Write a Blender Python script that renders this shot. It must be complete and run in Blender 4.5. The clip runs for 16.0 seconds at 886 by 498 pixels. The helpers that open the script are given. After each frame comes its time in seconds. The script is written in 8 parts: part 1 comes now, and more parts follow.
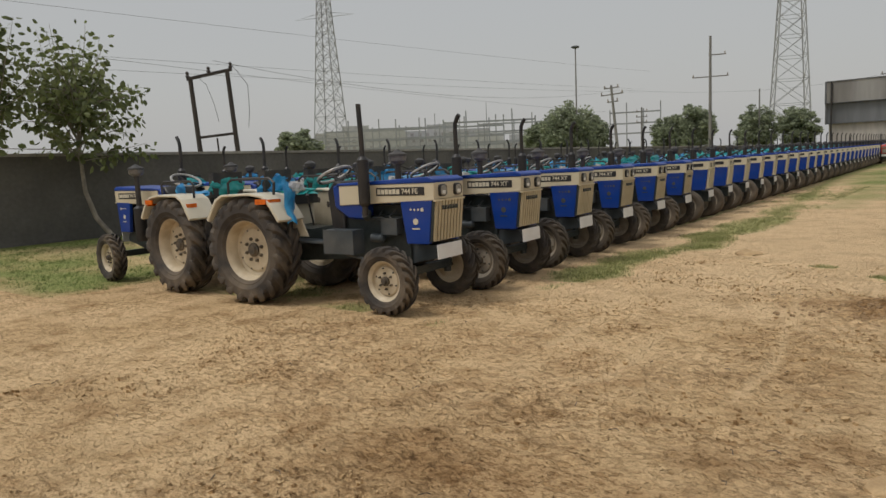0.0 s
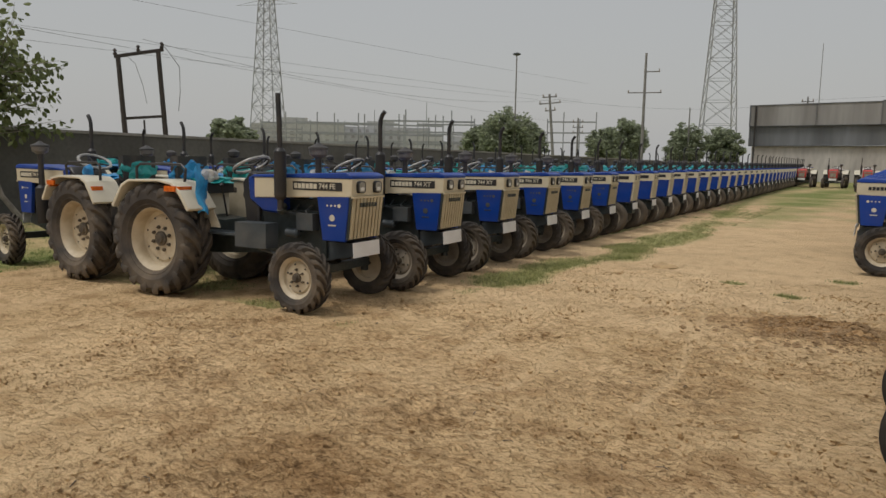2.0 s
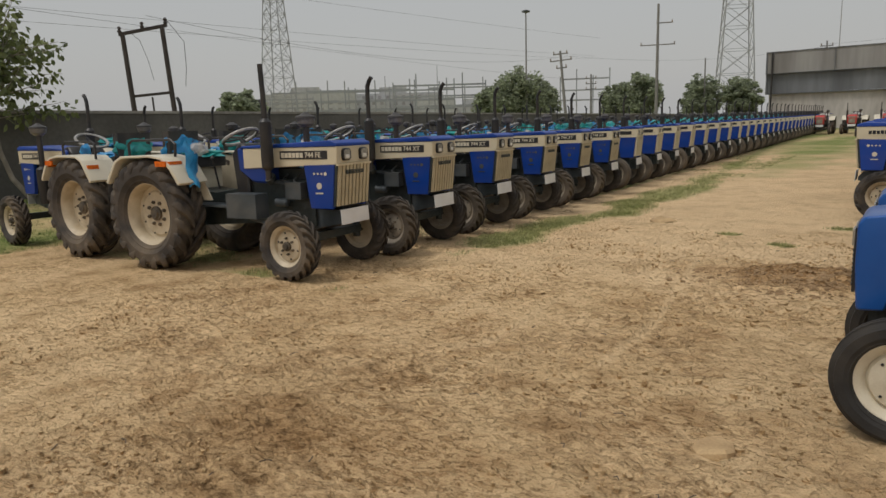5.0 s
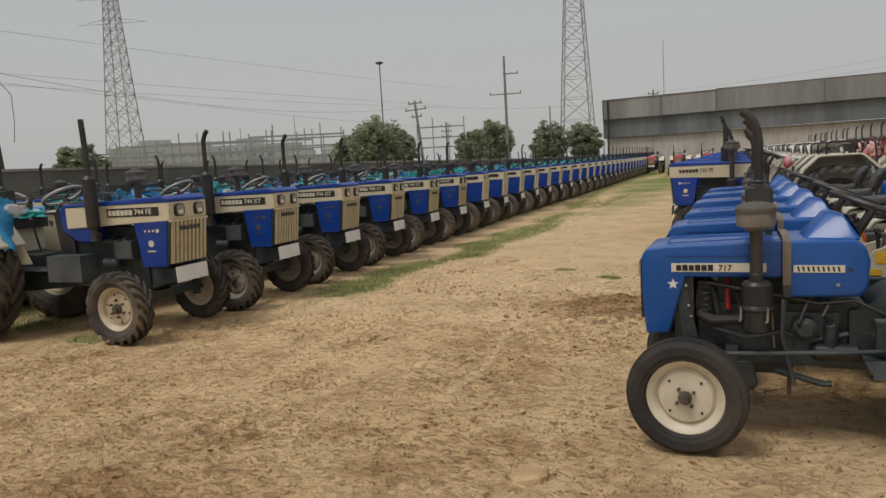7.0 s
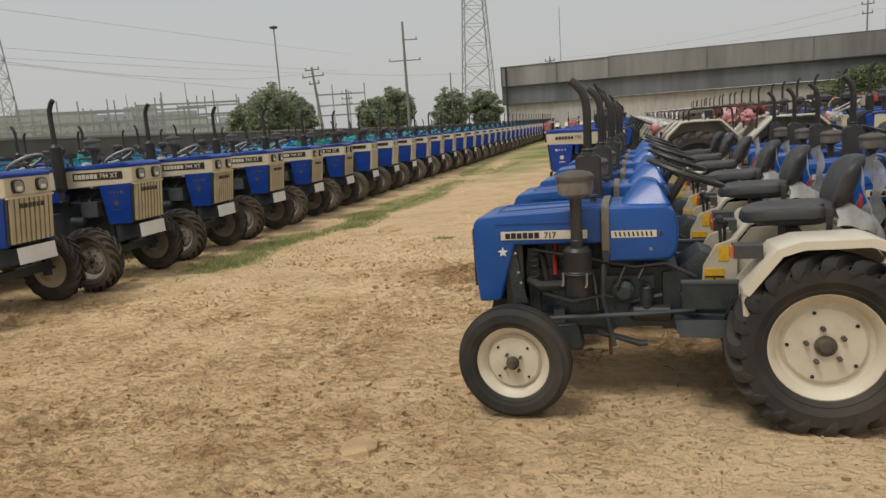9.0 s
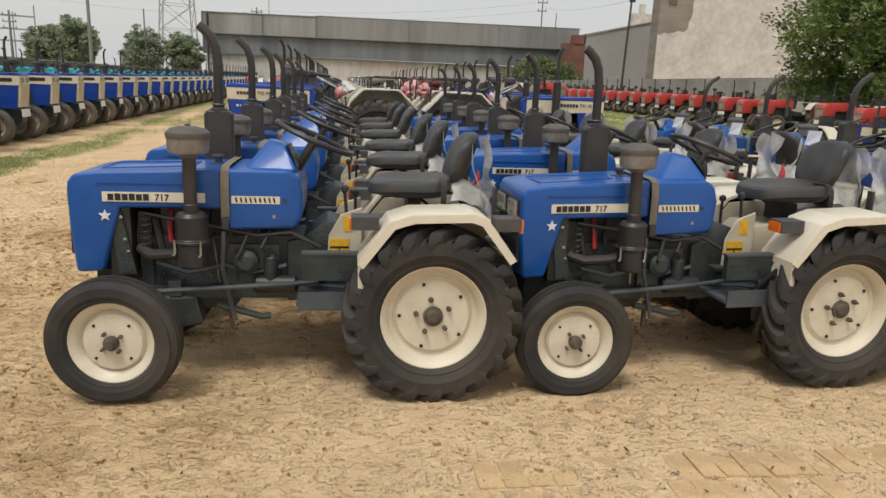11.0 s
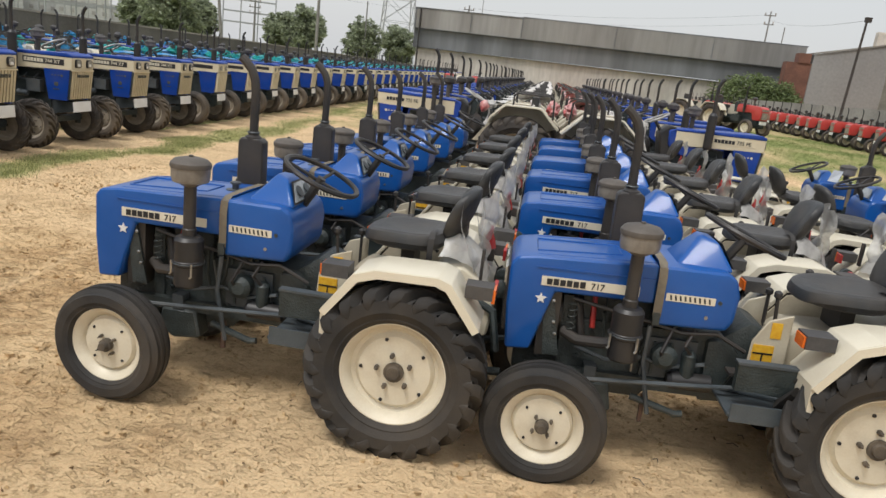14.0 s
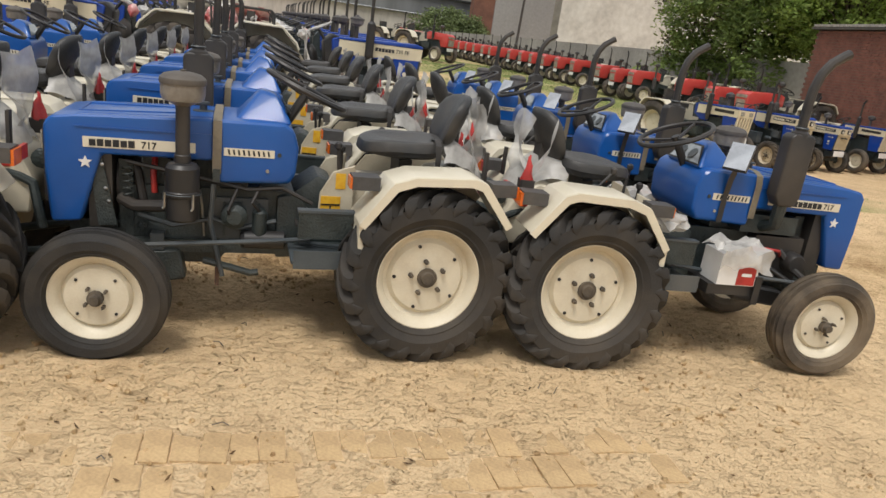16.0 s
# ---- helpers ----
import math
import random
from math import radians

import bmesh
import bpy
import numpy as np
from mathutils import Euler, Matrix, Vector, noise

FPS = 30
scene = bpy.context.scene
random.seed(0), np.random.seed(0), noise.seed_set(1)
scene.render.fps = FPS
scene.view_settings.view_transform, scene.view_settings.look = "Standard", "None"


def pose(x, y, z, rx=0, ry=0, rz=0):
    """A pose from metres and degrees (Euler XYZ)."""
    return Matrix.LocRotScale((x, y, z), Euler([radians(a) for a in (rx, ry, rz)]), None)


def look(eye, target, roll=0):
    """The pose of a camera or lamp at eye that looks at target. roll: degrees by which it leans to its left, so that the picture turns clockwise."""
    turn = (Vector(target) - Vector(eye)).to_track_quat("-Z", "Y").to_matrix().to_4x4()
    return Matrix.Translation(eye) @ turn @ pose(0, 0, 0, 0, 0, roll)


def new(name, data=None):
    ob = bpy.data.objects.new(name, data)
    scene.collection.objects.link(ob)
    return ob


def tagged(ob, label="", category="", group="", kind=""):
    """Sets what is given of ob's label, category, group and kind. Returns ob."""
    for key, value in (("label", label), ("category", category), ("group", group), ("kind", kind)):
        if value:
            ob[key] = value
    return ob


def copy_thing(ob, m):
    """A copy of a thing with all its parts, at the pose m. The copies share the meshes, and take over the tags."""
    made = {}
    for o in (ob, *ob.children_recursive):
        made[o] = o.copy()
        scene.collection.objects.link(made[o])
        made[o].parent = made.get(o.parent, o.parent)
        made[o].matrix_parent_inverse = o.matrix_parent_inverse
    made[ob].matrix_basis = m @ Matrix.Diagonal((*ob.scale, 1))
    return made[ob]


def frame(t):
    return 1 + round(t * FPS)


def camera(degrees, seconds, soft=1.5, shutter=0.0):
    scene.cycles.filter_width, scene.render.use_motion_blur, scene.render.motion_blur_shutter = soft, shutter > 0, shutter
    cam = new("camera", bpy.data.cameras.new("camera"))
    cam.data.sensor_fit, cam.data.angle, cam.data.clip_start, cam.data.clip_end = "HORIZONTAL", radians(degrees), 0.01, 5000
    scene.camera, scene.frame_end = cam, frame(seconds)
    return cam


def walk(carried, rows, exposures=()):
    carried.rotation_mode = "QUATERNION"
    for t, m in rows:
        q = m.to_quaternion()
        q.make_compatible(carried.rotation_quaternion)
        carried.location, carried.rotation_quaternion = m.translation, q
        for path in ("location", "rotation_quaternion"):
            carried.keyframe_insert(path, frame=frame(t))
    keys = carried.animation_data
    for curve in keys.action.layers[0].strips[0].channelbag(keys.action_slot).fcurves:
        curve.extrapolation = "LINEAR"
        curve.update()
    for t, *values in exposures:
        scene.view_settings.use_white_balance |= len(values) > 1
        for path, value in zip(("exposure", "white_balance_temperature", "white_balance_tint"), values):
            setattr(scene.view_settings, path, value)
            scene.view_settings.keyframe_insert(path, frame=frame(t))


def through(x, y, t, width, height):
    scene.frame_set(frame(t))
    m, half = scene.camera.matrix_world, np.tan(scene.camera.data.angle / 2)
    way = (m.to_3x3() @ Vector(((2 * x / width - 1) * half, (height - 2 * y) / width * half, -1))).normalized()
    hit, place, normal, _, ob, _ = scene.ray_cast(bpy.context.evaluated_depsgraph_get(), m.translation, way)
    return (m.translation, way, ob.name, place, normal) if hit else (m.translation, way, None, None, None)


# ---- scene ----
cam = camera(65.1, 16.0)
PATH = [
    (0, (0.404, -0.142, 1.555), (-0.824, 1.419, 1.318), -2.5),
    (0.5, (0.432, -0.151, 1.56), (-0.806, 1.406, 1.352), -2.3),
    (1, (0.472, -0.144, 1.552), (-0.728, 1.443, 1.356), -2.0),
    (1.5, (0.488, -0.074, 1.544), (-0.701, 1.517, 1.309), -2.5),
    (2, (0.476, 0.084, 1.549), (-0.598, 1.753, 1.308), 1.0),
    (2.5, (0.445, 0.221, 1.539), (-0.632, 1.893, 1.327), 0.3),
    (3, (0.596, 0.14, 1.555), (-0.474, 1.821, 1.378), 0.2),
    (3.5, (0.747, 0.11, 1.552), (-0.336, 1.774, 1.309), -2.1),
    (5.8, (0.857, 0.228, 1.533), (-0.266, 1.845, 1.183), -1.2),
    (6, (0.91, 0.214, 1.533), (-0.207, 1.838, 1.199), -2.1),
    (6.5, (1.032, 0.188, 1.549), (0.051, 1.913, 1.3), -2.3),
    (7, (1.079, 0.241, 1.543), (0.295, 2.067, 1.319), -3.3),
    (7.5, (1.1, 0.369, 1.541), (0.492, 2.26, 1.307), -0.5),
    (8, (1.123, 0.485, 1.526), (0.578, 2.383, 1.209), -2.0),
    (8.5, (1.235, 0.476, 1.524), (0.679, 2.361, 1.153), -2.9),
    (9, (1.458, 0.418, 1.536), (0.923, 2.317, 1.205), -3.9),
    (9.5, (1.586, 0.458, 1.52), (1.201, 2.387, 1.16), -4.9),
    (10, (1.734, 0.583, 1.516), (1.79, 2.554, 1.182), -0.7),
    (10.2, (1.781, 0.636, 1.505), (2.004, 2.59, 1.139), -0.1),
    (12.3, (2.192, 0.783, 1.695), (2.431, 2.703, 1.187), 5.3),
    (12.5, (2.398, 0.9, 1.802), (2.477, 2.827, 1.272), 4.7),
    (13, (2.535, 0.884, 1.878), (2.306, 2.82, 1.431), 6.0),
    (13.5, (2.719, 0.797, 1.883), (2.462, 2.727, 1.428), 6.5),
    (14, (2.844, 0.866, 1.847), (2.612, 2.79, 1.353), 6.8),
    (14.5, (3.02, 0.99, 1.782), (2.974, 2.951, 1.39), 8.5),
    (15, (3.204, 0.932, 1.664), (3.373, 2.882, 1.251), 7.1),
    (15.5, (3.434, 0.764, 1.513), (3.749, 2.676, 1.017), 7.4),
    (16, (3.665, 0.81, 1.554), (4.211, 2.649, 0.987), 8.2),
]
EXPOSURES = [(0.0, -0.36, 6500), (1.5, -0.40, 6500), (3.5, -0.53, 6500), (6.0, -0.35, 6500), (6.5, -0.36, 6500), (7.0, -0.36, 6500), (8.0, -0.27, 6500), (8.5, -0.17, 6500), (9.0, -0.19, 6500), (9.5, -0.15, 6500), (10.0, -0.06, 6490), (12.5, 0.37, 6320), (13.0, 0.40, 6300), (13.5, 0.25, 6320), (14.0, 0.26, 6300), (14.5, 0.27, 6260), (15.0, 0.27, 6320), (15.5, 0.28, 6400), (16.0, 0.22, 6480)]
walk(cam, [(t, look(eye, target, roll)) for t, eye, target, roll in PATH], EXPOSURES)

# ---------------------------------------------------------------- world and light
world = bpy.data.worlds.new("overcast_sky")
scene.world = world
world.use_nodes = True
wn, wl = world.node_tree.nodes, world.node_tree.links
sky = wn.new("ShaderNodeTexSky")
sky.sky_type = "NISHITA"
sky.sun_disc = False
sky.sun_elevation, sky.sun_rotation = radians(52), radians(150)
sky.dust_density, sky.air_density, sky.ozone_density = 4.0, 1.6, 1.0
SKY_GREY, SKY_STRENGTH, SUN_STRENGTH = (0.813, 0.813, 0.812, 1), 0.66, 2.1
haze = wn.new("ShaderNodeMix")
haze.data_type = "RGBA"
haze.inputs[0].default_value = 0.97
haze.inputs[7].default_value = SKY_GREY
wl.new(sky.outputs[0], haze.inputs[6])
wl.new(haze.outputs[2], wn["Background"].inputs[0])
wn["Background"].inputs[1].default_value = SKY_STRENGTH
sun = new("sun", bpy.data.lights.new("sun", "SUN"))
sun.data.energy, sun.data.angle, sun.data.color = SUN_STRENGTH, radians(20), (1.0, 0.95, 0.88)
sun.matrix_basis = look((0, 0, 50), (14, 22, 0))


# ---------------------------------------------------------------- materials
def material(name, colour, rough=0.5, metal=0.0, second=None, scale=6.0, fine=60.0, bump=0.0, coat=0.0, spec=0.5, grain=0.25,
             per_object=0.0, dust=0.0):
    """Two-scale varied colour, roughness wear and a fine bump. dust: pale dirt in patches of its own shape."""
    m = bpy.data.materials.new(name)
    m.use_nodes = True
    n, l = m.node_tree.nodes, m.node_tree.links
    b = n["Principled BSDF"]
    b.inputs["Metallic"].default_value = metal
    b.inputs["Coat Weight"].default_value = coat
    b.inputs["Coat Roughness"].default_value = 0.12
    b.inputs["Specular IOR Level"].default_value = spec
    at = n.new("ShaderNodeTexCoord")
    big, small = n.new("ShaderNodeTexNoise"), n.new("ShaderNodeTexNoise")
    for t, s, d in ((big, scale, 4.0), (small, fine, 3.0)):
        t.inputs["Scale"].default_value, t.inputs["Detail"].default_value = s, d
        l.new(at.outputs["Object"], t.inputs["Vector"])
    second = second or tuple(c * 0.72 for c in colour)
    ramp = n.new("ShaderNodeValToRGB")
    ramp.color_ramp.elements[0].position, ramp.color_ramp.elements[1].position = 0.36, 0.62
    ramp.color_ramp.elements[0].color, ramp.color_ramp.elements[1].color = (*second, 1), (*colour, 1)
    l.new(big.outputs[0], ramp.inputs[0])
    mix = n.new("ShaderNodeMix")
    mix.data_type, mix.blend_type = "RGBA", "OVERLAY"
    mix.inputs[0].default_value = grain
    l.new(ramp.outputs[0], mix.inputs[6])
    l.new(small.outputs[0], mix.inputs[7])
    out = mix.outputs[2]
    if dust:
        spot = n.new("ShaderNodeTexNoise")
        spot.inputs["Scale"].default_value, spot.inputs["Detail"].default_value = 3.1, 6.0
        l.new(at.outputs["Object"], spot.inputs["Vector"])
        edge = n.new("ShaderNodeMapRange")
        edge.inputs[1].default_value, edge.inputs[2].default_value = 0.42, 0.72
        edge.inputs[3].default_value, edge.inputs[4].default_value = 0.0, dust
        l.new(spot.outputs[0], edge.inputs[0])
        dirt = n.new("ShaderNodeMix")
        dirt.data_type = "RGBA"
        dirt.inputs[7].default_value = (0.34, 0.26, 0.17, 1)
        l.new(edge.outputs[0], dirt.inputs[0])
        l.new(out, dirt.inputs[6])
        out = dirt.outputs[2]
    if per_object:
        info = n.new("ShaderNodeObjectInfo")
        vary = n.new("ShaderNodeHueSaturation")
        span = n.new("ShaderNodeMapRange")
        span.inputs[3].default_value, span.inputs[4].default_value = 1 - per_object, 1 + per_object
        l.new(info.outputs["Random"], span.inputs[0])
        l.new(span.outputs[0], vary.inputs["Value"])
        l.new(out, vary.inputs["Color"])
        out = vary.outputs[0]
    l.new(out, b.inputs["Base Color"])
    wear = n.new("ShaderNodeMapRange")
    wear.inputs[3].default_value, wear.inputs[4].default_value = max(0.02, rough - 0.1), min(1, rough + 0.12)
    l.new(big.outputs[0], wear.inputs[0])
    l.new(wear.outputs[0], b.inputs["Roughness"])
    if bump:
        relief = n.new("ShaderNodeBump")
        relief.inputs["Strength"].default_value, relief.inputs["Distance"].default_value = min(1.0, bump), 0.01
        l.new(small.outputs[0], relief.inputs["Height"])
        l.new(relief.outputs[0], b.inputs["Normal"])
    return m


BLUE = material("blue_paint", (0.004, 0.082, 0.335), 0.34, second=(0.0035, 0.066, 0.275), scale=2.2, fine=180, coat=0.25, spec=0.35, grain=0.08, dust=0.05)
ROW_BLUE = material("strong_blue_panel_paint", (0.005, 0.046, 0.285), 0.38, second=(0.0045, 0.038, 0.235), scale=2.2, fine=180, coat=0.1, spec=0.35, grain=0.08, dust=0.06)
NAVY = material("deep_blue_paint", (0.006, 0.050, 0.31), 0.42, second=(0.005, 0.040, 0.25), scale=2.0, fine=180, coat=0.1, spec=0.35, grain=0.08, dust=0.06)
CREAM = material("cream_paint", (0.66, 0.59, 0.43), 0.42, second=(0.60, 0.53, 0.38), scale=3.0, fine=120, coat=0.2, grain=0.08, dust=0.10)
RIB = material("dusty_tan_grille_paint", (0.52, 0.445, 0.295), 0.5, second=(0.44, 0.37, 0.24), scale=4.0, fine=110, grain=0.1, dust=0.15)
RUST_METAL = material("rusty_bracket", (0.12, 0.065, 0.04), 0.8, second=(0.07, 0.04, 0.028), scale=12.0, bump=0.3)
# inner panels: ivory darkened for dust and for the shade they stand in
CREAM_DUST_SHADE = material("dusty_shaded_ivory_panel", (0.55, 0.50, 0.385), 0.5, second=(0.44, 0.39, 0.29), scale=5.0, fine=90, grain=0.1, dust=0.22)
CREAM_LIGHT = material("ivory_paint", (0.68, 0.635, 0.51), 0.42, second=(0.61, 0.56, 0.44), scale=3.0, fine=120, coat=0.2, grain=0.08, dust=0.08)
RIM = material("ivory_wheel_paint", (0.68, 0.63, 0.50), 0.45, second=(0.58, 0.52, 0.40), scale=6.0, fine=120, grain=0.12, dust=0.22)
RIM_DIRTY = material("dirty_cream_wheel_paint", (0.62, 0.54, 0.40), 0.5, second=(0.46, 0.38, 0.26), scale=5.0, fine=110, grain=0.12, dust=0.32)
RIM_BACK = material("dusty_grey_wheel_metal", (0.34, 0.31, 0.26), 0.6, second=(0.20, 0.17, 0.14), scale=5.0, fine=80, dust=0.4)
RUBBER = material("black_tyre_rubber", (0.024, 0.023, 0.0225), 0.74, second=(0.015, 0.0145, 0.014), scale=9.0, fine=140, bump=0.25, dust=0.10, per_object=0.15)
RUBBER_BROWN = material("dusty_tyre_rubber", (0.052, 0.045, 0.039), 0.8, second=(0.034, 0.029, 0.026), scale=7.0, fine=120, bump=0.3, dust=0.30, per_object=0.2)
RUBBER_DUSTY = material("tan_dusty_tyre_rubber", (0.085, 0.068, 0.050), 0.85, second=(0.045, 0.036, 0.028), scale=6.0, fine=120, bump=0.3, dust=0.4)
IRON = material("dark_grey_green_casting", (0.031, 0.042, 0.043), 0.45, second=(0.018, 0.026, 0.027), scale=14.0, fine=90, bump=0.5, dust=0.05)
HUB_METAL = material("dusty_hub_casting", (0.105, 0.085, 0.062), 0.7, second=(0.055, 0.046, 0.036), scale=14.0, fine=120, bump=0.3, dust=0.3)
IRON_LIGHT = material("slate_grey_painted_steel", (0.062, 0.076, 0.086), 0.48, second=(0.044, 0.055, 0.063), scale=6.0, fine=130, dust=0.15)
BLACK = material("matt_black_paint", (0.021, 0.021, 0.023), 0.45, second=(0.015, 0.015, 0.016), scale=6.0, fine=150, dust=0.10)
PLASTIC = material("dusty_black_seat_vinyl", (0.032, 0.034, 0.036), 0.44, second=(0.022, 0.023, 0.025), scale=8.0, fine=220, bump=0.2, dust=0.14)
STEEL = material("bare_steel", (0.42, 0.42, 0.41), 0.35, metal=0.9, scale=8.0)
WHITE = material("white_plate", (0.76, 0.76, 0.75), 0.45, second=(0.68, 0.67, 0.65), scale=4.0, grain=0.06)
INK = material("dark_lettering", (0.015, 0.016, 0.02), 0.5)
ORANGE = material("orange_lens", (0.75, 0.17, 0.02), 0.2, second=(0.62, 0.12, 0.015), scale=20.0)
RED = material("red_paint", (0.53, 0.054, 0.047), 0.38, second=(0.46, 0.044, 0.038), scale=2.0, coat=0.3, grain=0.08, dust=0.12)
RED_PLASTIC = material("red_plastic", (0.46, 0.035, 0.03), 0.4, second=(0.32, 0.022, 0.02), scale=9.0)
YELLOW = material("yellow_warning_label", (0.72, 0.42, 0.03), 0.45, second=(0.68, 0.36, 0.02), scale=30.0)
GLINT = material("lamp_glint", (0.80, 0.79, 0.74), 0.2, second=(0.7, 0.69, 0.64), scale=30.0)
LENS = material("headlamp_glass", (0.40, 0.38, 0.32), 0.12, second=(0.26, 0.25, 0.21), scale=40.0, coat=0.5)
BOWL = material("smoked_plastic_bowl", (0.20, 0.19, 0.175), 0.35, second=(0.12, 0.113, 0.104), scale=14.0, dust=0.15)
GREY_PLASTIC = material("grey_plastic_cap", (0.062, 0.060, 0.060), 0.55, second=(0.045, 0.043, 0.043), scale=10.0, dust=0.15)
STRAP = material("tan_rubber_strap", (0.20, 0.17, 0.12), 0.6, second=(0.15, 0.125, 0.09), scale=10.0)
TEAL = material("teal_plastic_sheet", (0.03, 0.36, 0.34), 0.34, second=(0.015, 0.24, 0.25), scale=9.0, bump=0.4, per_object=0.25)
CYAN = material("blue_plastic_sheet", (0.035, 0.29, 0.56), 0.34, second=(0.02, 0.18, 0.42), scale=9.0, bump=0.4, per_object=0.25)
WRAP_WHITE = material("white_plastic_sheet", (0.66, 0.64, 0.61), 0.35, second=(0.5, 0.48, 0.46), scale=9.0, bump=0.4)
RED_SHEET = material("red_plastic_sheet", (0.50, 0.11, 0.11), 0.35, second=(0.6, 0.42, 0.40), scale=7.0, bump=0.4)
WRAP = material("clear_plastic_wrap", (0.62, 0.61, 0.585), 0.3, second=(0.46, 0.45, 0.43), scale=9.0, fine=30, bump=0.4)
WRAP.node_tree.nodes["Principled BSDF"].inputs["Alpha"].default_value = 0.62
DIAL = material("pale_dial_glass", (0.42, 0.46, 0.48), 0.15, second=(0.30, 0.33, 0.36), scale=14.0, coat=0.4)
MIRROR = material("mirror_glass", (0.85, 0.86, 0.87), 0.06, metal=1.0, grain=0.0)
CONCRETE = material("weathered_concrete", (0.36, 0.34, 0.31), 0.85, second=(0.26, 0.245, 0.225), scale=0.35, fine=6.0, bump=0.3, grain=0.3)
GALV = material("galvanised_lattice", (0.34, 0.36, 0.37), 0.6, second=(0.28, 0.29, 0.30), scale=0.3)
POLE_GREY = material("concrete_pole", (0.24, 0.235, 0.22), 0.8, second=(0.19, 0.185, 0.175), scale=1.0)
RUST_POLE = material("rusty_steel_pole", (0.056, 0.045, 0.040), 0.7, second=(0.038, 0.031, 0.028), scale=2.0)
WIRE = material("dark_wire", (0.16, 0.16, 0.165), 0.6)
BARK_PALE = material("pale_grey_bark", (0.30, 0.27, 0.225), 0.9, second=(0.20, 0.18, 0.15), scale=5.0, bump=0.5)
BARK = material("tree_bark", (0.13, 0.105, 0.08), 0.9, second=(0.085, 0.07, 0.055), scale=5.0, bump=0.6)


def leaf_material(name, a, b, through=0.35):
    """Leaves: a varied green that lets part of the light through."""
    m = material(name, a, 0.5, second=b, scale=1.3, fine=9.0, grain=0.3)
    n, l = m.node_tree.nodes, m.node_tree.links
    shader = n["Principled BSDF"]
    each, span, vary = n.new("ShaderNodeNewGeometry"), n.new("ShaderNodeMapRange"), n.new("ShaderNodeHueSaturation")
    span.inputs[3].default_value, span.inputs[4].default_value = 0.60, 1.45
    l.new(each.outputs["Random Per Island"], span.inputs[0])
    l.new(span.outputs[0], vary.inputs["Value"])
    l.new(shader.inputs["Base Color"].links[0].from_socket, vary.inputs["Color"])
    l.new(vary.outputs[0], shader.inputs["Base Color"])
    thin, both = n.new("ShaderNodeBsdfTranslucent"), n.new("ShaderNodeMixShader")
    l.new(shader.inputs["Base Color"].links[0].from_socket, thin.inputs[0])
    both.inputs[0].default_value = through
    l.new(shader.outputs[0], both.inputs[1])
    l.new(thin.outputs[0], both.inputs[2])
    l.new(both.outputs[0], n["Material Output"].inputs[0])
    return m


LEAF = leaf_material("mid_green_leaves", (0.19, 0.22, 0.085), (0.115, 0.145, 0.055), 0.45)
# far crowns: leaf green paled and greyed, distance haze put into the colour
LEAF_FAR = leaf_material("haze_paled_leaves", (0.33, 0.37, 0.25), (0.27, 0.31, 0.205), 0.5)
LEAF_DEEP = leaf_material("deep_green_leaves", (0.27, 0.355, 0.105), (0.155, 0.22, 0.068), 0.46)
LEAF_BRIGHT = leaf_material("bright_yellow_green_leaves", (0.36, 0.46, 0.12), (0.20, 0.29, 0.07), 0.52)
LEAF_DUSK = leaf_material("reddish_brown_leaves", (0.17, 0.14, 0.085), (0.10, 0.095, 0.05), 0.4)
LEAF_BUSH = leaf_material("dusty_green_leaves", (0.20, 0.25, 0.11), (0.13, 0.17, 0.07), 0.4)
GRASS = leaf_material("dry_short_grass", (0.38, 0.385, 0.17), (0.26, 0.285, 0.105))
GRASS_LUSH = leaf_material("green_grass", (0.18, 0.25, 0.065), (0.115, 0.17, 0.042))


# ---------------------------------------------------------------- mesh helpers
def bm_new():
    return bmesh.new()


def soften(bm, width, seg=2, angle=0.5):
    edges = [e for e in bm.edges if len(e.link_faces) == 2 and e.calc_face_angle(0) > angle]
    bmesh.ops.bevel(bm, geom=edges, offset=width, segments=seg, profile=0.6, affect="EDGES", clamp_overlap=True)
    return bm


def box(bm, x0, x1, y0, y1, z0, z1):
    v = [bm.verts.new((x, y, z)) for x in (x0, x1) for y in (y0, y1) for z in (z0, z1)]
    for f in ((0, 1, 3, 2), (4, 6, 7, 5), (0, 4, 5, 1), (2, 3, 7, 6), (0, 2, 6, 4), (1, 5, 7, 3)):
        bm.faces.new([v[i] for i in f])
    return bm


def prism(bm, outline, y0, y1):
    """An outline in x and z, drawn out from y0 to y1."""
    a = [bm.verts.new((x, y0, z)) for x, z in outline]
    b = [bm.verts.new((x, y1, z)) for x, z in outline]
    n = len(a)
    bm.faces.new(a)
    bm.faces.new(b[::-1])
    for i in range(n):
        bm.faces.new((a[(i + 1) % n], a[i], b[i], b[(i + 1) % n]))
    bmesh.ops.recalc_face_normals(bm, faces=bm.faces)
    return bm


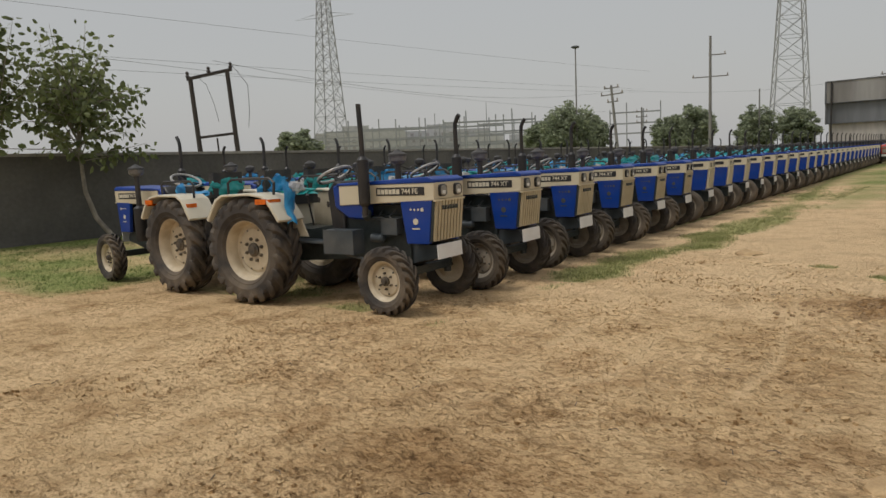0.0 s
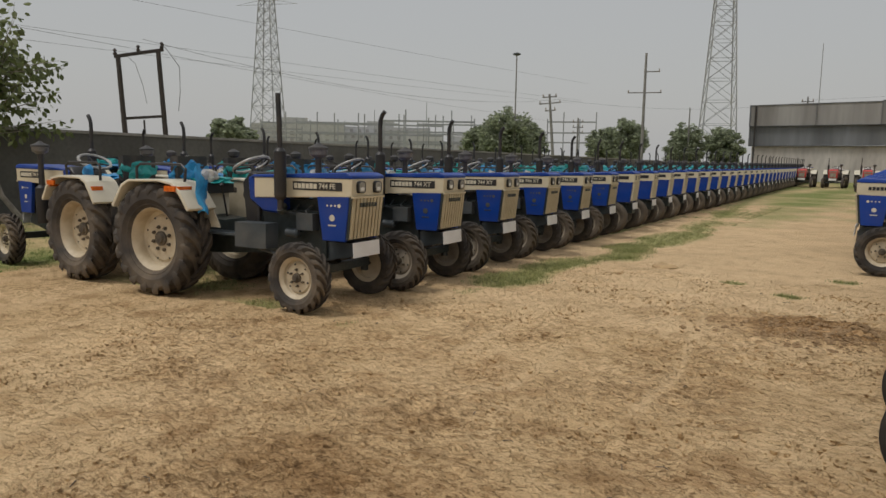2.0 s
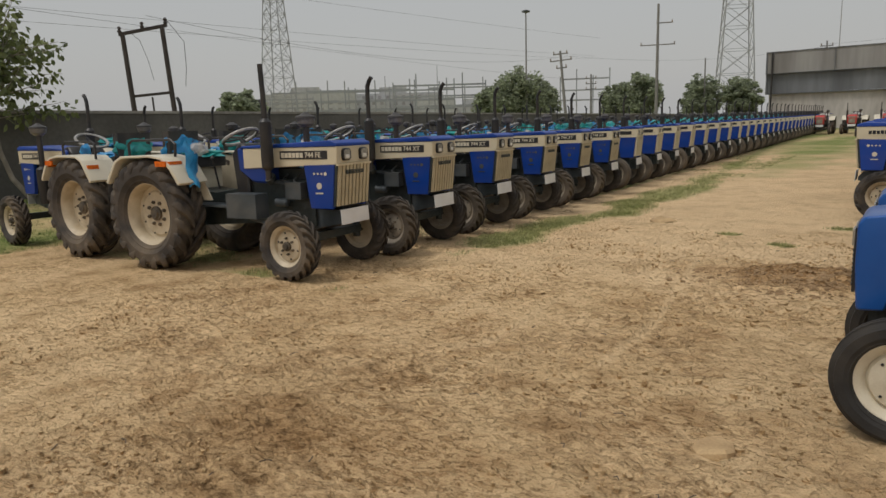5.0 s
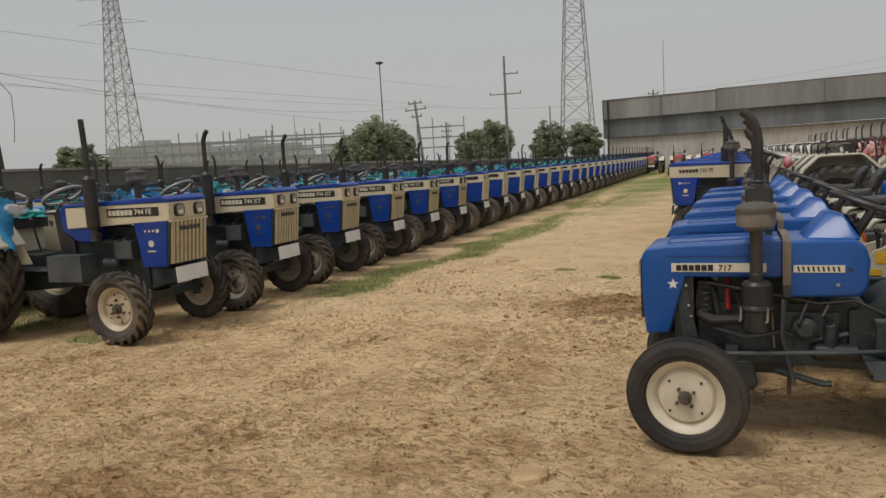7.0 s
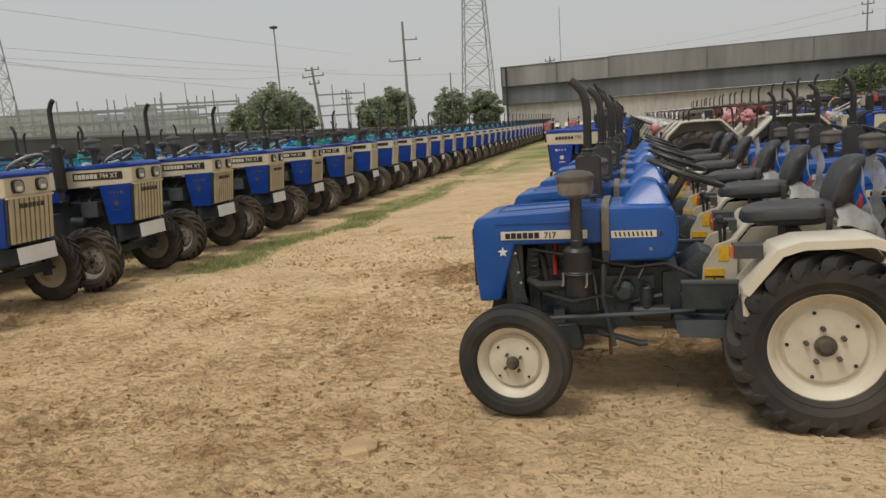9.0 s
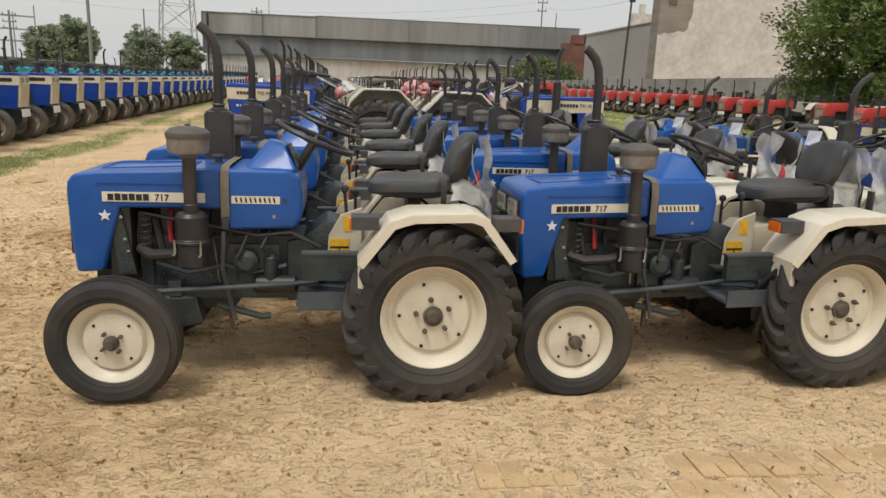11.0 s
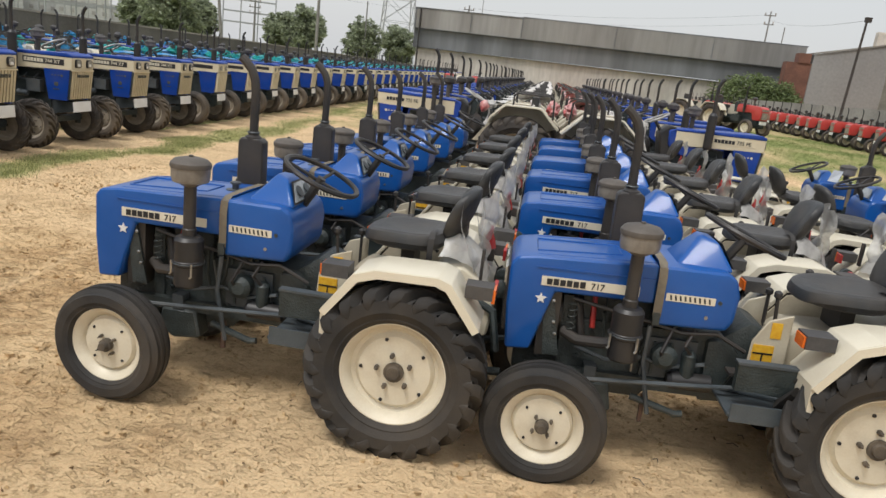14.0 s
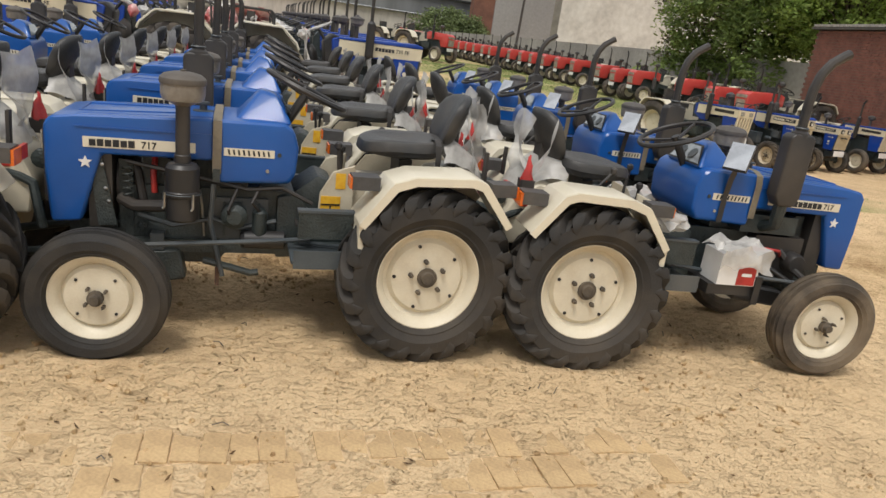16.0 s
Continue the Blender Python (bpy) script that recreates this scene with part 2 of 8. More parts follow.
def lathe(bm, profile, seg=24, axis="z", at=(0, 0, 0), closed=False):
    """A profile of (radius, height) turned round an axis through at."""
    rings = []
    for r, h in profile:
        ring = []
        for i in range(seg):
            c, s = r * math.cos(math.tau * i / seg), r * math.sin(math.tau * i / seg)
            p = (c, s, h) if axis == "z" else (c, h, s) if axis == "y" else (h, c, s)
            ring.append(bm.verts.new((p[0] + at[0], p[1] + at[1], p[2] + at[2])))
        rings.append(ring)
    pairs = list(zip(rings, rings[1:])) + ([(rings[-1], rings[0])] if closed else [])
    for a, b in pairs:
        for i in range(seg):
            bm.faces.new((a[i], a[(i + 1) % seg], b[(i + 1) % seg], b[i]))
    if not closed:
        bm.faces.new(rings[0][::-1])
        bm.faces.new(rings[-1])
    bmesh.ops.recalc_face_normals(bm, faces=bm.faces)
    return bm


def tube(bm, points, r, seg=8, cap=True):
    """A round bar through points; r: one radius or one a point."""
    pts = [Vector(p) for p in points]
    radii = r if isinstance(r, (list, tuple)) else [r] * len(pts)
    rings, side = [], None
    for i, p in enumerate(pts):
        way = (pts[min(i + 1, len(pts) - 1)] - pts[max(i - 1, 0)]).normalized()
        if side is None:
            side = way.orthogonal().normalized()
        side = (side - way * side.dot(way)).normalized()
        up = way.cross(side)
        rings.append([bm.verts.new(p + radii[i] * (math.cos(math.tau * k / seg) * side + math.sin(math.tau * k / seg) * up)) for k in range(seg)])
    for a, b in zip(rings, rings[1:]):
        for k in range(seg):
            bm.faces.new((a[k], a[(k + 1) % seg], b[(k + 1) % seg], b[k]))
    if cap:
        bm.faces.new(rings[0][::-1])
        bm.faces.new(rings[-1])
    return bm


def ring_tube(bm, centre, normal, radius, r, seg=28, sides=7):
    n = Vector(normal).normalized()
    a = n.orthogonal().normalized()
    b = n.cross(a)
    rows = []
    for i in range(seg):
        t = math.tau * i / seg
        out = math.cos(t) * a + math.sin(t) * b
        c = Vector(centre) + radius * out
        rows.append([bm.verts.new(c + r * (math.cos(math.tau * k / sides) * out + math.sin(math.tau * k / sides) * n)) for k in range(sides)])
    for i in range(seg):
        p, q = rows[i], rows[(i + 1) % seg]
        for k in range(sides):
            bm.faces.new((p[k], p[(k + 1) % sides], q[(k + 1) % sides], q[k]))
    return bm


def mesh_of(name, bm, mat, sharp=0.6, keep=False):
    me = bpy.data.meshes.new(name)
    if not keep:
        bmesh.ops.recalc_face_normals(bm, faces=bm.faces)
    bm.to_mesh(me)
    bm.free()
    me.materials.append(mat)
    me.shade_smooth()
    me.set_sharp_from_angle(angle=sharp)
    return me


def tie(bm, key):
    """Join loose pieces of one part to its largest piece by a hidden face each."""
    bmesh.ops.recalc_face_normals(bm, faces=bm.faces)
    bm.verts.ensure_lookup_table()
    seen, islands = set(), []
    for v in bm.verts:
        if v in seen:
            continue
        stack, isle = [v], []
        seen.add(v)
        while stack:
            a = stack.pop()
            isle.append(a)
            for e in a.link_edges:
                b = e.other_vert(a)
                if b not in seen:
                    seen.add(b)
                    stack.append(b)
        islands.append(isle)
    islands.sort(key=len, reverse=True)
    body = islands[0]
    mine = set(body)
    for isle in islands[1:]:
        low = min(isle, key=key)
        near = min(body, key=lambda q: (q.co - low.co).length_squared)
        bm.faces.new((low, near, bm.verts.new(low.co.lerp(near.co, 0.5) * 0.995)))
    return bm


LEFT_OUT = set()


def part(name, bm, mat, parent, label="", at=None, smooth=False):
    """One mesh object under a thing or a part."""
    if name in LEFT_OUT:
        return None
    ob = new(name, bm if isinstance(bm, bpy.types.Mesh) else mesh_of(name, bm, mat))
    if smooth:
        ob.data.shade_smooth()
    ob.parent = parent
    if at is not None:
        ob.matrix_basis = at
    if label:
        tagged(ob, label)
    return ob


def thing(name, bm, mat, label, category, group="", kind="", at=None):
    ob = new(name, mesh_of(name, bm, mat))
    if at is not None:
        ob.matrix_basis = at
    return tagged(ob, label, category, group, kind)


def root(name, label, category, group=""):
    ob = new(name)
    ob.empty_display_size = 0.2
    return tagged(ob, label, category, group)


def letters(text, size, depth=0.0015):
    """A flat mesh of text in x and y, its left end at the origin."""
    cu = bpy.data.curves.new("lettering", "FONT")
    cu.body, cu.size, cu.extrude, cu.offset = text, size, depth, 0.016 * size
    cu.resolution_u = 2
    ob = bpy.data.objects.new("lettering", cu)
    scene.collection.objects.link(ob)
    bpy.context.view_layer.update()
    me = bpy.data.meshes.new_from_object(ob.evaluated_get(bpy.context.evaluated_depsgraph_get()))
    bpy.data.objects.remove(ob)
    me.materials.clear()
    me.materials.append(INK)
    return me


def bars(bm, x, z, height, count, pitch, y0, y1):
    """Plain upright blocks of the size of letters, in x and z."""
    for i in range(count):
        a = x + i * pitch
        box(bm, a, a + pitch * 0.82, y0, y1, z, z + height * (0.94 if i % 2 else 1.0))
    return bm


# ---------------------------------------------------------------- wheels, axis along y, outer side towards +y
def tyre_mesh(name, R, rim, w, mat, lugs=0, ribs=0, seg=40):
    """A tyre: tread of lugs (driven wheel) or ribs (front wheel)."""
    bm = bm_new()
    h = w / 2
    if ribs:
        prof = [(rim, -0.62 * h), (rim + 0.10 * (R - rim), -0.82 * h), (rim + 0.13 * (R - rim), -0.90 * h), (rim + 0.18 * (R - rim), -0.90 * h), (rim + 0.34 * (R - rim), -h), (rim + 0.7 * (R - rim), -h), (R - 0.03, -0.86 * h), (R - 0.006, -0.66 * h)]
        prof += [(R - 0.022, -0.60 * h), (R - 0.022, -0.44 * h), (R, -0.38 * h), (R, -0.10 * h), (R - 0.018, -0.06 * h)]
        prof += [(r, -y) for r, y in prof[::-1]]
    else:
        d = 0.038 if lugs else 0.0
        prof = [(rim, -0.66 * h), (rim + 0.10 * (R - rim), -0.80 * h), (rim + 0.13 * (R - rim), -0.855 * h), (rim + 0.17 * (R - rim), -0.85 * h), (rim + 0.35 * (R - rim), -h), (rim + 0.66 * (R - rim), -0.98 * h), (R - d - 0.03, -0.86 * h), (R - d, -0.5 * h), (R - d + 0.006, 0)]
        prof += [(r, -y) for r, y in prof[-2::-1]]
    lathe(bm, prof, seg, "y", closed=True)
    # each lug starts at the centre line, sweeps back over the shoulder and fades down the sidewall
    side_r = rim + 0.60 * (R - rim)
    for i in range(lugs):
        for side in (-1, 1):
            a0 = math.tau * (i + (0.5 if side > 0 else 0)) / lugs
            sweep, thick = 2.3 * math.pi / lugs, 0.50 * math.pi / lugs
            rows = []
            for f, y, hi, lo, t in ((0.0, 0.03, R, R - d - 0.01, 0.70), (0.40, 0.20, R, R - d - 0.01, 0.85), (0.72, 0.36, R - 0.004, R - d - 0.02, 1.0), (0.92, 0.445, R - 0.016, R - d - 0.045, 1.1), (1.02, 0.487, R - 0.036, R - d - 0.065, 1.1)):
                a = a0 - sweep * (1.25 * f - 0.25 * f * f)
                t *= thick
                rows.append([bm.verts.new((r * math.cos(q), side * y * w, r * math.sin(q))) for r, q in ((lo, a - 1.15 * t), (hi - 0.003, a - 0.86 * t), (hi, a - 0.66 * t), (hi, a + 0.66 * t), (hi - 0.003, a + 0.86 * t), (lo, a + 1.15 * t))])
            for f, r, y, t in ((1.10, 0.45 * (R - 0.036) + 0.55 * side_r, 0.520, 1.0), (1.17, side_r, 0.522, 0.8), (1.24, side_r - 0.35 * (R - side_r), 0.498, 0.35)):
                a = a0 - sweep * (1.25 * f - 0.25 * f * f)
                t *= thick
                rows.append([bm.verts.new((r * math.cos(q), side * k * w, r * math.sin(q))) for k, q in ((y - 0.045, a - 1.15 * t), (y - 0.012, a - 0.80 * t), (y, a - 0.4 * t), (y, a + 0.4 * t), (y - 0.012, a + 0.80 * t), (y - 0.045, a + 1.15 * t))])
            for p, q in zip(rows, rows[1:]):
                for k in range(5):
                    bm.faces.new((p[k], p[k + 1], q[k + 1], q[k]))
            bm.faces.new(rows[0])
            bm.faces.new(rows[-1])
    return mesh_of(name, tie(bm, lambda q: round(abs(q.co.y), 4) + q.co.length), mat, 0.42, True)


def rim_mesh(name, rim, w, mat, dish, seg=36, nuts=0, ring=0.0):
    """A pressed wheel: flange, barrel and a centre disc set back by dish."""
    h = 0.5 * w
    bm = bm_new()
    prof = [(rim + 0.012, 0.60 * h), (rim + 0.016, 0.72 * h), (rim + 0.002, 0.74 * h), (rim - 0.012, 0.62 * h), (rim - 0.03, 0.40 * h), (rim - 0.035, 0.60 * h - dish),
            (0.78 * rim, 0.60 * h - dish - 0.01), (0.70 * rim, 0.60 * h - dish + 0.012), (0.35 * rim, 0.60 * h - dish + 0.018), (0.02, 0.60 * h - dish + 0.018),
            (0.02, 0.60 * h - dish), (0.7 * rim, 0.60 * h - dish - 0.006), (rim - 0.045, 0.50 * h - dish), (rim - 0.04, -0.6 * h), (rim + 0.01, -0.70 * h), (rim + 0.012, -0.60 * h), (rim - 0.02, -0.3 * h), (rim - 0.02, 0.45 * h)]
    lathe(bm, prof, seg, "y", closed=True)
    for i in range(nuts):
        a, y = math.tau * i / nuts + 0.3, 0.60 * h - dish + 0.017
        lathe(bm, [(0.017, y - 0.01), (0.017, y + 0.016), (0.009, y + 0.018), (0.009, y + 0.030)], 6, "y", (ring * math.cos(a), 0, ring * math.sin(a)))
    return mesh_of(name, bm, mat, 0.55)


def hub_mesh(name, r, y, out, bolts, ring, mat):
    bm = bm_new()
    lathe(bm, [(0.8 * r, y - 0.02), (r, y), (r, y + 0.5 * out), (0.72 * r, y + 0.55 * out), (0.6 * r, y + out), (0.02, y + out)], 16, "y")
    for i in range(bolts):
        a = math.tau * i / bolts + 0.3
        lathe(bm, [(0.26 * r, y - 0.01), (0.26 * r, y + 0.018), (0.12 * r, y + 0.02), (0.12 * r, y + 0.034)], 6, "y", (ring * math.cos(a), 0, ring * math.sin(a)))
    return mesh_of(name, tie(bm, lambda q: q.co.y), mat, 0.5, True)


def holes_mesh(name, ring, y, count, r):
    bm = bm_new()
    for i in range(count):
        a = math.tau * i / count + 0.15
        lathe(bm, [(r, y - 0.004), (r, y + 0.0015)], 10, "y", (ring * math.cos(a), 0, ring * math.sin(a)))
    return mesh_of(name, bm, INK)


WHEELS = {}


def wheel_set(kind):
    if kind in WHEELS:
        return WHEELS[kind]
    if kind == "small_front":
        y = 0.60 * 0.07 - 0.025
        s = dict(R=0.305, rim=rim_mesh("front_wheel", 0.189, 0.14, RIM, 0.025), tyre=tyre_mesh("tyre", 0.305, 0.194, 0.160, RUBBER, ribs=1), hub=hub_mesh("hub", 0.034, y + 0.02, 0.05, 4, 0.052, HUB_METAL), holes=holes_mesh("bolt_circle", 0.112, y + 0.0175, 4, 0.007))
    elif kind == "small_front_dusty":
        s = dict(wheel_set("small_front"), tyre=tyre_mesh("tyre", 0.305, 0.194, 0.160, RUBBER_DUSTY, ribs=1))
    elif kind == "small_rear":
        y = 0.60 * 0.11 - 0.045
        s = dict(R=0.425, rim=rim_mesh("rear_wheel", 0.253, 0.22, RIM, 0.045), tyre=tyre_mesh("tyre", 0.446, 0.258, 0.240, RUBBER, lugs=20, seg=48), hub=hub_mesh("hub", 0.050, y + 0.02, 0.026, 5, 0.085, HUB_METAL), holes=holes_mesh("bolt_circle", 0.165, y + 0.0165, 5, 0.009))
    elif kind == "large_front":
        y = 0.60 * 0.09 - 0.045
        s = dict(R=0.37, rim=rim_mesh("front_wheel", 0.215, 0.18, RIM_DIRTY, 0.045), tyre=tyre_mesh("tyre", 0.37, 0.22, 0.20, RUBBER_BROWN, lugs=19), hub=hub_mesh("hub", 0.05, y + 0.02, 0.05, 6, 0.085, HUB_METAL), holes=holes_mesh("bolt_circle", 0.14, y + 0.018, 6, 0.010))
    elif kind == "large_front_grey":
        s = dict(wheel_set("large_front"), rim=rim_mesh("front_wheel", 0.215, 0.18, RIM_BACK, 0.045))
    elif kind == "large_rear":
        y = 0.60 * 0.17 - 0.12
        s = dict(R=0.645, rim=rim_mesh("rear_wheel", 0.358, 0.34, RIM_DIRTY, 0.12), tyre=tyre_mesh("tyre", 0.645, 0.363, 0.37, RUBBER_BROWN, lugs=19, seg=44), hub=hub_mesh("hub", 0.085, y + 0.02, 0.05, 8, 0.135, HUB_METAL), holes=holes_mesh("bolt_circle", 0.25, y + 0.015, 8, 0.012))
    else:
        R, rim, w, dish = dict(far_front=(0.37, 0.215, 0.20, 0.04), far_rear=(0.645, 0.365, 0.36, 0.10), far_front_grey=(0.37, 0.215, 0.20, 0.04))[kind]
        s = dict(R=R, rim=rim_mesh("front_wheel" if "front" in kind else "rear_wheel", rim, w * 0.9, RIM_BACK if "grey" in kind else RIM, dish, 14), tyre=tyre_mesh("tyre", R, rim + 0.005, w, RUBBER_BROWN, 0, 0, 20), hub=None, holes=None)
    WHEELS[kind] = s
    return s


def add_wheel(owner, kind, x, y, turn=0.0):
    """A wheel on the left (y > 0) or right side of a thing."""
    s = wheel_set(kind)
    name = "front_wheel" if "front" in kind else "rear_wheel"
    w = part(name, s["rim"], None, owner, at=pose(x, y, s["R"], 0, 31 * x + 17 * y, (0 if y > 0 else 180) + turn))
    part("tyre", s["tyre"], None, w)
    if s["hub"]:
        part("hub", s["hub"], None, w)
        tagged(part("bolt_circle", s["holes"], None, w), kind="stuff") if "bolt_circle" not in LEFT_OUT else None
    return w


def crumple(bm, amount, scale, seed):
    for v in bm.verts:
        v.co += amount * Vector(noise.noise_vector(v.co * scale + Vector((seed, 0, 0))))
    return bm


def grid_sheet(bm, rows):
    """A sheet from rows of points."""
    made = [[bm.verts.new(p) for p in row] for row in rows]
    for a, b in zip(made, made[1:]):
        for i in range(len(a) - 1):
            bm.faces.new((a[i], a[i + 1], b[i + 1], b[i]))
    return bm


def bag(bm, centre, size, amount, scale, seed, sub=3):
    """A loose crumpled bag of thin sheet."""
    bmesh.ops.create_icosphere(bm, subdivisions=sub, radius=1.0)
    for v in bm.verts:
        d = v.co.copy()
        fold = noise.noise(d * scale + Vector((seed, 0, 0))) + 0.6 * abs(noise.noise(d * scale * 2.7 + Vector((0, seed, 0))))
        v.co = Vector(centre) + Vector((d.x * size[0], d.y * size[1], d.z * size[2])) * (1 + amount * fold)
    return bm


def cushion(bm, x0, x1, y0, y1, z0, z1, round_=0.05, seg=3):
    return soften(box(bm, x0, x1, y0, y1, z0, z1), round_, seg)


def merged(*bms):
    """Several shapes of one part in one bmesh."""
    out = bm_new()
    for b in bms:
        me = bpy.data.meshes.new("piece")
        b.to_mesh(me)
        b.free()
        out.from_mesh(me)
        bpy.data.meshes.remove(me)
    return out


# ---------------------------------------------------------------- the small blue tractor
def small_tractor(detail=1, battery=False):
    """Origin on the ground under the rear axle; front towards +x, left towards +y. detail 0: without what the rows in front hide."""
    if not detail:
        LEFT_OUT.update("stud pressed_line bolt_circle sticker_print kingpin steering_arm spring_clip clip_band strap_hook injection_pump fuel_filter alternator radiator_hose intake_hose sump cylinder_head front_axle lower_link pipe_clamp exhaust_elbow footplate_lip frame_rail axle_bolster battery_cable label_bars radiator dial dial_frame step_edge fender_apron seat_strap wrap_tail work_lamp backrest_stem pedal pedal_arm tail_lens mirror_stalk mirror_back lift_arm".split())
    t = root("compact_tractor", "small royal-blue tractor with ivory wheels and fenders, parked on sand", "tractor", "small blue tractors in rows")
    # bonnet with nose and side skirts
    nose = [(1.712, 0.573), (1.728, 0.80), (1.728, 1.015), (1.70, 1.052), (1.60, 1.066), (1.02, 1.088), (1.02, 0.893), (1.497, 0.893), (1.588, 0.58)]
    bm = prism(bm_new(), nose, -0.255, 0.255)
    soften(bm, 0.034, 3, 0.4)
    hood = part("hood", bm, BLUE, t, "royal-blue bonnet with a square nose")
    for s in (1, -1):
        part("pressed_line", soften(box(bm_new(), 1.03, 1.60, s * 0.257 - 0.003, s * 0.257 + 0.003, 1.012, 1.018), 0.002, 1), BLUE, hood)
        part("name_strip", soften(box(bm_new(), 1.10, 1.57, s * 0.2575 - 0.0025, s * 0.2575 + 0.0025, 0.925, 0.972), 0.002, 1), CREAM_LIGHT, hood, "ivory name strip with dark writing")
        bm = bm_new()
        y0, y1 = (0.2605, 0.2625) if s > 0 else (-0.2625, -0.2605)
        if s > 0:
            bars(bm, 1.358, 0.932, 0.032, 6, 0.032, y0, y1)
        else:
            bars(bm, 1.26, 0.932, 0.032, 6, 0.032, y0, y1)
        tagged(part("brand_mark", bm, INK, hood), kind="stuff")
        part("model_number", NUM_SMALL, None, hood, at=(pose(1.332, 0.2606, 0.9325, 90, 0, 180) if s > 0 else pose(1.46, -0.2606, 0.934, 90, 0, 0)))
        bm = bm_new()
        pts = [(1.563 + (0.030 if i % 2 == 0 else 0.013) * math.sin(math.tau * i / 10), 0.857 + (0.030 if i % 2 == 0 else 0.013) * math.cos(math.tau * i / 10)) for i in range(10)]
        part("star_mark", prism(bm, pts, s * 0.2575 - 0.0025, s * 0.2575 + 0.0025), WHITE, hood)
    if detail:
        rim = [(1.18, -0.10), (1.18, 0.10), (1.60, 0.13), (1.60, -0.13), (1.18, -0.10)]
        part("raised_panel", tube(bm_new(), [(x, y, 1.0825 - 0.038 * (x - 1.18)) for x, y in rim], 0.006, 6), BLUE, hood)
        for s in (1, -1):
            part("bonnet_crease", tube(bm_new(), [(1.03, s * 0.200, 1.0855), (1.60, s * 0.205, 1.0635)], 0.005, 6), BLUE, hood)
    front = part("grille", soften(box(bm_new(), 1.722, 1.738, -0.215, 0.215, 0.66, 0.99), 0.004, 1), BLACK, t, "dark front grille with two lamps")
    bm = bm_new()
    for i in range(9):
        z = 0.69 + i * 0.022
        box(bm, 1.736, 1.744, -0.20, 0.20, z, z + 0.008)
    tagged(part("grille_bars", bm, BLACK, front), kind="stuff")
    for s in (1, -1):
        lamp = part("headlamp", soften(box(bm_new(), 1.734, 1.750, s * 0.115 - 0.075, s * 0.115 + 0.075, 0.895, 0.975), 0.008, 2), LENS, front)
        part("lamp_frame", soften(box(bm_new(), 1.732, 1.742, s * 0.115 - 0.085, s * 0.115 + 0.085, 0.885, 0.985), 0.004, 1), STEEL, lamp)
    # tank cover behind the strap
    bm = prism(bm_new(), [(1.005, 0.792), (1.005, 1.09), (0.70, 1.090), (0.655, 1.06), (0.632, 0.98), (0.640, 0.85), (0.668, 0.80)], -0.262, 0.262)
    tank = part("tank_cover", soften(bm, 0.03, 3, 0.4), BLUE, t, "blue fuel tank cover")
    for s in (1, -1):
        part("vent_strip", soften(box(bm_new(), 0.745, 0.975, s * 0.2625 - 0.003, s * 0.2625 + 0.003, 0.925, 0.962), 0.002, 1), CREAM_LIGHT, tank)
        bm = bm_new()
        for i in range(9):
            x = 0.765 + i * 0.0225
            prism(bm, [(x, 0.931), (x + 0.009, 0.931), (x + 0.014, 0.956), (x + 0.005, 0.956)], s * 0.2645 - 0.002, s * 0.2645 + 0.002)
        tagged(part("slot_pattern", bm, INK, tank), kind="stuff")
        part("stud", lathe(bm_new(), [(0.010, 0), (0.010, 0.006)], 10, "y", (0.722, s * 0.264 - 0.003, 0.942)), IRON, tank)
        part("stud", lathe(bm_new(), [(0.009, 0), (0.009, 0.006)], 10, "y", (0.775, s * 0.264 - 0.003, 0.862)), STEEL, tank)
    bm = bm_new()
    rows = [[(x, y, z) for y, z in ((0.270, 0.84), (0.272, 1.03), (0.258, 1.082), (0.21, 1.102), (0, 1.106), (-0.21, 1.102), (-0.258, 1.082), (-0.272, 1.03), (-0.270, 0.84))] for x in (0.985, 1.025)]
    part("hold_down_strap", grid_sheet(bm, rows), STRAP, t, "tan hold-down strap")
    part("strap_hook", soften(box(bm_new(), 0.99, 1.022, 0.262, 0.28, 0.80, 0.86), 0.004, 1), IRON, t)
    part("filler_cap", lathe(bm_new(), [(0.05, 1.075), (0.05, 1.088), (0.018, 1.09), (0.018, 1.115), (0.03, 1.12), (0.03, 1.13)], 14, "z", (1.08, -0.03, 0)), IRON_LIGHT, t)
    # instrument cowl
    base = [(0.935, -0.165), (0.935, 0.165), (0.66, 0.20), (0.66, -0.20)]
    top = [(0.815, -0.045), (0.815, 0.045), (0.735, 0.11), (0.735, -0.11)]
    bm = bm_new()
    a = [bm.verts.new((x, y, 1.075)) for x, y in base]
    c = [bm.verts.new((x, y, 1.225 if x > 0.8 else 1.205)) for x, y in top]
    bm.faces.new(a[::-1])
    bm.faces.new(c)
    for i in range(4):
        bm.faces.new((a[i], a[(i + 1) % 4], c[(i + 1) % 4], c[i]))
    bmesh.ops.recalc_face_normals(bm, faces=bm.faces)
    cowl = part("instrument_cowl", soften(bm, 0.022, 3, 0.3), BLUE, t, "blue peaked instrument cowl")
    part("dial_frame", grid_sheet(bm_new(), [[(0.716, -0.105, 1.198), (0.716, 0.105, 1.198)], [(0.664, -0.180, 1.090), (0.664, 0.180, 1.090)]]), BLACK, cowl, "black seal round the dials")
    part("dial_panel", grid_sheet(bm_new(), [[(0.709, -0.09, 1.190), (0.709, 0.09, 1.190)], [(0.668, -0.160, 1.100), (0.668, 0.160, 1.100)]]), DIAL, cowl, "pale glazed instrument panel")
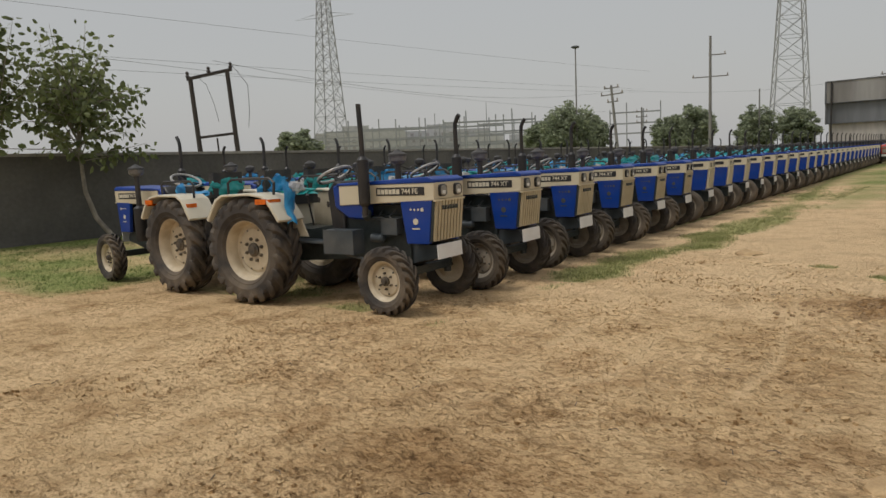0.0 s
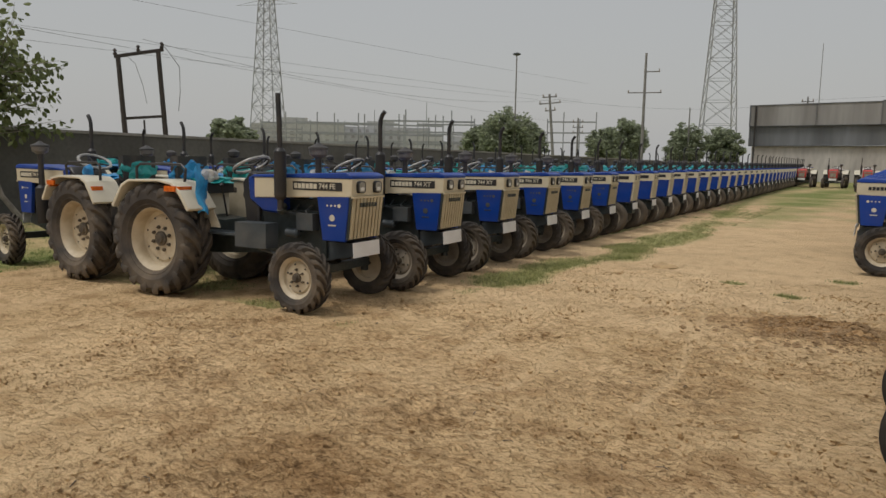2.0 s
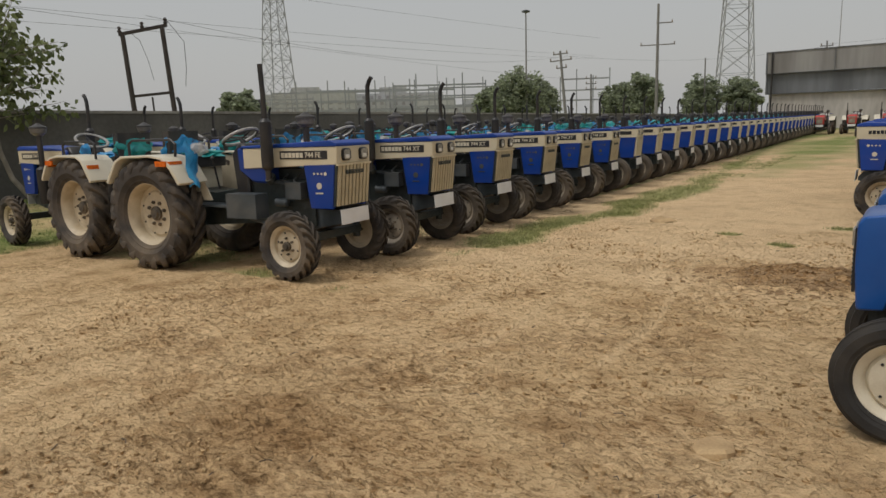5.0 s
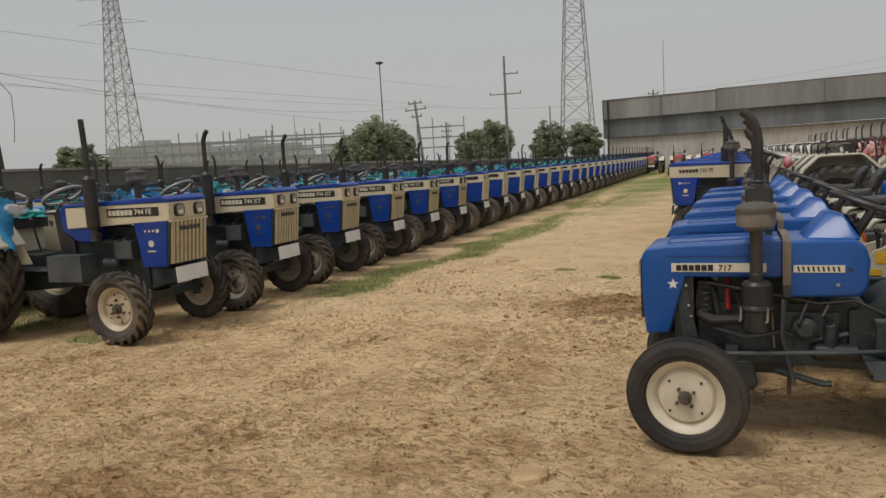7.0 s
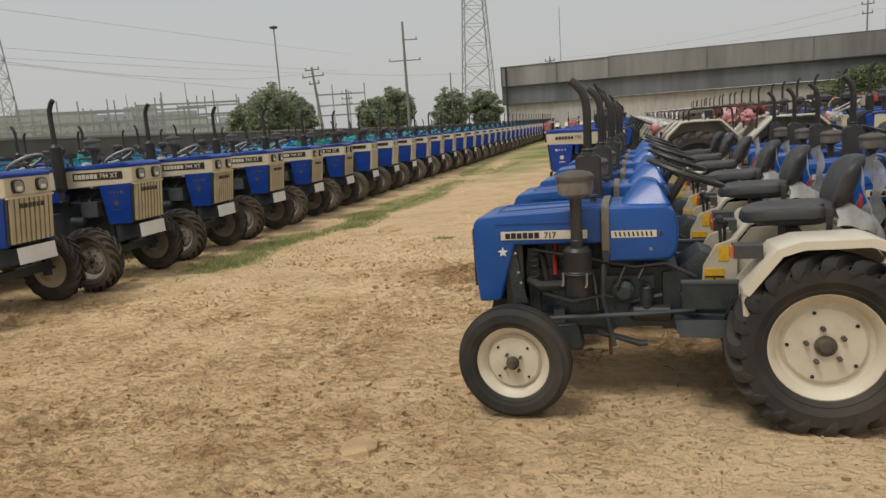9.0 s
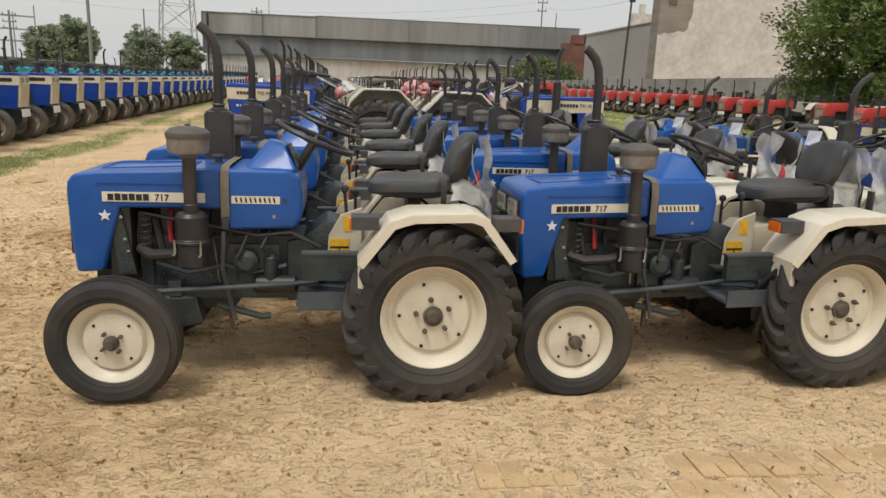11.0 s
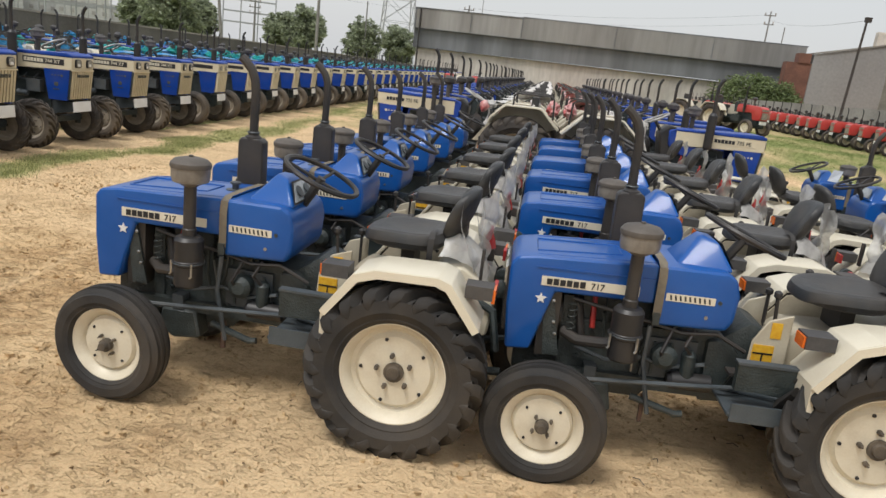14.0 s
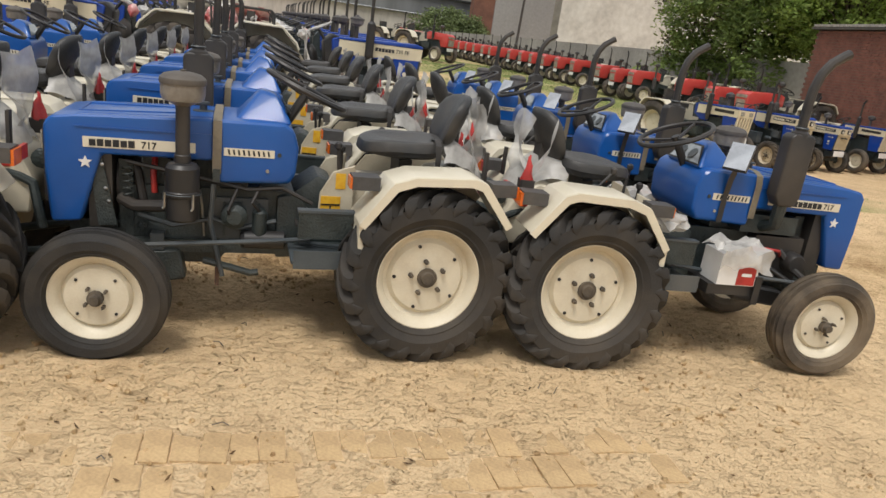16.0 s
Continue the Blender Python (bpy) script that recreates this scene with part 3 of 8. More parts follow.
    if detail:
        for y in (-0.06, 0.055):
            part("dial", lathe(bm_new(), [(0.034, -0.004), (0.034, 0.003), (0.028, 0.003), (0.028, 0.0)], 14, "x"), IRON_LIGHT, cowl, at=pose(0.685, y, 1.146, 0, 38, 0))
    # engine and driveline
    bm = bm_new()
    soften(box(bm, 0.62, 1.40, -0.15, 0.15, 0.41, 0.74), 0.02, 2)
    part("engine_block", bm, IRON, t)
    if detail:
        part("crankcase_panel", soften(box(bm_new(), 0.76, 1.02, 0.148, 0.172, 0.49, 0.70), 0.008, 2), IRON_LIGHT, t, "grey-green crankcase side panel")
        for k in range(3):
            part("panel_rib", soften(box(bm_new(), 0.80 + 0.08 * k, 0.814 + 0.08 * k, 0.17, 0.182, 0.51, 0.68), 0.003, 1), IRON, t)
        part("front_pivot", soften(prism(bm_new(), [(1.14, 0.29), (1.17, 0.44), (1.36, 0.44), (1.38, 0.33), (1.30, 0.27)], 0.10, 0.22), 0.012, 1), IRON, t, "dark cast pivot bracket below the engine")
        part("drop_lever", tube(bm_new(), [(1.06, 0.24, 0.40), (0.94, 0.26, 0.375), (0.84, 0.26, 0.345), (0.80, 0.26, 0.350)], 0.018, 8), IRON, t)
    part("cylinder_head", soften(box(bm_new(), 0.86, 1.34, -0.12, 0.13, 0.74, 0.885), 0.015, 2), IRON, t)
    part("radiator", soften(box(bm_new(), 1.46, 1.56, -0.22, 0.22, 0.55, 0.95), 0.01, 1), BLACK, t)
    part("sump", prism(bm_new(), [(1.36, 0.41), (0.95, 0.41), (1.0, 0.345), (1.30, 0.345)], -0.11, 0.11), IRON, t)
    for i in range(3 if detail else 0):
        part("injector_pipe", tube(bm_new(), [(1.22 - 0.12 * i, 0.13, 0.84), (1.24 - 0.12 * i, 0.19, 0.80), (1.22 - 0.1 * i, 0.185, 0.66), (1.16 - 0.05 * i, 0.165, 0.58)], 0.008, 6), IRON, t)
    part("intake_hose", tube(bm_new(), [(1.43, 0.18, 0.68), (1.36, 0.24, 0.66), (1.24, 0.28, 0.675), (1.17, 0.31, 0.70)], 0.028, 10), BLACK, t)
    part("radiator_hose", tube(bm_new(), [(1.47, 0.06, 0.88), (1.42, 0.1, 0.88), (1.36, 0.14, 0.80), (1.33, 0.16, 0.62)], 0.022, 9), BLACK, t)
    part("injection_pump", lathe(bm_new(), [(0.05, 0.10), (0.062, 0.12), (0.062, 0.21), (0.035, 0.23)], 14, "y", (0.92, 0.02, 0.62)), IRON, t)
    part("fuel_filter", lathe(bm_new(), [(0.03, 0.50), (0.036, 0.52), (0.036, 0.64), (0.02, 0.66)], 12, "z", (0.80, 0.20, 0)), IRON, t)
    part("alternator", lathe(bm_new(), [(0.045, -0.10), (0.055, -0.08), (0.055, 0.0), (0.04, 0.03)], 14, "x", (1.40, -0.19, 0.62)), IRON, t)
    part("gearbox", soften(prism(bm_new(), [(0.68, 0.41), (0.68, 0.66), (0.30, 0.62), (-0.22, 0.66), (-0.26, 0.45), (-0.20, 0.33), (0.30, 0.385)], -0.14, 0.14), 0.02, 2), IRON, t)
    part("rear_axle_housing", lathe(bm_new(), [(0.10, -0.40), (0.075, -0.38), (0.085, -0.16), (0.12, -0.12), (0.12, 0.12), (0.085, 0.16), (0.075, 0.38), (0.10, 0.40)], 16, "y", (0, 0, 0.425)), IRON, t)
    part("front_axle", soften(prism(bm_new(), [(1.53, 0.31), (1.53, 0.37), (1.45, 0.37), (1.45, 0.31)], -0.44, 0.44), 0.008, 1), IRON, t)
    part("axle_bolster", soften(box(bm_new(), 1.40, 1.66, -0.13, 0.13, 0.36, 0.56), 0.015, 2), IRON, t)
    for s in (1, -1):
        part("kingpin", lathe(bm_new(), [(0.03, 0.26), (0.03, 0.45), (0.02, 0.47)], 10, "z", (1.49, s * 0.40, 0)), IRON, t)
        part("drag_link", tube(bm_new(), [(1.49, s * 0.37, 0.505), (1.30, s * 0.36, 0.51), (0.75, s * 0.30, 0.525), (0.56, s * 0.28, 0.535)], 0.012, 8), IRON_LIGHT, t)
        part("steering_arm", tube(bm_new(), [(1.49, s * 0.40, 0.46), (1.48, s * 0.37, 0.52)], 0.017, 8), IRON, t)
        plate = part("footplate", soften(prism(bm_new(), [(0.66, 0.465), (0.66, 0.485), (0.36, 0.465), (0.36, 0.445)], s * 0.15 if s > 0 else -0.47, 0.47 if s > 0 else -0.15), 0.004, 1), IRON_LIGHT, t, "slate-grey footplate")
        part("step_side", soften(box(bm_new(), 0.36, 0.63, s * 0.39 - 0.02, s * 0.39 + 0.02, 0.575, 0.705), 0.006, 1), IRON, plate, "dark side panel above the step")
        part("step_edge", soften(box(bm_new(), 0.355, 0.635, s * 0.39 - 0.026, s * 0.39 + 0.026, 0.705, 0.717), 0.004, 1), IRON_LIGHT, plate)
        part("footplate_lip", box(bm_new(), 0.37, 0.65, s * 0.47 - 0.006, s * 0.47 + 0.006, 0.445, 0.535), IRON_LIGHT, plate)
        part("frame_rail", soften(box(bm_new(), 0.30, 1.60, s * 0.175 - 0.02, s * 0.175 + 0.02, 0.425, 0.485), 0.006, 1), IRON, t)
        if not detail:
            continue
        part("pedal", soften(box(bm_new(), 0.56, 0.63, s * 0.26 - 0.04, s * 0.26 + 0.04, 0.60, 0.615), 0.004, 1), BLACK, t)
        part("pedal_arm", tube(bm_new(), [(0.60, s * 0.26, 0.60), (0.63, s * 0.22, 0.50)], 0.009, 6), IRON, t)
    if detail:
        rng = random.Random(7)
        for k in range(0, 9, 2):
            x, z = 0.66 + 0.085 * k, 0.44 + 0.05 * (k % 3)
            part("bolt_boss", lathe(bm_new(), [(0.018, 0.0), (0.018, 0.022), (0.011, 0.024), (0.011, 0.036)], 7, "y", (x, 0.145, z)), IRON, t)
        for k in range(4):
            part("cooling_fin", soften(box(bm_new(), 0.88 + 0.11 * k, 0.895 + 0.11 * k, 0.10, 0.165, 0.72, 0.87), 0.003, 1), IRON, t)
        part("coil_spring", tube(bm_new(), [(1.395 + 0.022 * math.cos(0.9 * k), 0.20 + 0.022 * math.sin(0.9 * k), 0.70 + 0.0045 * k) for k in range(34)], 0.004, 5), IRON, t, "dark steel coil spring behind the grille")
        part("oil_pipe", tube(bm_new(), [(1.36, 0.17, 0.60), (1.20, 0.20, 0.56), (1.02, 0.20, 0.60), (0.90, 0.18, 0.55), (0.72, 0.20, 0.60)], 0.011, 6), IRON_LIGHT, t)
        part("dipstick", tube(bm_new(), [(1.06, 0.165, 0.50), (1.07, 0.19, 0.66), (1.08, 0.20, 0.74)], 0.006, 5), STEEL, t)
        part("clamp_bracket", soften(box(bm_new(), 1.24, 1.30, 0.15, 0.22, 0.44, 0.52), 0.006, 1), IRON_LIGHT, t)
        part("hanging_stub", soften(box(bm_new(), 0.985, 1.005, 0.225, 0.245, 0.27, 0.42), 0.003, 1), RUST_METAL, t, "rusty hanging bracket below the engine")
        part("starter_motor", lathe(bm_new(), [(0.03, -0.11), (0.045, -0.10), (0.045, 0.09), (0.03, 0.11)], 14, "x", (0.78, 0.20, 0.50)), BLACK, t)
        part("wiring_loom", tube(bm_new(), [(1.40, 0.20, 0.86), (1.22, 0.22, 0.83), (1.02, 0.21, 0.79), (0.86, 0.23, 0.76), (0.70, 0.24, 0.78), (0.55, 0.22, 0.70)], 0.010, 6), BLACK, t)
        part("fuel_hose", tube(bm_new(), [(0.80, 0.22, 0.78), (0.84, 0.25, 0.70), (0.80, 0.22, 0.65)], 0.009, 6), BLACK, t)
        part("fuel_hose", tube(bm_new(), [(0.90, 0.22, 0.78), (0.95, 0.26, 0.66), (0.94, 0.22, 0.60)], 0.009, 6), BLACK, t)
        part("timing_cover", soften(box(bm_new(), 1.38, 1.44, -0.16, 0.16, 0.42, 0.86), 0.02, 2), IRON, t)
        part("fan_hub", lathe(bm_new(), [(0.16, 1.440), (0.16, 1.452), (0.05, 1.455), (0.05, 1.475)], 18, "x", (0, 0, 0.72)), BLACK, t)
        part("clutch_housing", soften(prism(bm_new(), [(0.72, 0.40), (0.72, 0.72), (0.62, 0.74), (0.56, 0.66), (0.56, 0.41)], -0.19, 0.19), 0.02, 2), IRON, t)
        part("brake_rod", tube(bm_new(), [(0.60, 0.22, 0.50), (0.30, 0.24, 0.48), (0.10, 0.25, 0.50)], 0.009, 6), IRON_LIGHT, t)
        for k, z in enumerate((0.845, 0.735, 0.675)):
            part("bracket_bolt", lathe(bm_new(), [(0.009, 0.236), (0.009, 0.242), (0.004, 0.245)], 8, "y", (1.497 - 0.012 * k, 0, z)), STEEL, t)
        part("coolant_tube", tube(bm_new(), [(1.285, 0.13, 0.88), (1.29, 0.165, 0.80), (1.285, 0.17, 0.71)], 0.014, 8), RED_PLASTIC, t, "red plastic cap strip inside the engine bay")
        part("side_bracket", prism(bm_new(), [(1.44, 0.56), (1.52, 0.56), (1.55, 0.86), (1.50, 0.88)], 0.222, 0.236), IRON, t)
    part("stay_rod", tube(bm_new(), [(1.02, 0.24, 0.78), (1.03, 0.26, 0.60), (0.97, 0.27, 0.33)], 0.012, 6), IRON_LIGHT, t)
    # air cleaner on the left
    can = part("air_cleaner", lathe(bm_new(), [(0.065, 0.63), (0.072, 0.64), (0.072, 0.74), (0.078, 0.745), (0.078, 0.765), (0.074, 0.77), (0.074, 0.875), (0.06, 0.892), (0.036, 0.897), (0.036, 0.93), (0.031, 0.935), (0.031, 1.17)], 20, "z", (1.15, 0.34, 0)), BLACK, t, "black oil-bath air cleaner")
    part("bowl", lathe(bm_new(), [(0.035, 1.150), (0.06, 1.165), (0.088, 1.175), (0.094, 1.20), (0.094, 1.245)], 24, "z", (1.15, 0.34, 0)), BOWL, can, "dusty translucent pre-cleaner bowl")
    part("bowl_lid", lathe(bm_new(), [(0.098, 1.243), (0.100, 1.255), (0.098, 1.268), (0.080, 1.286), (0.04, 1.296), (0.012, 1.298), (0.012, 1.306)], 24, "z", (1.15, 0.34, 0)), GREY_PLASTIC, can, "grey domed lid")
    part("clip_band", ring_tube(bm_new(), (1.15, 0.34, 0.757), (0, 0, 1), 0.080, 0.003, 20, 5), IRON_LIGHT, can)
    for a in (0.5, 2.2, 4.4) if detail else ():
        cx, cy = 1.15 + 0.084 * math.cos(a), 0.34 + 0.084 * math.sin(a)
        part("spring_clip", tube(bm_new(), [(cx, cy, 0.765), (cx, cy, 0.70), (cx + 0.008, cy, 0.69)], 0.006, 5), STEEL, can)
    # silencer on the right
    bm = soften(prism(bm_new(), [(1.075, 0.945), (1.042, 1.0), (1.044, 1.325), (1.065, 1.345), (1.175, 1.345), (1.194, 1.325), (1.196, 1.0), (1.165, 0.945)], -0.382, -0.288), 0.028, 3)
    bm = merged(bm, lathe(bm_new(), [(0.05, 1.33), (0.048, 1.350), (0.031, 1.362), (0.031, 1.385)], 18, "z", (1.12, -0.335, 0)))
    muff = part("silencer", bm, BLACK, t, "matt black flat upright silencer")
    pipe = [(1.12, -0.335, 1.37), (1.118, -0.335, 1.60), (1.125, -0.335, 1.67), (1.145, -0.335, 1.725), (1.185, -0.335, 1.77), (1.21, -0.335, 1.79)]
    if battery:
        pipe = [(1.12, -0.335, 1.37), (1.118, -0.335, 1.49), (1.123, -0.335, 1.58), (1.145, -0.335, 1.66), (1.19, -0.335, 1.725), (1.255, -0.335, 1.77), (1.28, -0.335, 1.785)]
    part("exhaust_pipe", tube(bm_new(), pipe, 0.026, 10), BLACK, muff, "black exhaust pipe bent forward at the tip")
    part("pipe_clamp", ring_tube(bm_new(), (1.12, -0.335, 1.375), (0, 0, 1), 0.032, 0.006, 16, 5), IRON_LIGHT, muff)
    part("exhaust_elbow", tube(bm_new(), [(1.115, -0.14, 0.80), (1.12, -0.24, 0.80), (1.135, -0.31, 0.83), (1.12, -0.335, 0.90), (1.12, -0.335, 0.96)], 0.036, 10), IRON, t)
    part("exhaust_manifold", soften(box(bm_new(), 0.98, 1.34, -0.24, -0.12, 0.755, 0.86), 0.02, 2), IRON, t, "black cast exhaust manifold")
    # fenders with lamp boxes
    for s in (1, -1):
        edge = [(0.372, 0.705), (0.225, 0.905), (0.12, 0.940), (-0.17, 0.948), (-0.235, 0.925), (-0.385, 0.725)]
        inner = [(x, z - 0.022) for x, z in edge[::-1]]
        inner = [(0.352, 0.694), (0.210, 0.884), (0.115, 0.918), (-0.165, 0.926), (-0.22, 0.906), (-0.365, 0.714)][::-1]
        y0, y1 = (0.30, 0.575) if s > 0 else (-0.575, -0.30)
        fender = part("fender", soften(prism(bm_new(), edge + inner, y0, y1), 0.008, 2, 0.25), CREAM_LIGHT, t, "ivory fender with folded corners")
        lip = [(x, z - 0.004) for x, z in edge] + [(0.344, 0.680), (0.200, 0.868), (0.11, 0.897), (-0.16, 0.905), (-0.21, 0.888), (-0.355, 0.700)][::-1]
        part("fender_lip", prism(bm_new(), lip, s * 0.578 - 0.006, s * 0.578 + 0.006), CREAM_LIGHT, fender)
        part("fender_side", prism(bm_new(), [(0.34, 0.46), (0.34, 0.70), (0.205, 0.875), (-0.215, 0.90), (-0.30, 0.80), (-0.10, 0.55), (0.10, 0.50)], s * 0.30 - 0.006, s * 0.30 + 0.006), CREAM_DUST_SHADE, fender)
        for x, nm in ((0.335, "front_lamp_box"), (-0.355, "rear_lamp_box")):
            part(nm, soften(box(bm_new(), x - 0.065, x + 0.065, s * 0.44 - 0.055, s * 0.44 + 0.055, 0.845, 0.908), 0.006, 1), GREY_PLASTIC, fender, "dark grey lamp box")
        part("orange_lamp", soften(box(bm_new(), -0.432, -0.416, s * 0.44 - 0.05, s * 0.44 + 0.05, 0.835, 0.90), 0.005, 1), ORANGE, fender)
        part("orange_lamp", soften(box(bm_new(), 0.396, 0.410, s * 0.44 - 0.045, s * 0.44 + 0.045, 0.848, 0.90), 0.005, 1), ORANGE, fender)
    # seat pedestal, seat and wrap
    ped = part("seat_pedestal", soften(prism(bm_new(), [(0.38, 0.60), (0.37, 0.76), (0.30, 0.815), (-0.16, 0.83), (-0.34, 0.78), (-0.30, 0.62)], -0.145, 0.145), 0.02, 2), CREAM_DUST_SHADE, t, "ivory seat pedestal with warning stickers")
    for s in (1, -1):
        part("side_plate", soften(prism(bm_new(), [(0.34, 0.58), (0.52, 0.58), (0.51, 0.75), (0.45, 0.86), (0.34, 0.90)], s * 0.172 - 0.008, s * 0.172 + 0.008), 0.004, 1), CREAM_DUST_SHADE, ped)
        part("fender_apron", soften(box(bm_new(), 0.338, 0.368, s * 0.44 - 0.13, s * 0.44 + 0.13, 0.46, 0.71), 0.006, 1), CREAM_LIGHT, t, "ivory apron below the fender")
        part("warning_sticker", box(bm_new(), 0.405, 0.505, s * 0.182 - 0.002, s * 0.182 + 0.002, 0.62, 0.735), YELLOW, ped, "yellow and black warning sticker")
        part("warning_sticker", box(bm_new(), 0.385, 0.435, s * 0.182 - 0.002, s * 0.182 + 0.002, 0.775, 0.855), YELLOW, ped, "yellow warning sticker")
        part("sticker_print", merged(box(bm_new(), 0.407, 0.503, s * 0.185 - 0.0015, s * 0.185 + 0.0015, 0.688, 0.696), box(bm_new(), 0.452, 0.459, s * 0.185 - 0.0015, s * 0.185 + 0.0015, 0.622, 0.687)), INK, ped)
    part("hydraulic_cover", soften(prism(bm_new(), [(-0.06, 0.80), (-0.10, 0.87), (-0.24, 0.90), (-0.36, 0.83), (-0.42, 0.70), (-0.40, 0.55), (-0.20, 0.55)], -0.185, 0.185), 0.025, 3), CREAM_LIGHT, t, "ivory hydraulic housing behind the seat")
    for s in (1, -1) if detail else ():
        part("red_label_bar", box(bm_new(), -0.33, -0.22, s * 0.187 - 0.002, s * 0.187 + 0.002, 0.765, 0.790), RED_PLASTIC, t, "red lettering band of a caution label")
        part("top_link_knob", lathe(bm_new(), [(0.02, -0.03), (0.045, -0.02), (0.045, 0.02), (0.02, 0.03)], 12, "y", (-0.44, s * 0.12, 0.80)), IRON, t)
    rows = []
    for f, z in ((0.68, 0.950), (0.90, 0.955), (0.96, 0.966), (0.975, 0.982), (1.0, 0.990), (0.992, 1.016), (0.95, 1.036), (0.86, 1.043), (0.70, 1.036), (0.35, 1.022), (0.05, 1.018)):
        ring = []
        for k in range(33):
            c, q = math.cos(math.tau * k / 32), math.sin(math.tau * k / 32)
            r = (abs(c) ** 3.4 + abs(q) ** 3.4) ** (-1 / 3.4)
            x = 0.085 + 0.222 * f * c * r
            dip = (0.030 if z > 0.98 else -0.012) * max(0.0, (x - 0.12) / 0.2) ** 2 - 0.022 * max(0.0, (0.02 - x) / 0.17) ** 2
            ring.append((x, 0.230 * f * q * r * (1 - 0.22 * max(0.0, (x - 0.05) / 0.26) ** 2), z - dip))
        rows.append(ring)
    bm = grid_sheet(bm_new(), rows)
    bmesh.ops.remove_doubles(bm, verts=bm.verts, dist=0.0004)
    bmesh.ops.holes_fill(bm, edges=bm.edges, sides=0)
    part("seat", bm, PLASTIC, t, "black padded vinyl seat", smooth=True)
    part("gear_housing", soften(prism(bm_new(), [(0.42, 0.54), (0.44, 0.80), (0.52, 0.83), (0.64, 0.74), (0.68, 0.54)], -0.15, 0.15), 0.02, 2), IRON, t, "dark gearbox cover below the steering wheel")
    part("seat_post", soften(box(bm_new(), 0.03, 0.10, -0.10, 0.10, 0.80, 0.93), 0.01, 1), BLACK, t)
    bm = bm_new()
    bmesh.ops.create_icosphere(bm, subdivisions=3, radius=1.0)
    for v in bm.verts:
        d = v.co.copy()
        reach = (abs(d.y) ** 3.2 + abs(d.z) ** 3.2) ** (1 / 3.2)
        square = math.hypot(d.y, d.z) / max(0.001, reach)
        y, z = 0.172 * d.y * square * (1.0 + 0.06 * d.z), 0.142 * d.z * square
        x = 0.046 * math.copysign(abs(d.x) ** 0.55, d.x) * (1.1 - 0.15 * abs(d.z)) + 1.5 * y * y - 0.38 * z
        v.co = Vector((x - 0.200, y, z + 1.145))
    back = part("backrest", bm, PLASTIC, t, "dusty black rounded backrest", smooth=True)
    part("backrest_stem", soften(box(bm_new(), -0.225, -0.195, -0.06, 0.06, 0.90, 1.10), 0.006, 1), BLACK, back)
    part("seat_strap", grid_sheet(bm_new(), [[(x, y, z) for y, z in ((0.240, 0.93), (0.243, 0.985), (0.232, 1.035), (0.19, 1.058), (0.07, 1.052))] for x in (-0.085, -0.055)]), BLACK, t, "black strap across the seat")
    rows = []
    for f in [k / 13 for k in range(14)]:
        wide = 0.36 * (1 - 0.55 * f + 0.18 * math.sin(9 * f))
        rows.append([(-0.318 - 0.04 * math.sin(2.2 * f) + 0.05 * f - 0.03 * math.sin(5 * g + 4 * f), (g - 0.5) * wide + 0.03 * math.sin(5 * f), 1.27 - 0.38 * f - 0.07 * abs(g - 0.4) + 0.03 * math.sin(8 * g)) for g in [k / 11 for k in range(12)]])
    part("plastic_wrap", crumple(grid_sheet(bm_new(), rows), 0.045, 7, 3.0), WRAP, back, "torn clear plastic wrap", smooth=True)
    for s in (1, -1):
        rows = [[(-0.20 - 0.10 * f - 0.03 * g, s * (0.215 - 0.05 * f + 0.05 * math.sin(3 * f + 2 * g)), 1.24 - 0.36 * f - 0.10 * g * (1 - f)) for g in [k / 5 for k in range(6)]] for f in [k / 9 for k in range(10)]]
        part("wrap_tail", crumple(grid_sheet(bm_new(), rows), 0.028, 8, 5.0 + s), WRAP, back, "strip of clear plastic hanging from the backrest", smooth=True)
    if detail:
        rows = [[(-0.10 - 0.26 * f + 0.03 * math.sin(6 * g), (g - 0.5) * (0.40 - 0.10 * f), 1.035 + 0.03 * math.sin(3.1 * f) - 0.17 * f * f - 0.10 * (2 * g - 1) ** 4) for g in [k / 11 for k in range(12)]] for f in [k / 9 for k in range(10)]]
        part("wrap_skirt", crumple(grid_sheet(bm_new(), rows), 0.035, 9, 4.0), WRAP, back, "clear plastic draped behind the seat", smooth=True)
    # steering wheel and levers
    wheel = part("steering_wheel", ring_tube(bm_new(), (0.585, 0, 1.232), (-0.42, 0, 1.0), 0.205, 0.0145, 30, 7), BLACK, t, "black steering wheel")
    for k in range(3):
        a = math.tau * k / 3 + 0.5
        tip = Vector((0.585, 0, 1.232)) + 0.19 * (math.cos(a) * Vector((0.92, 0, 0.39)) + math.sin(a) * Vector((0, 1, 0)))
        part("spoke", tube(bm_new(), [(0.60, 0, 1.205), tip], 0.009, 6), BLACK, wheel)
    part("column", tube(bm_new(), [(0.585, 0, 1.222), (0.70, 0, 1.03)], 0.024, 9), BLACK, wheel)
    for (x, y, z), (x2, y2, z2), knob in (((0.36, 0.10, 0.60), (0.43, 0.16, 0.99), BLACK), ((0.33, -0.08, 0.60), (0.37, -0.12, 0.93), BLACK), ((-0.05, -0.24, 0.85), (0.13, -0.27, 1.02), BLACK)):
        lever = part("lever", tube(bm_new(), [(x, y, z), (0.5 * (x + x2) + 0.02, y2, 0.5 * (z + z2)), (x2, y2, z2)], 0.009, 6), BLACK, t)
        part("knob", lathe(bm_new(), [(0.008, -0.02), (0.02, -0.008), (0.02, 0.012), (0.008, 0.022)], 10, "z", (x2, y2, z2)), knob, lever)
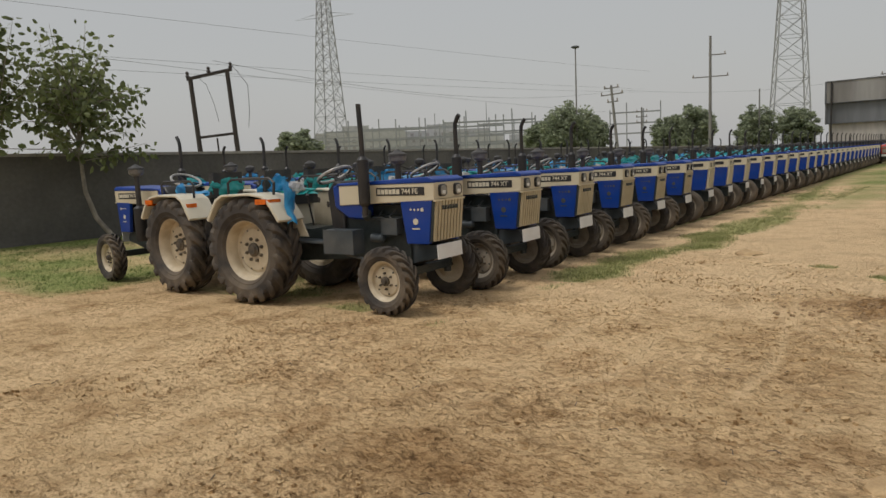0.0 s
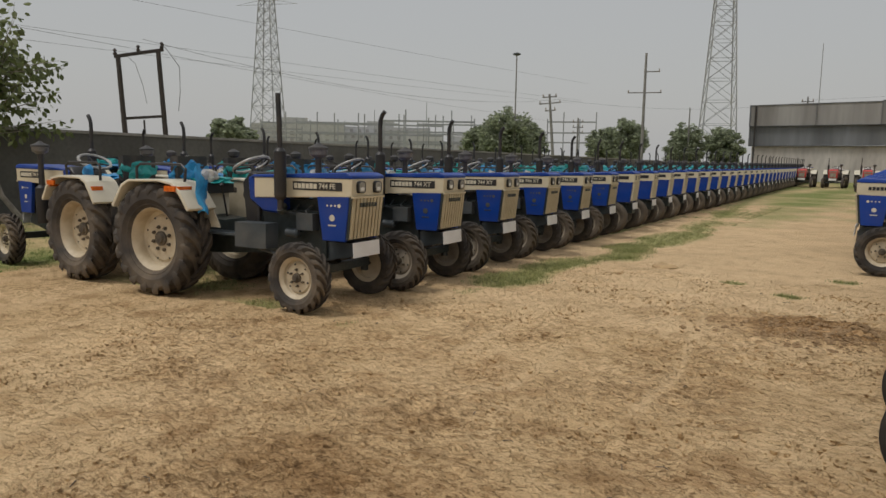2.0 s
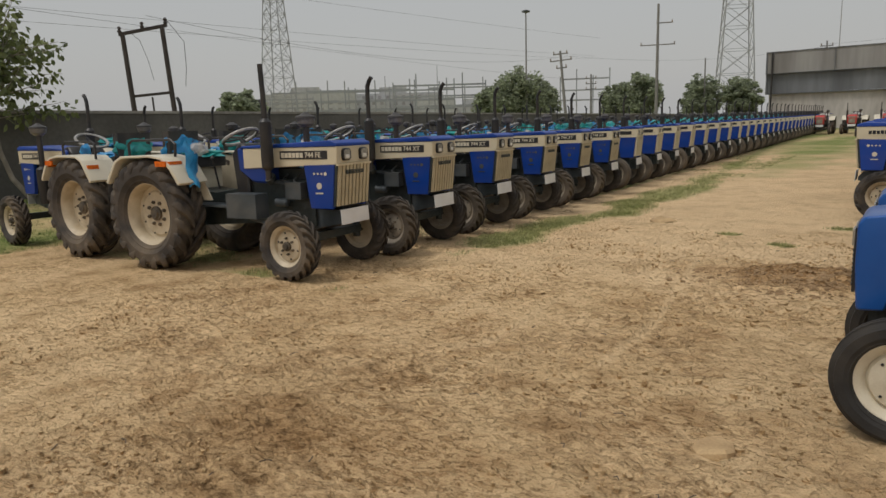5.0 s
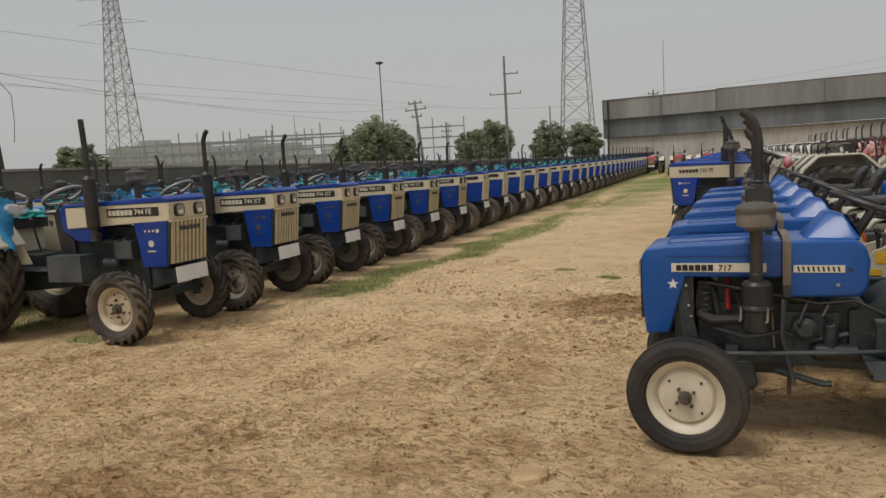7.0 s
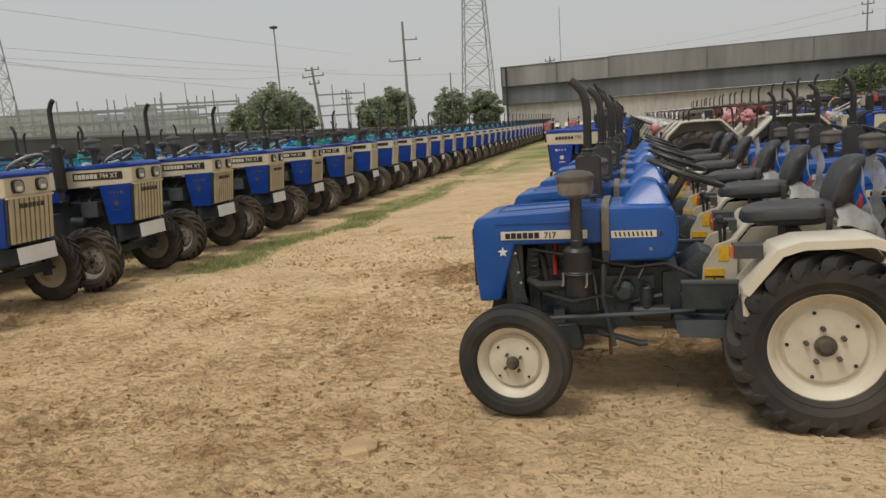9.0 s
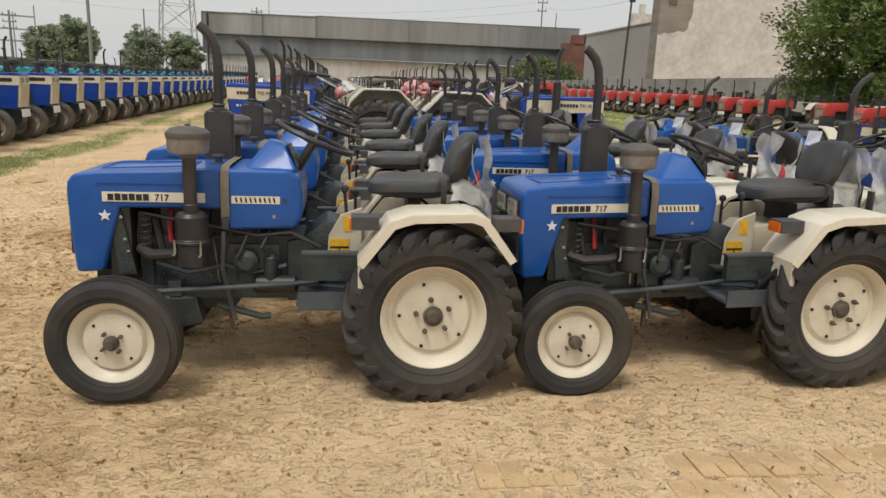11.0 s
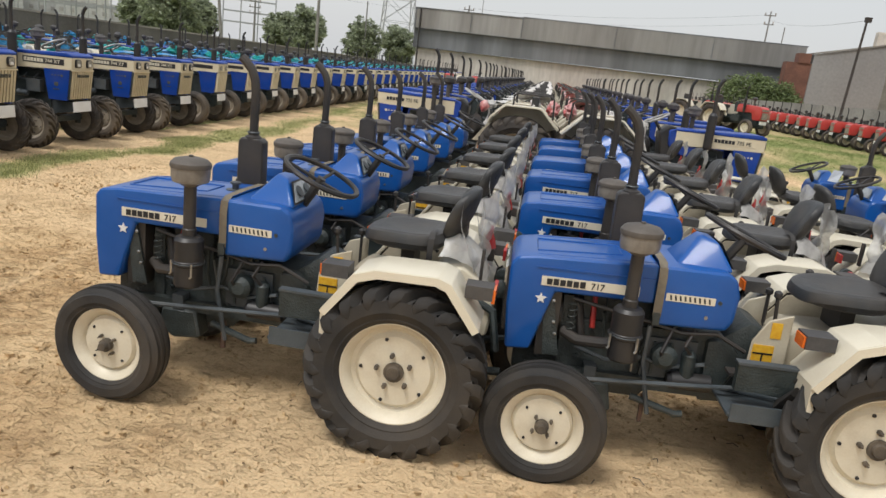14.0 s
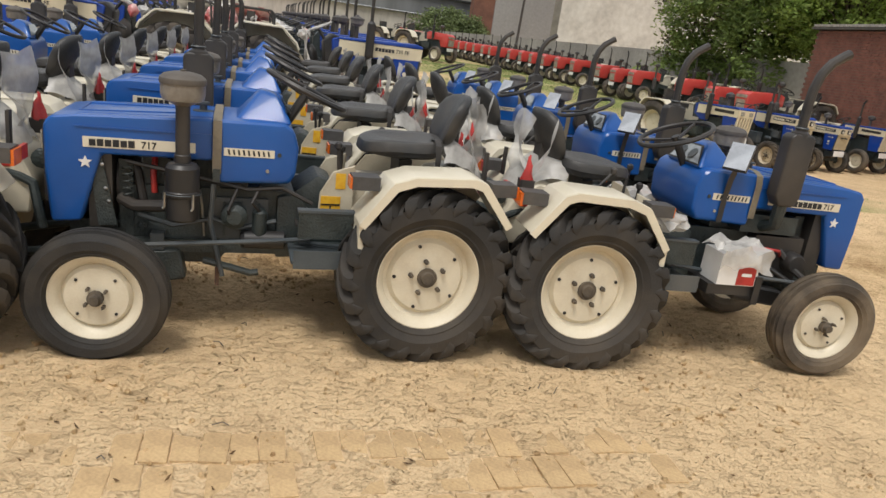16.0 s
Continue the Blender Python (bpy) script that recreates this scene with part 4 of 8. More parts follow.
    # lift arms and hitch
    for s in (1, -1):
        part("lift_arm", tube(bm_new(), [(-0.22, s * 0.14, 0.78), (-0.42, s * 0.20, 0.70), (-0.46, s * 0.22, 0.50)], 0.022, 8), IRON, t)
        part("lower_link", tube(bm_new(), [(-0.10, s * 0.18, 0.34), (-0.50, s * 0.24, 0.40)], 0.022, 8), IRON, t)
        part("tail_lens", soften(box(bm_new(), -0.432, -0.416, s * 0.345 - 0.04, s * 0.345 + 0.04, 0.84, 0.90), 0.005, 1), RED_PLASTIC, t, "red tail lamp lens")
    cone = lathe(bm_new(), [(0.024, 0.895), (0.034, 0.920), (0.029, 0.955), (0.018, 1.000), (0.009, 1.035), (0.004, 1.050)], 14, "z", (-0.335, -0.235, 0))
    part("lamp_bag", crumple(cone, 0.022, 22, 2.0), RED_PLASTIC, t, "red plastic wrapped round the work lamp", smooth=True)
    part("work_lamp", soften(box(bm_new(), -0.37, -0.30, -0.275, -0.195, 0.855, 0.925), 0.015, 2), BLACK, t, "black work lamp on the rear bracket")
    part("number_board", soften(box(bm_new(), -0.345, -0.33, 0.20, 0.24, 0.86, 1.02), 0.006, 1), BLACK, t, "black upright tail lamp bracket")
    # wheels
    for s in (1, -1):
        add_wheel(t, "small_rear", 0, s * 0.47)
        add_wheel(t, "small_front_dusty" if battery else "small_front", 1.49, s * 0.465, -4)
    if battery:
        bat = part("battery", soften(box(bm_new(), 0.76, 1.00, -0.47, -0.29, 0.50, 0.675), 0.008, 2), WHITE, t, "white battery with a red label under clear film")
        part("battery_label", box(bm_new(), 0.875, 0.985, -0.4735, -0.4705, 0.505, 0.61), RED_PLASTIC, bat)
        part("label_bars", box(bm_new(), 0.90, 0.96, -0.4755, -0.4738, 0.555, 0.573), WHITE, bat)
        part("film", crumple(grid_sheet(bm_new(), [[(0.735 + 0.026 * i, -0.505 + 0.026 * max(0, j - 3), 0.720 - 0.038 * max(0, 3 - j) - 0.02 * (i in (0, 12)) + 0.02 * math.sin(i + j)) for i in range(13)] for j in range(12)]), 0.034, 12, 1.0), WRAP, bat, "crumpled clear film", smooth=True)
        part("wrap_bag", bag(bm_new(), (0.46, -0.36, 0.80), (0.10, 0.08, 0.05), 0.5, 2.2, 6.0, 3), WRAP, t, "crumpled plastic bag lying on the footplate")
        part("battery_cable", tube(bm_new(), [(0.98, -0.36, 0.69), (1.08, -0.38, 0.70), (1.20, -0.33, 0.68), (1.30, -0.22, 0.62)], 0.009, 6), RED_PLASTIC, bat)
        part("battery_tray", soften(box(bm_new(), 0.72, 1.03, -0.46, -0.24, 0.44, 0.498), 0.008, 1), BLACK, t, "black steel battery tray")
        part("tray_strap", soften(box(bm_new(), 0.99, 1.03, -0.482, -0.472, 0.40, 0.56), 0.003, 1), BLACK, t)
        part("axle_beam", soften(prism(bm_new(), [(1.0, 0.36), (1.02, 0.46), (1.30, 0.43), (1.52, 0.36), (1.50, 0.31)], -0.30, -0.22), 0.012, 1), BLACK, t, "black front axle support beam")
        part("steering_strut", tube(bm_new(), [(1.45, -0.40, 0.48), (1.36, -0.30, 0.56), (1.28, -0.22, 0.66)], 0.020, 8), BLACK, t)
        part("steering_strut", tube(bm_new(), [(1.48, -0.36, 0.40), (1.33, -0.28, 0.50), (1.22, -0.20, 0.56)], 0.016, 8), BLACK, t)
        part("engine_cover", soften(box(bm_new(), 1.10, 1.42, -0.235, -0.14, 0.46, 0.74), 0.02, 2), BLACK, t, "black engine side cover")
        part("hydraulic_pump", lathe(bm_new(), [(0.05, -0.31), (0.062, -0.29), (0.062, -0.23), (0.04, -0.20)], 14, "y", (1.36, 0, 0.60)), BLACK, t)
        mir = part("mirror", soften(box(bm_new(), -0.004, 0.004, -0.060, 0.060, -0.078, 0.078), 0.002, 1), MIRROR, t, "rectangular rear-view mirror", at=pose(0.80, -0.325, 1.185, 0, 32, 42))
        part("mirror_back", soften(box(bm_new(), 0.005, 0.020, -0.064, 0.064, -0.082, 0.082), 0.005, 1), BLACK, mir)
        part("mirror_stalk", grid_sheet(bm_new(), [[(x, y, z) for y, z in ((-0.270, 0.80), (-0.272, 0.95), (-0.288, 1.05), (-0.315, 1.13))] for x in (0.795, 0.83)]), BLACK, t, "black mirror bracket")
    LEFT_OUT.clear()
    return t


# ---------------------------------------------------------------- the large tractor
def fender_shape(tall):
    """Outline of a large tractor's fender, and of the sheet on its inner side."""
    if tall:
        edge = [(0.50, 1.16), (0.46, 1.25), (0.26, 1.435), (0.22, 1.45), (-0.32, 1.455), (-0.36, 1.44), (-0.66, 1.15)]
        return edge, [(0.74, 0.80), (0.48, 1.15), (0.24, 1.41), (-0.33, 1.42), (-0.60, 1.13), (0.1, 0.85), (0.60, 0.80)]
    edge = [(0.66, 1.02), (0.53, 1.20), (0.40, 1.305), (0.18, 1.335), (-0.30, 1.325), (-0.42, 1.27), (-0.60, 1.02)]
    return edge, [(0.74, 0.80), (0.64, 1.0), (0.40, 1.28), (-0.30, 1.30), (-0.50, 1.0), (0.1, 0.85), (0.60, 0.80)]


def grab_rail(y, tall):
    """The bent tube that stands on a fender."""
    if tall:
        return [(0.12, y, 1.43), (0.12, y, 1.60), (0.07, y, 1.64), (-0.46, y, 1.64), (-0.52, y, 1.60), (-0.54, y, 1.28)]
    return [(0.38, y, 1.30), (0.40, y, 1.45), (0.33, y, 1.50), (-0.33, y, 1.50), (-0.40, y, 1.46), (-0.40, y, 1.28)]


def rounded_plate(y, z, wide, high, profile):
    """A squarish plate with rounded corners, facing +x: shares of its size against depth."""
    rows = []
    for f, x in profile:
        ring = []
        for k in range(25):
            c, q = math.cos(math.tau * k / 24), math.sin(math.tau * k / 24)
            r = f * (abs(c) ** 4.5 + abs(q) ** 4.5) ** (-1 / 4.5)
            ring.append((x, y + wide * r * c, z + high * r * q))
        rows.append(ring)
    bm = grid_sheet(bm_new(), rows)
    bmesh.ops.remove_doubles(bm, verts=bm.verts, dist=0.0003)
    bmesh.ops.holes_fill(bm, edges=bm.edges, sides=0)
    return bm


def large_tractor(model="744 XT", paint=ROW_BLUE, top=NAVY, band=CREAM, far=False, cover=None, group="blue tractors in a long row", label="", bent=True, clean=False):
    """Origin on the ground under the rear axle; front towards +x, left towards +y."""
    t = root("tractor", label or "blue tractor with a cream side band and ribbed cream grille", "tractor", group)
    w = 0.30
    red, tall = paint is RED, paint is NAVY
    # bonnet: painted top, side band, front side panels
    if red:
        bm = prism(bm_new(), [(1.10, 1.02), (1.10, 1.36), (1.25, 1.42), (2.30, 1.38), (2.42, 1.30), (2.44, 1.12), (2.30, 1.10)], -w, w)
        hood = part("hood", soften(bm, 0.04, 2 if far else 3, 0.4), paint, t)
        part("front_panel", soften(prism(bm_new(), [(1.90, 1.12), (2.44, 1.12), (2.40, 0.72), (2.0, 0.72)], -w + 0.02, w - 0.02), 0.02, 1), paint, hood)
        part("grille", soften(box(bm_new(), 2.40, 2.452, -0.20, 0.20, 0.76, 1.27), 0.01, 1), RIM_BACK, t)
    else:
        bm = prism(bm_new(), [(1.06, 1.375), (1.10, 1.405), (2.36, 1.452), (2.44, 1.42), (2.44, 1.385)], -w - 0.008, w + 0.008)
        hood = part("hood", soften(bm, 0.015, 1 if far else 3, 0.3), top, t, "blue bonnet top")
        bm = prism(bm_new(), [(1.11, 1.15), (1.11, 1.378), (2.438, 1.388), (2.432, 1.205), (2.38, 1.195)], -w, w)
        side = part("side_band", soften(bm, 0.008, 1, 0.5), band, t, "cream bonnet side band")
        for s in (1, -1):
            a, b = (w - 0.05, w) if s > 0 else (-w, -w + 0.05)
            part("side_panel", soften(prism(bm_new(), [(1.98, 1.195), (2.395, 1.195), (2.345, 0.725), (2.05, 0.725)], a, b), 0.006, 1), paint, t, "blue front side panel")
        part("rear_shroud", soften(prism(bm_new(), [(1.0, 1.375), (1.10, 1.40), (1.45, 1.15), (1.45, 0.985), (1.22, 1.0), (1.02, 1.13)], -w + 0.012, w - 0.012), 0.02, 1), paint, t, "blue shroud below the bonnet")
        gr = part("grille", prism(bm_new(), [(2.395, 1.20), (2.425, 1.20), (2.375, 0.755), (2.345, 0.755)], -w + 0.01, w - 0.01), IRON, t, "ribbed cream front grille")
        for i in range(0 if far else 9):
            y = -0.255 + i * 0.064
            part("grille_rib", prism(bm_new(), [(2.42, 1.20), (2.445, 1.20), (2.395, 0.755), (2.37, 0.755)], y - 0.021, y + 0.021), RIB, gr)
        if far:
            part("grille_ribs", prism(bm_new(), [(2.42, 1.20), (2.442, 1.20), (2.392, 0.755), (2.37, 0.755)], -0.25, 0.25), band, gr)
        else:
            part("grille_frame", prism(bm_new(), [(2.42, 1.205), (2.452, 1.205), (2.448, 1.185), (2.418, 1.185)], -w, w), band, gr)
            bm = bm_new()
            for k in range(6):
                y = -0.155 + k * 0.055
                box(bm, 2.432, 2.442, y, y + 0.038, 1.09, 1.135)
            tagged(part("grille_badge", bm, IRON, gr), kind="stuff")
    for s in (1, -1):
        z = 1.30 if not red else 1.22
        if far:
            part("headlamp", box(bm_new(), 2.43, 2.452, s * 0.15 - 0.06, s * 0.15 + 0.06, z - 0.055, z + 0.05), LENS, hood)
        else:
            hl = part("headlamp", rounded_plate(s * 0.155, z, 0.056, 0.052, ((0.0, 2.452), (0.5, 2.462), (1.0, 2.464), (0.55, 2.467))), LENS, hood, "square headlamp with rounded corners")
            part("lamp_frame", rounded_plate(s * 0.155, z, 0.070, 0.064, ((0.0, 2.430), (1.0, 2.430), (1.0, 2.456), (0.86, 2.468), (0.80, 2.450))), BLACK, hl, "black rounded lamp frame")
            # pale plate over the lens's lower half: its glint put into colour
            part("lens_glint", rounded_plate(s * 0.155, z - 0.020, 0.036, 0.020, ((0.0, 2.466), (1.0, 2.466), (0.9, 2.4685), (0.0, 2.4695))), GLINT, hl, "pale plate for the bright glint on the lens")
    plate = part("white_plate", prism(bm_new(), [(2.405, 0.715), (2.415, 0.715), (2.425, 0.555), (2.415, 0.555)], -0.25, 0.25), WHITE, t, "blank white plate below the grille")
    if not far and not red:
        for s in (1, -1):
            y0, y1 = (w + 0.001, w + 0.004) if s > 0 else (-w - 0.004, -w - 0.001)
            strip = part("name_plate", box(bm_new(), 1.66, 2.31, y0, y1, 1.255, 1.345), (CREAM if model[:3] == "735" else BLACK), side, "name plate with large writing")
            bm = bm_new()
            y2, y3 = (w + 0.0045, w + 0.006) if s > 0 else (-w - 0.006, -w - 0.0045)
            bars(bm, 1.975 if s > 0 else 1.68, 1.272, 0.055, 6, 0.052, y2, y3)
            tagged(part("brand_mark", bm, INK if model[:3] == "735" else CREAM_LIGHT, strip), kind="stuff")
            part("model_number", NUM_LARGE[model], None, strip, at=(pose(1.95, w + 0.0046, 1.275, 90, 0, 180) if s > 0 else pose(2.01, -w - 0.0046, 1.275, 90, 0, 0)))
            bm = bm_new()
            for k in range(4):
                lathe(bm, [(0.013 if k < 3 else 0.022, 0), (0.013 if k < 3 else 0.022, 0.003)], 6, "y", (2.12 + 0.05 * k, y0 if s < 0 else y1 - 0.003, 1.10))
            lathe(bm, [(0.035, 0), (0.035, 0.003)], 12, "y", (2.18, y0 if s < 0 else y1 - 0.003, 0.97))
            box(bm, 2.13, 2.23, y0, y1, 0.885, 0.90)
            tagged(part("panel_emblem", bm, IRON_LIGHT if not clean else CREAM_LIGHT, side), kind="stuff")
    # engine, gearbox, axles
    part("engine_block", soften(box(bm_new(), 1.12, 2.02, -0.19, 0.19, 0.52, 1.02), 0.02, 1), IRON, t)
    part("radiator", box(bm_new(), 2.10, 2.24, -0.27, 0.27, 0.72, 1.19), BLACK, t)
    part("gearbox", prism(bm_new(), [(1.14, 0.52), (1.14, 0.95), (0.55, 0.86), (-0.30, 0.95), (-0.34, 0.58), (0.30, 0.46)], -0.20, 0.20), IRON, t)
    part("rear_axle_housing", lathe(bm_new(), [(0.15, -0.52), (0.11, -0.48), (0.12, -0.2), (0.17, -0.15), (0.17, 0.15), (0.12, 0.2), (0.11, 0.48), (0.15, 0.52)], 10 if far else 16, "y", (0, 0, 0.645)), IRON, t)
    part("front_axle", box(bm_new(), 1.97, 2.07, -0.58, 0.58, 0.36, 0.45), IRON, t)
    part("front_support", prism(bm_new(), [(1.85, 0.45), (1.85, 0.70), (2.32, 0.70), (2.38, 0.62), (2.38, 0.56), (2.15, 0.52)], -0.16, 0.16), IRON_LIGHT, t, "slate-grey front support")
    if not far:
        part("valve_cover", soften(box(bm_new(), 1.20, 1.90, -0.10, 0.12, 1.02, 1.14), 0.02, 2), IRON, t)
        part("oil_filter", lathe(bm_new(), [(0.05, -0.06), (0.05, 0.08), (0.03, 0.10)], 14, "x", (1.62, -0.28, 0.78)), IRON_LIGHT, t)
        part("fuel_pump", soften(box(bm_new(), 1.70, 1.92, -0.30, -0.18, 0.82, 1.0), 0.02, 2), IRON_LIGHT, t)
        part("manifold", tube(bm_new(), [(1.30, -0.2, 1.06), (1.5, -0.27, 1.06), (1.57, -0.38, 1.02), (1.57, -0.40, 1.05)], 0.045, 10), IRON, t)
        for k in range(4):
            part("fuel_line", tube(bm_new(), [(1.25 + 0.18 * k, -0.13, 1.08), (1.30 + 0.16 * k, -0.24, 1.02), (1.74 + 0.04 * k, -0.28, 0.98)], 0.010, 6), IRON_LIGHT, t)
        part("steering_rod", tube(bm_new(), [(2.02, -0.56, 0.50), (1.3, -0.42, 0.60), (0.95, -0.34, 0.72)], 0.018, 8), IRON_LIGHT, t)
        part("tool_box", soften(box(bm_new(), 1.06, 1.50, -0.56, -0.36, 0.62, 0.89), 0.012, 2), IRON_LIGHT, t, "slate-grey battery box")
        for s in (1, -1):
            part("kingpin", lathe(bm_new(), [(0.045, 0.30), (0.045, 0.54)], 12, "z", (2.02, s * 0.55, 0)), IRON, t)
            part("lower_link", tube(bm_new(), [(-0.15, s * 0.25, 0.48), (-0.85, s * 0.36, 0.52)], 0.03, 8), IRON, t)
        for (x, y, z), (x2, y2, z2) in (((0.62, 0.15, 0.9), (0.66, 0.2, 1.32)), ((0.52, -0.12, 0.9), (0.52, -0.2, 1.27))):
            lever = part("lever", tube(bm_new(), [(x, y, z), (x2, y2, z2)], 0.011, 6), BLACK, t)
            part("knob", lathe(bm_new(), [(0.01, -0.02), (0.026, 0), (0.01, 0.025)], 10, "z", (x2, y2, z2)), BLACK, lever)
    # silencer on the right, air intake on the left
    seg = 8 if far else 16
    muff = part("silencer", lathe(bm_new(), [(0.03, 1.02), (0.035, 1.14), (0.062, 1.17), (0.066, 1.20), (0.066, 1.66), (0.034, 1.70)], seg, "z", (1.57, -0.40, 0)), BLACK, t, "matt black upright silencer")
    z = 2.27 if not bent else 2.13
    path = [(1.57, -0.40, 1.68), (1.565, -0.40, 1.95), (1.55, -0.40, z)] if not bent else [(1.57, -0.40, 1.68), (1.565, -0.40, 2.0), (1.57, -0.40, 2.09), (1.60, -0.40, 2.16), (1.635, -0.40, 2.20)]
    part("exhaust_pipe", tube(bm_new(), path, 0.028, 6 if far else 10), BLACK, muff)
    air = part("air_intake", lathe(bm_new(), [(0.08, 0.62), (0.09, 0.66), (0.09, 1.12), (0.04, 1.16), (0.038, 1.62)], seg, "z", (1.45, 0.42, 0)), BLACK, t, "black air cleaner with intake stack")
    part("bowl", lathe(bm_new(), [(0.05, 1.60), (0.105, 1.64), (0.11, 1.70)], seg, "z", (1.45, 0.42, 0)), BOWL, air)
    part("bowl_lid", lathe(bm_new(), [(0.12, 1.70), (0.118, 1.725), (0.05, 1.755), (0.02, 1.78)], seg, "z", (1.45, 0.42, 0)), GREY_PLASTIC, air)
    # fenders
    for s in (1, -1):
        edge, sheet = fender_shape(tall)
        inner = [(0.945 * x, z - 0.028) for x, z in edge][::-1]
        y0, y1 = (0.42, 0.83) if s > 0 else (-0.83, -0.42)
        fender = part("fender", soften(prism(bm_new(), edge + inner, y0, y1), 0.012, 1 if far else 2, 0.25), CREAM_LIGHT if not red else paint, t)
        part("fender_side", prism(bm_new(), sheet, s * 0.45 - 0.008, s * 0.45 + 0.008), CREAM_DUST_SHADE if not red else paint, fender)
        if not far:
            if tall:
                part("fender_rail", tube(bm_new(), grab_rail(s * 0.62, True), 0.016, 8), BLACK, fender, "black grab rail")
                continue
            part("indicator", soften(box(bm_new(), 0.46, 0.50, s * 0.72 - 0.09, s * 0.72 + 0.09, 1.18, 1.26), 0.008, 1), ORANGE, fender)
            part("side_lamp", soften(box(bm_new(), 0.30, 0.47, s * 0.832 - 0.012, s * 0.832 + 0.012, 1.205, 1.265), 0.006, 1), ORANGE, fender)
            part("tail_lamp", soften(box(bm_new(), -0.50, -0.47, s * 0.72 - 0.07, s * 0.72 + 0.07, 1.15, 1.21), 0.008, 1), ORANGE, fender)
            part("fender_rail", tube(bm_new(), grab_rail(s * 0.62, False), 0.016, 8), BLACK, fender, "black grab rail")
    # platform, seat, steering wheel
    part("platform", prism(bm_new(), [(1.05, 0.72), (1.05, 0.745), (0.35, 0.745), (0.35, 0.72)], -0.45, 0.45), IRON_LIGHT, t)
    part("seat_base", soften(box(bm_new(), -0.25, 0.22, -0.22, 0.22, 0.90, 1.16), 0.03, 1), CREAM_LIGHT if not red else IRON, t)
    part("seat", cushion(bm_new(), -0.18, 0.28, -0.24, 0.24, 1.16, 1.29, 0.05, 1 if far else 3), PLASTIC, t)
    back = part("backrest", cushion(bm_new(), -0.28, -0.16, -0.23, 0.23, 1.26, 1.60, 0.05, 1 if far else 3), PLASTIC, t)
    part("dashboard", soften(prism(bm_new(), [(1.12, 0.76), (1.12, 1.42), (1.0, 1.44), (0.88, 1.32), (0.94, 0.76)], -0.25, 0.25), 0.02, 1), BLACK, t)
    sw = part("steering_wheel", ring_tube(bm_new(), (0.80, 0, 1.50), (-0.5, 0, 1), 0.21, 0.015, 12 if far else 28, 5 if far else 7), BLACK, t)
    part("column", tube(bm_new(), [(0.80, 0, 1.49), (0.96, 0, 1.26)], 0.026, 6), BLACK, sw)
    if not far:
        for k in range(3):
            a = math.tau * k / 3
            tip = Vector((0.80, 0, 1.50)) + 0.2 * (math.cos(a) * Vector((0.894, 0, 0.447)) + math.sin(a) * Vector((0, 1, 0)))
            part("spoke", tube(bm_new(), [(0.81, 0, 1.485), tip], 0.010, 6), BLACK, sw)
    if cover:
        other = WRAP_WHITE if cover is RED_SHEET else RED_SHEET if cover is WRAP_WHITE else TEAL if cover is CYAN else CYAN
        seed = 3.0 * (cover is TEAL) + len(model)
        part("plastic_bag", bag(bm_new(), (-0.22, 0.0, 1.40), (0.09, 0.24, 0.15), 0.45, 2.0, seed, 4), cover, t, "crumpled coloured plastic bag over the backrest")
        part("plastic_bag", bag(bm_new(), (0.10, 0.06, 1.30), (0.22, 0.22, 0.05), 0.6, 2.6, seed + 2, 3), other, t, "crumpled coloured plastic bag on the seat")
        part("hanging_sheet", crumple(grid_sheet(bm_new(), [[(0.54 + 0.05 * math.sin(4 * g) + 0.10 * f, -0.66 + 0.26 * g * (1 - 0.45 * f), 1.46 - 0.50 * f + 0.03 * math.sin(9 * g)) for g in [k / 9 for k in range(10)]] for f in [k / 13 for k in range(14)]]), 0.05, 6, seed), cover, t, "torn plastic hanging from the fender", smooth=True)
        if tall:
            part("red_bag", bag(bm_new(), (-0.52, 0.30, 1.44), (0.10, 0.14, 0.12), 0.5, 2.4, seed + 9, 3), RED_SHEET, t, "crumpled red plastic bag behind the seat")
        part("clear_bag", bag(bm_new(), (0.56, -0.44, 1.38), (0.09, 0.12, 0.07), 0.4, 2.0, seed + 4, 3), WRAP, t, "clear plastic bag beside the fender")
        # added dark lump in place of pedal and lever detail
        part("pedal_clutter", bag(bm_new(), (0.74, 0.28, 1.02), (0.10, 0.12, 0.20), 0.4, 2.0, seed + 7, 2), BLACK, t, "rough dark lump standing in for pedals and levers")
        part("lever_wrap", bag(bm_new(), (0.62, 0.2, 1.36), (0.07, 0.07, 0.10), 0.4, 2.0, seed + 5, 2), other, t)
        part("wheel_wrap", ring_tube(bm_new(), (0.80, 0, 1.507), (-0.5, 0, 1), 0.212, 0.021, 22, 6), WRAP, sw, "clear film round the steering wheel")
    # wheels
    for s in (1, -1):
        add_wheel(t, "far_rear" if far else "large_rear", 0, s * 0.63)
        add_wheel(t, ("far_front_grey" if not clean else "far_front") if far else ("large_front" if clean else "large_front_grey"), 2.02, s * 0.645, -3)
    return t



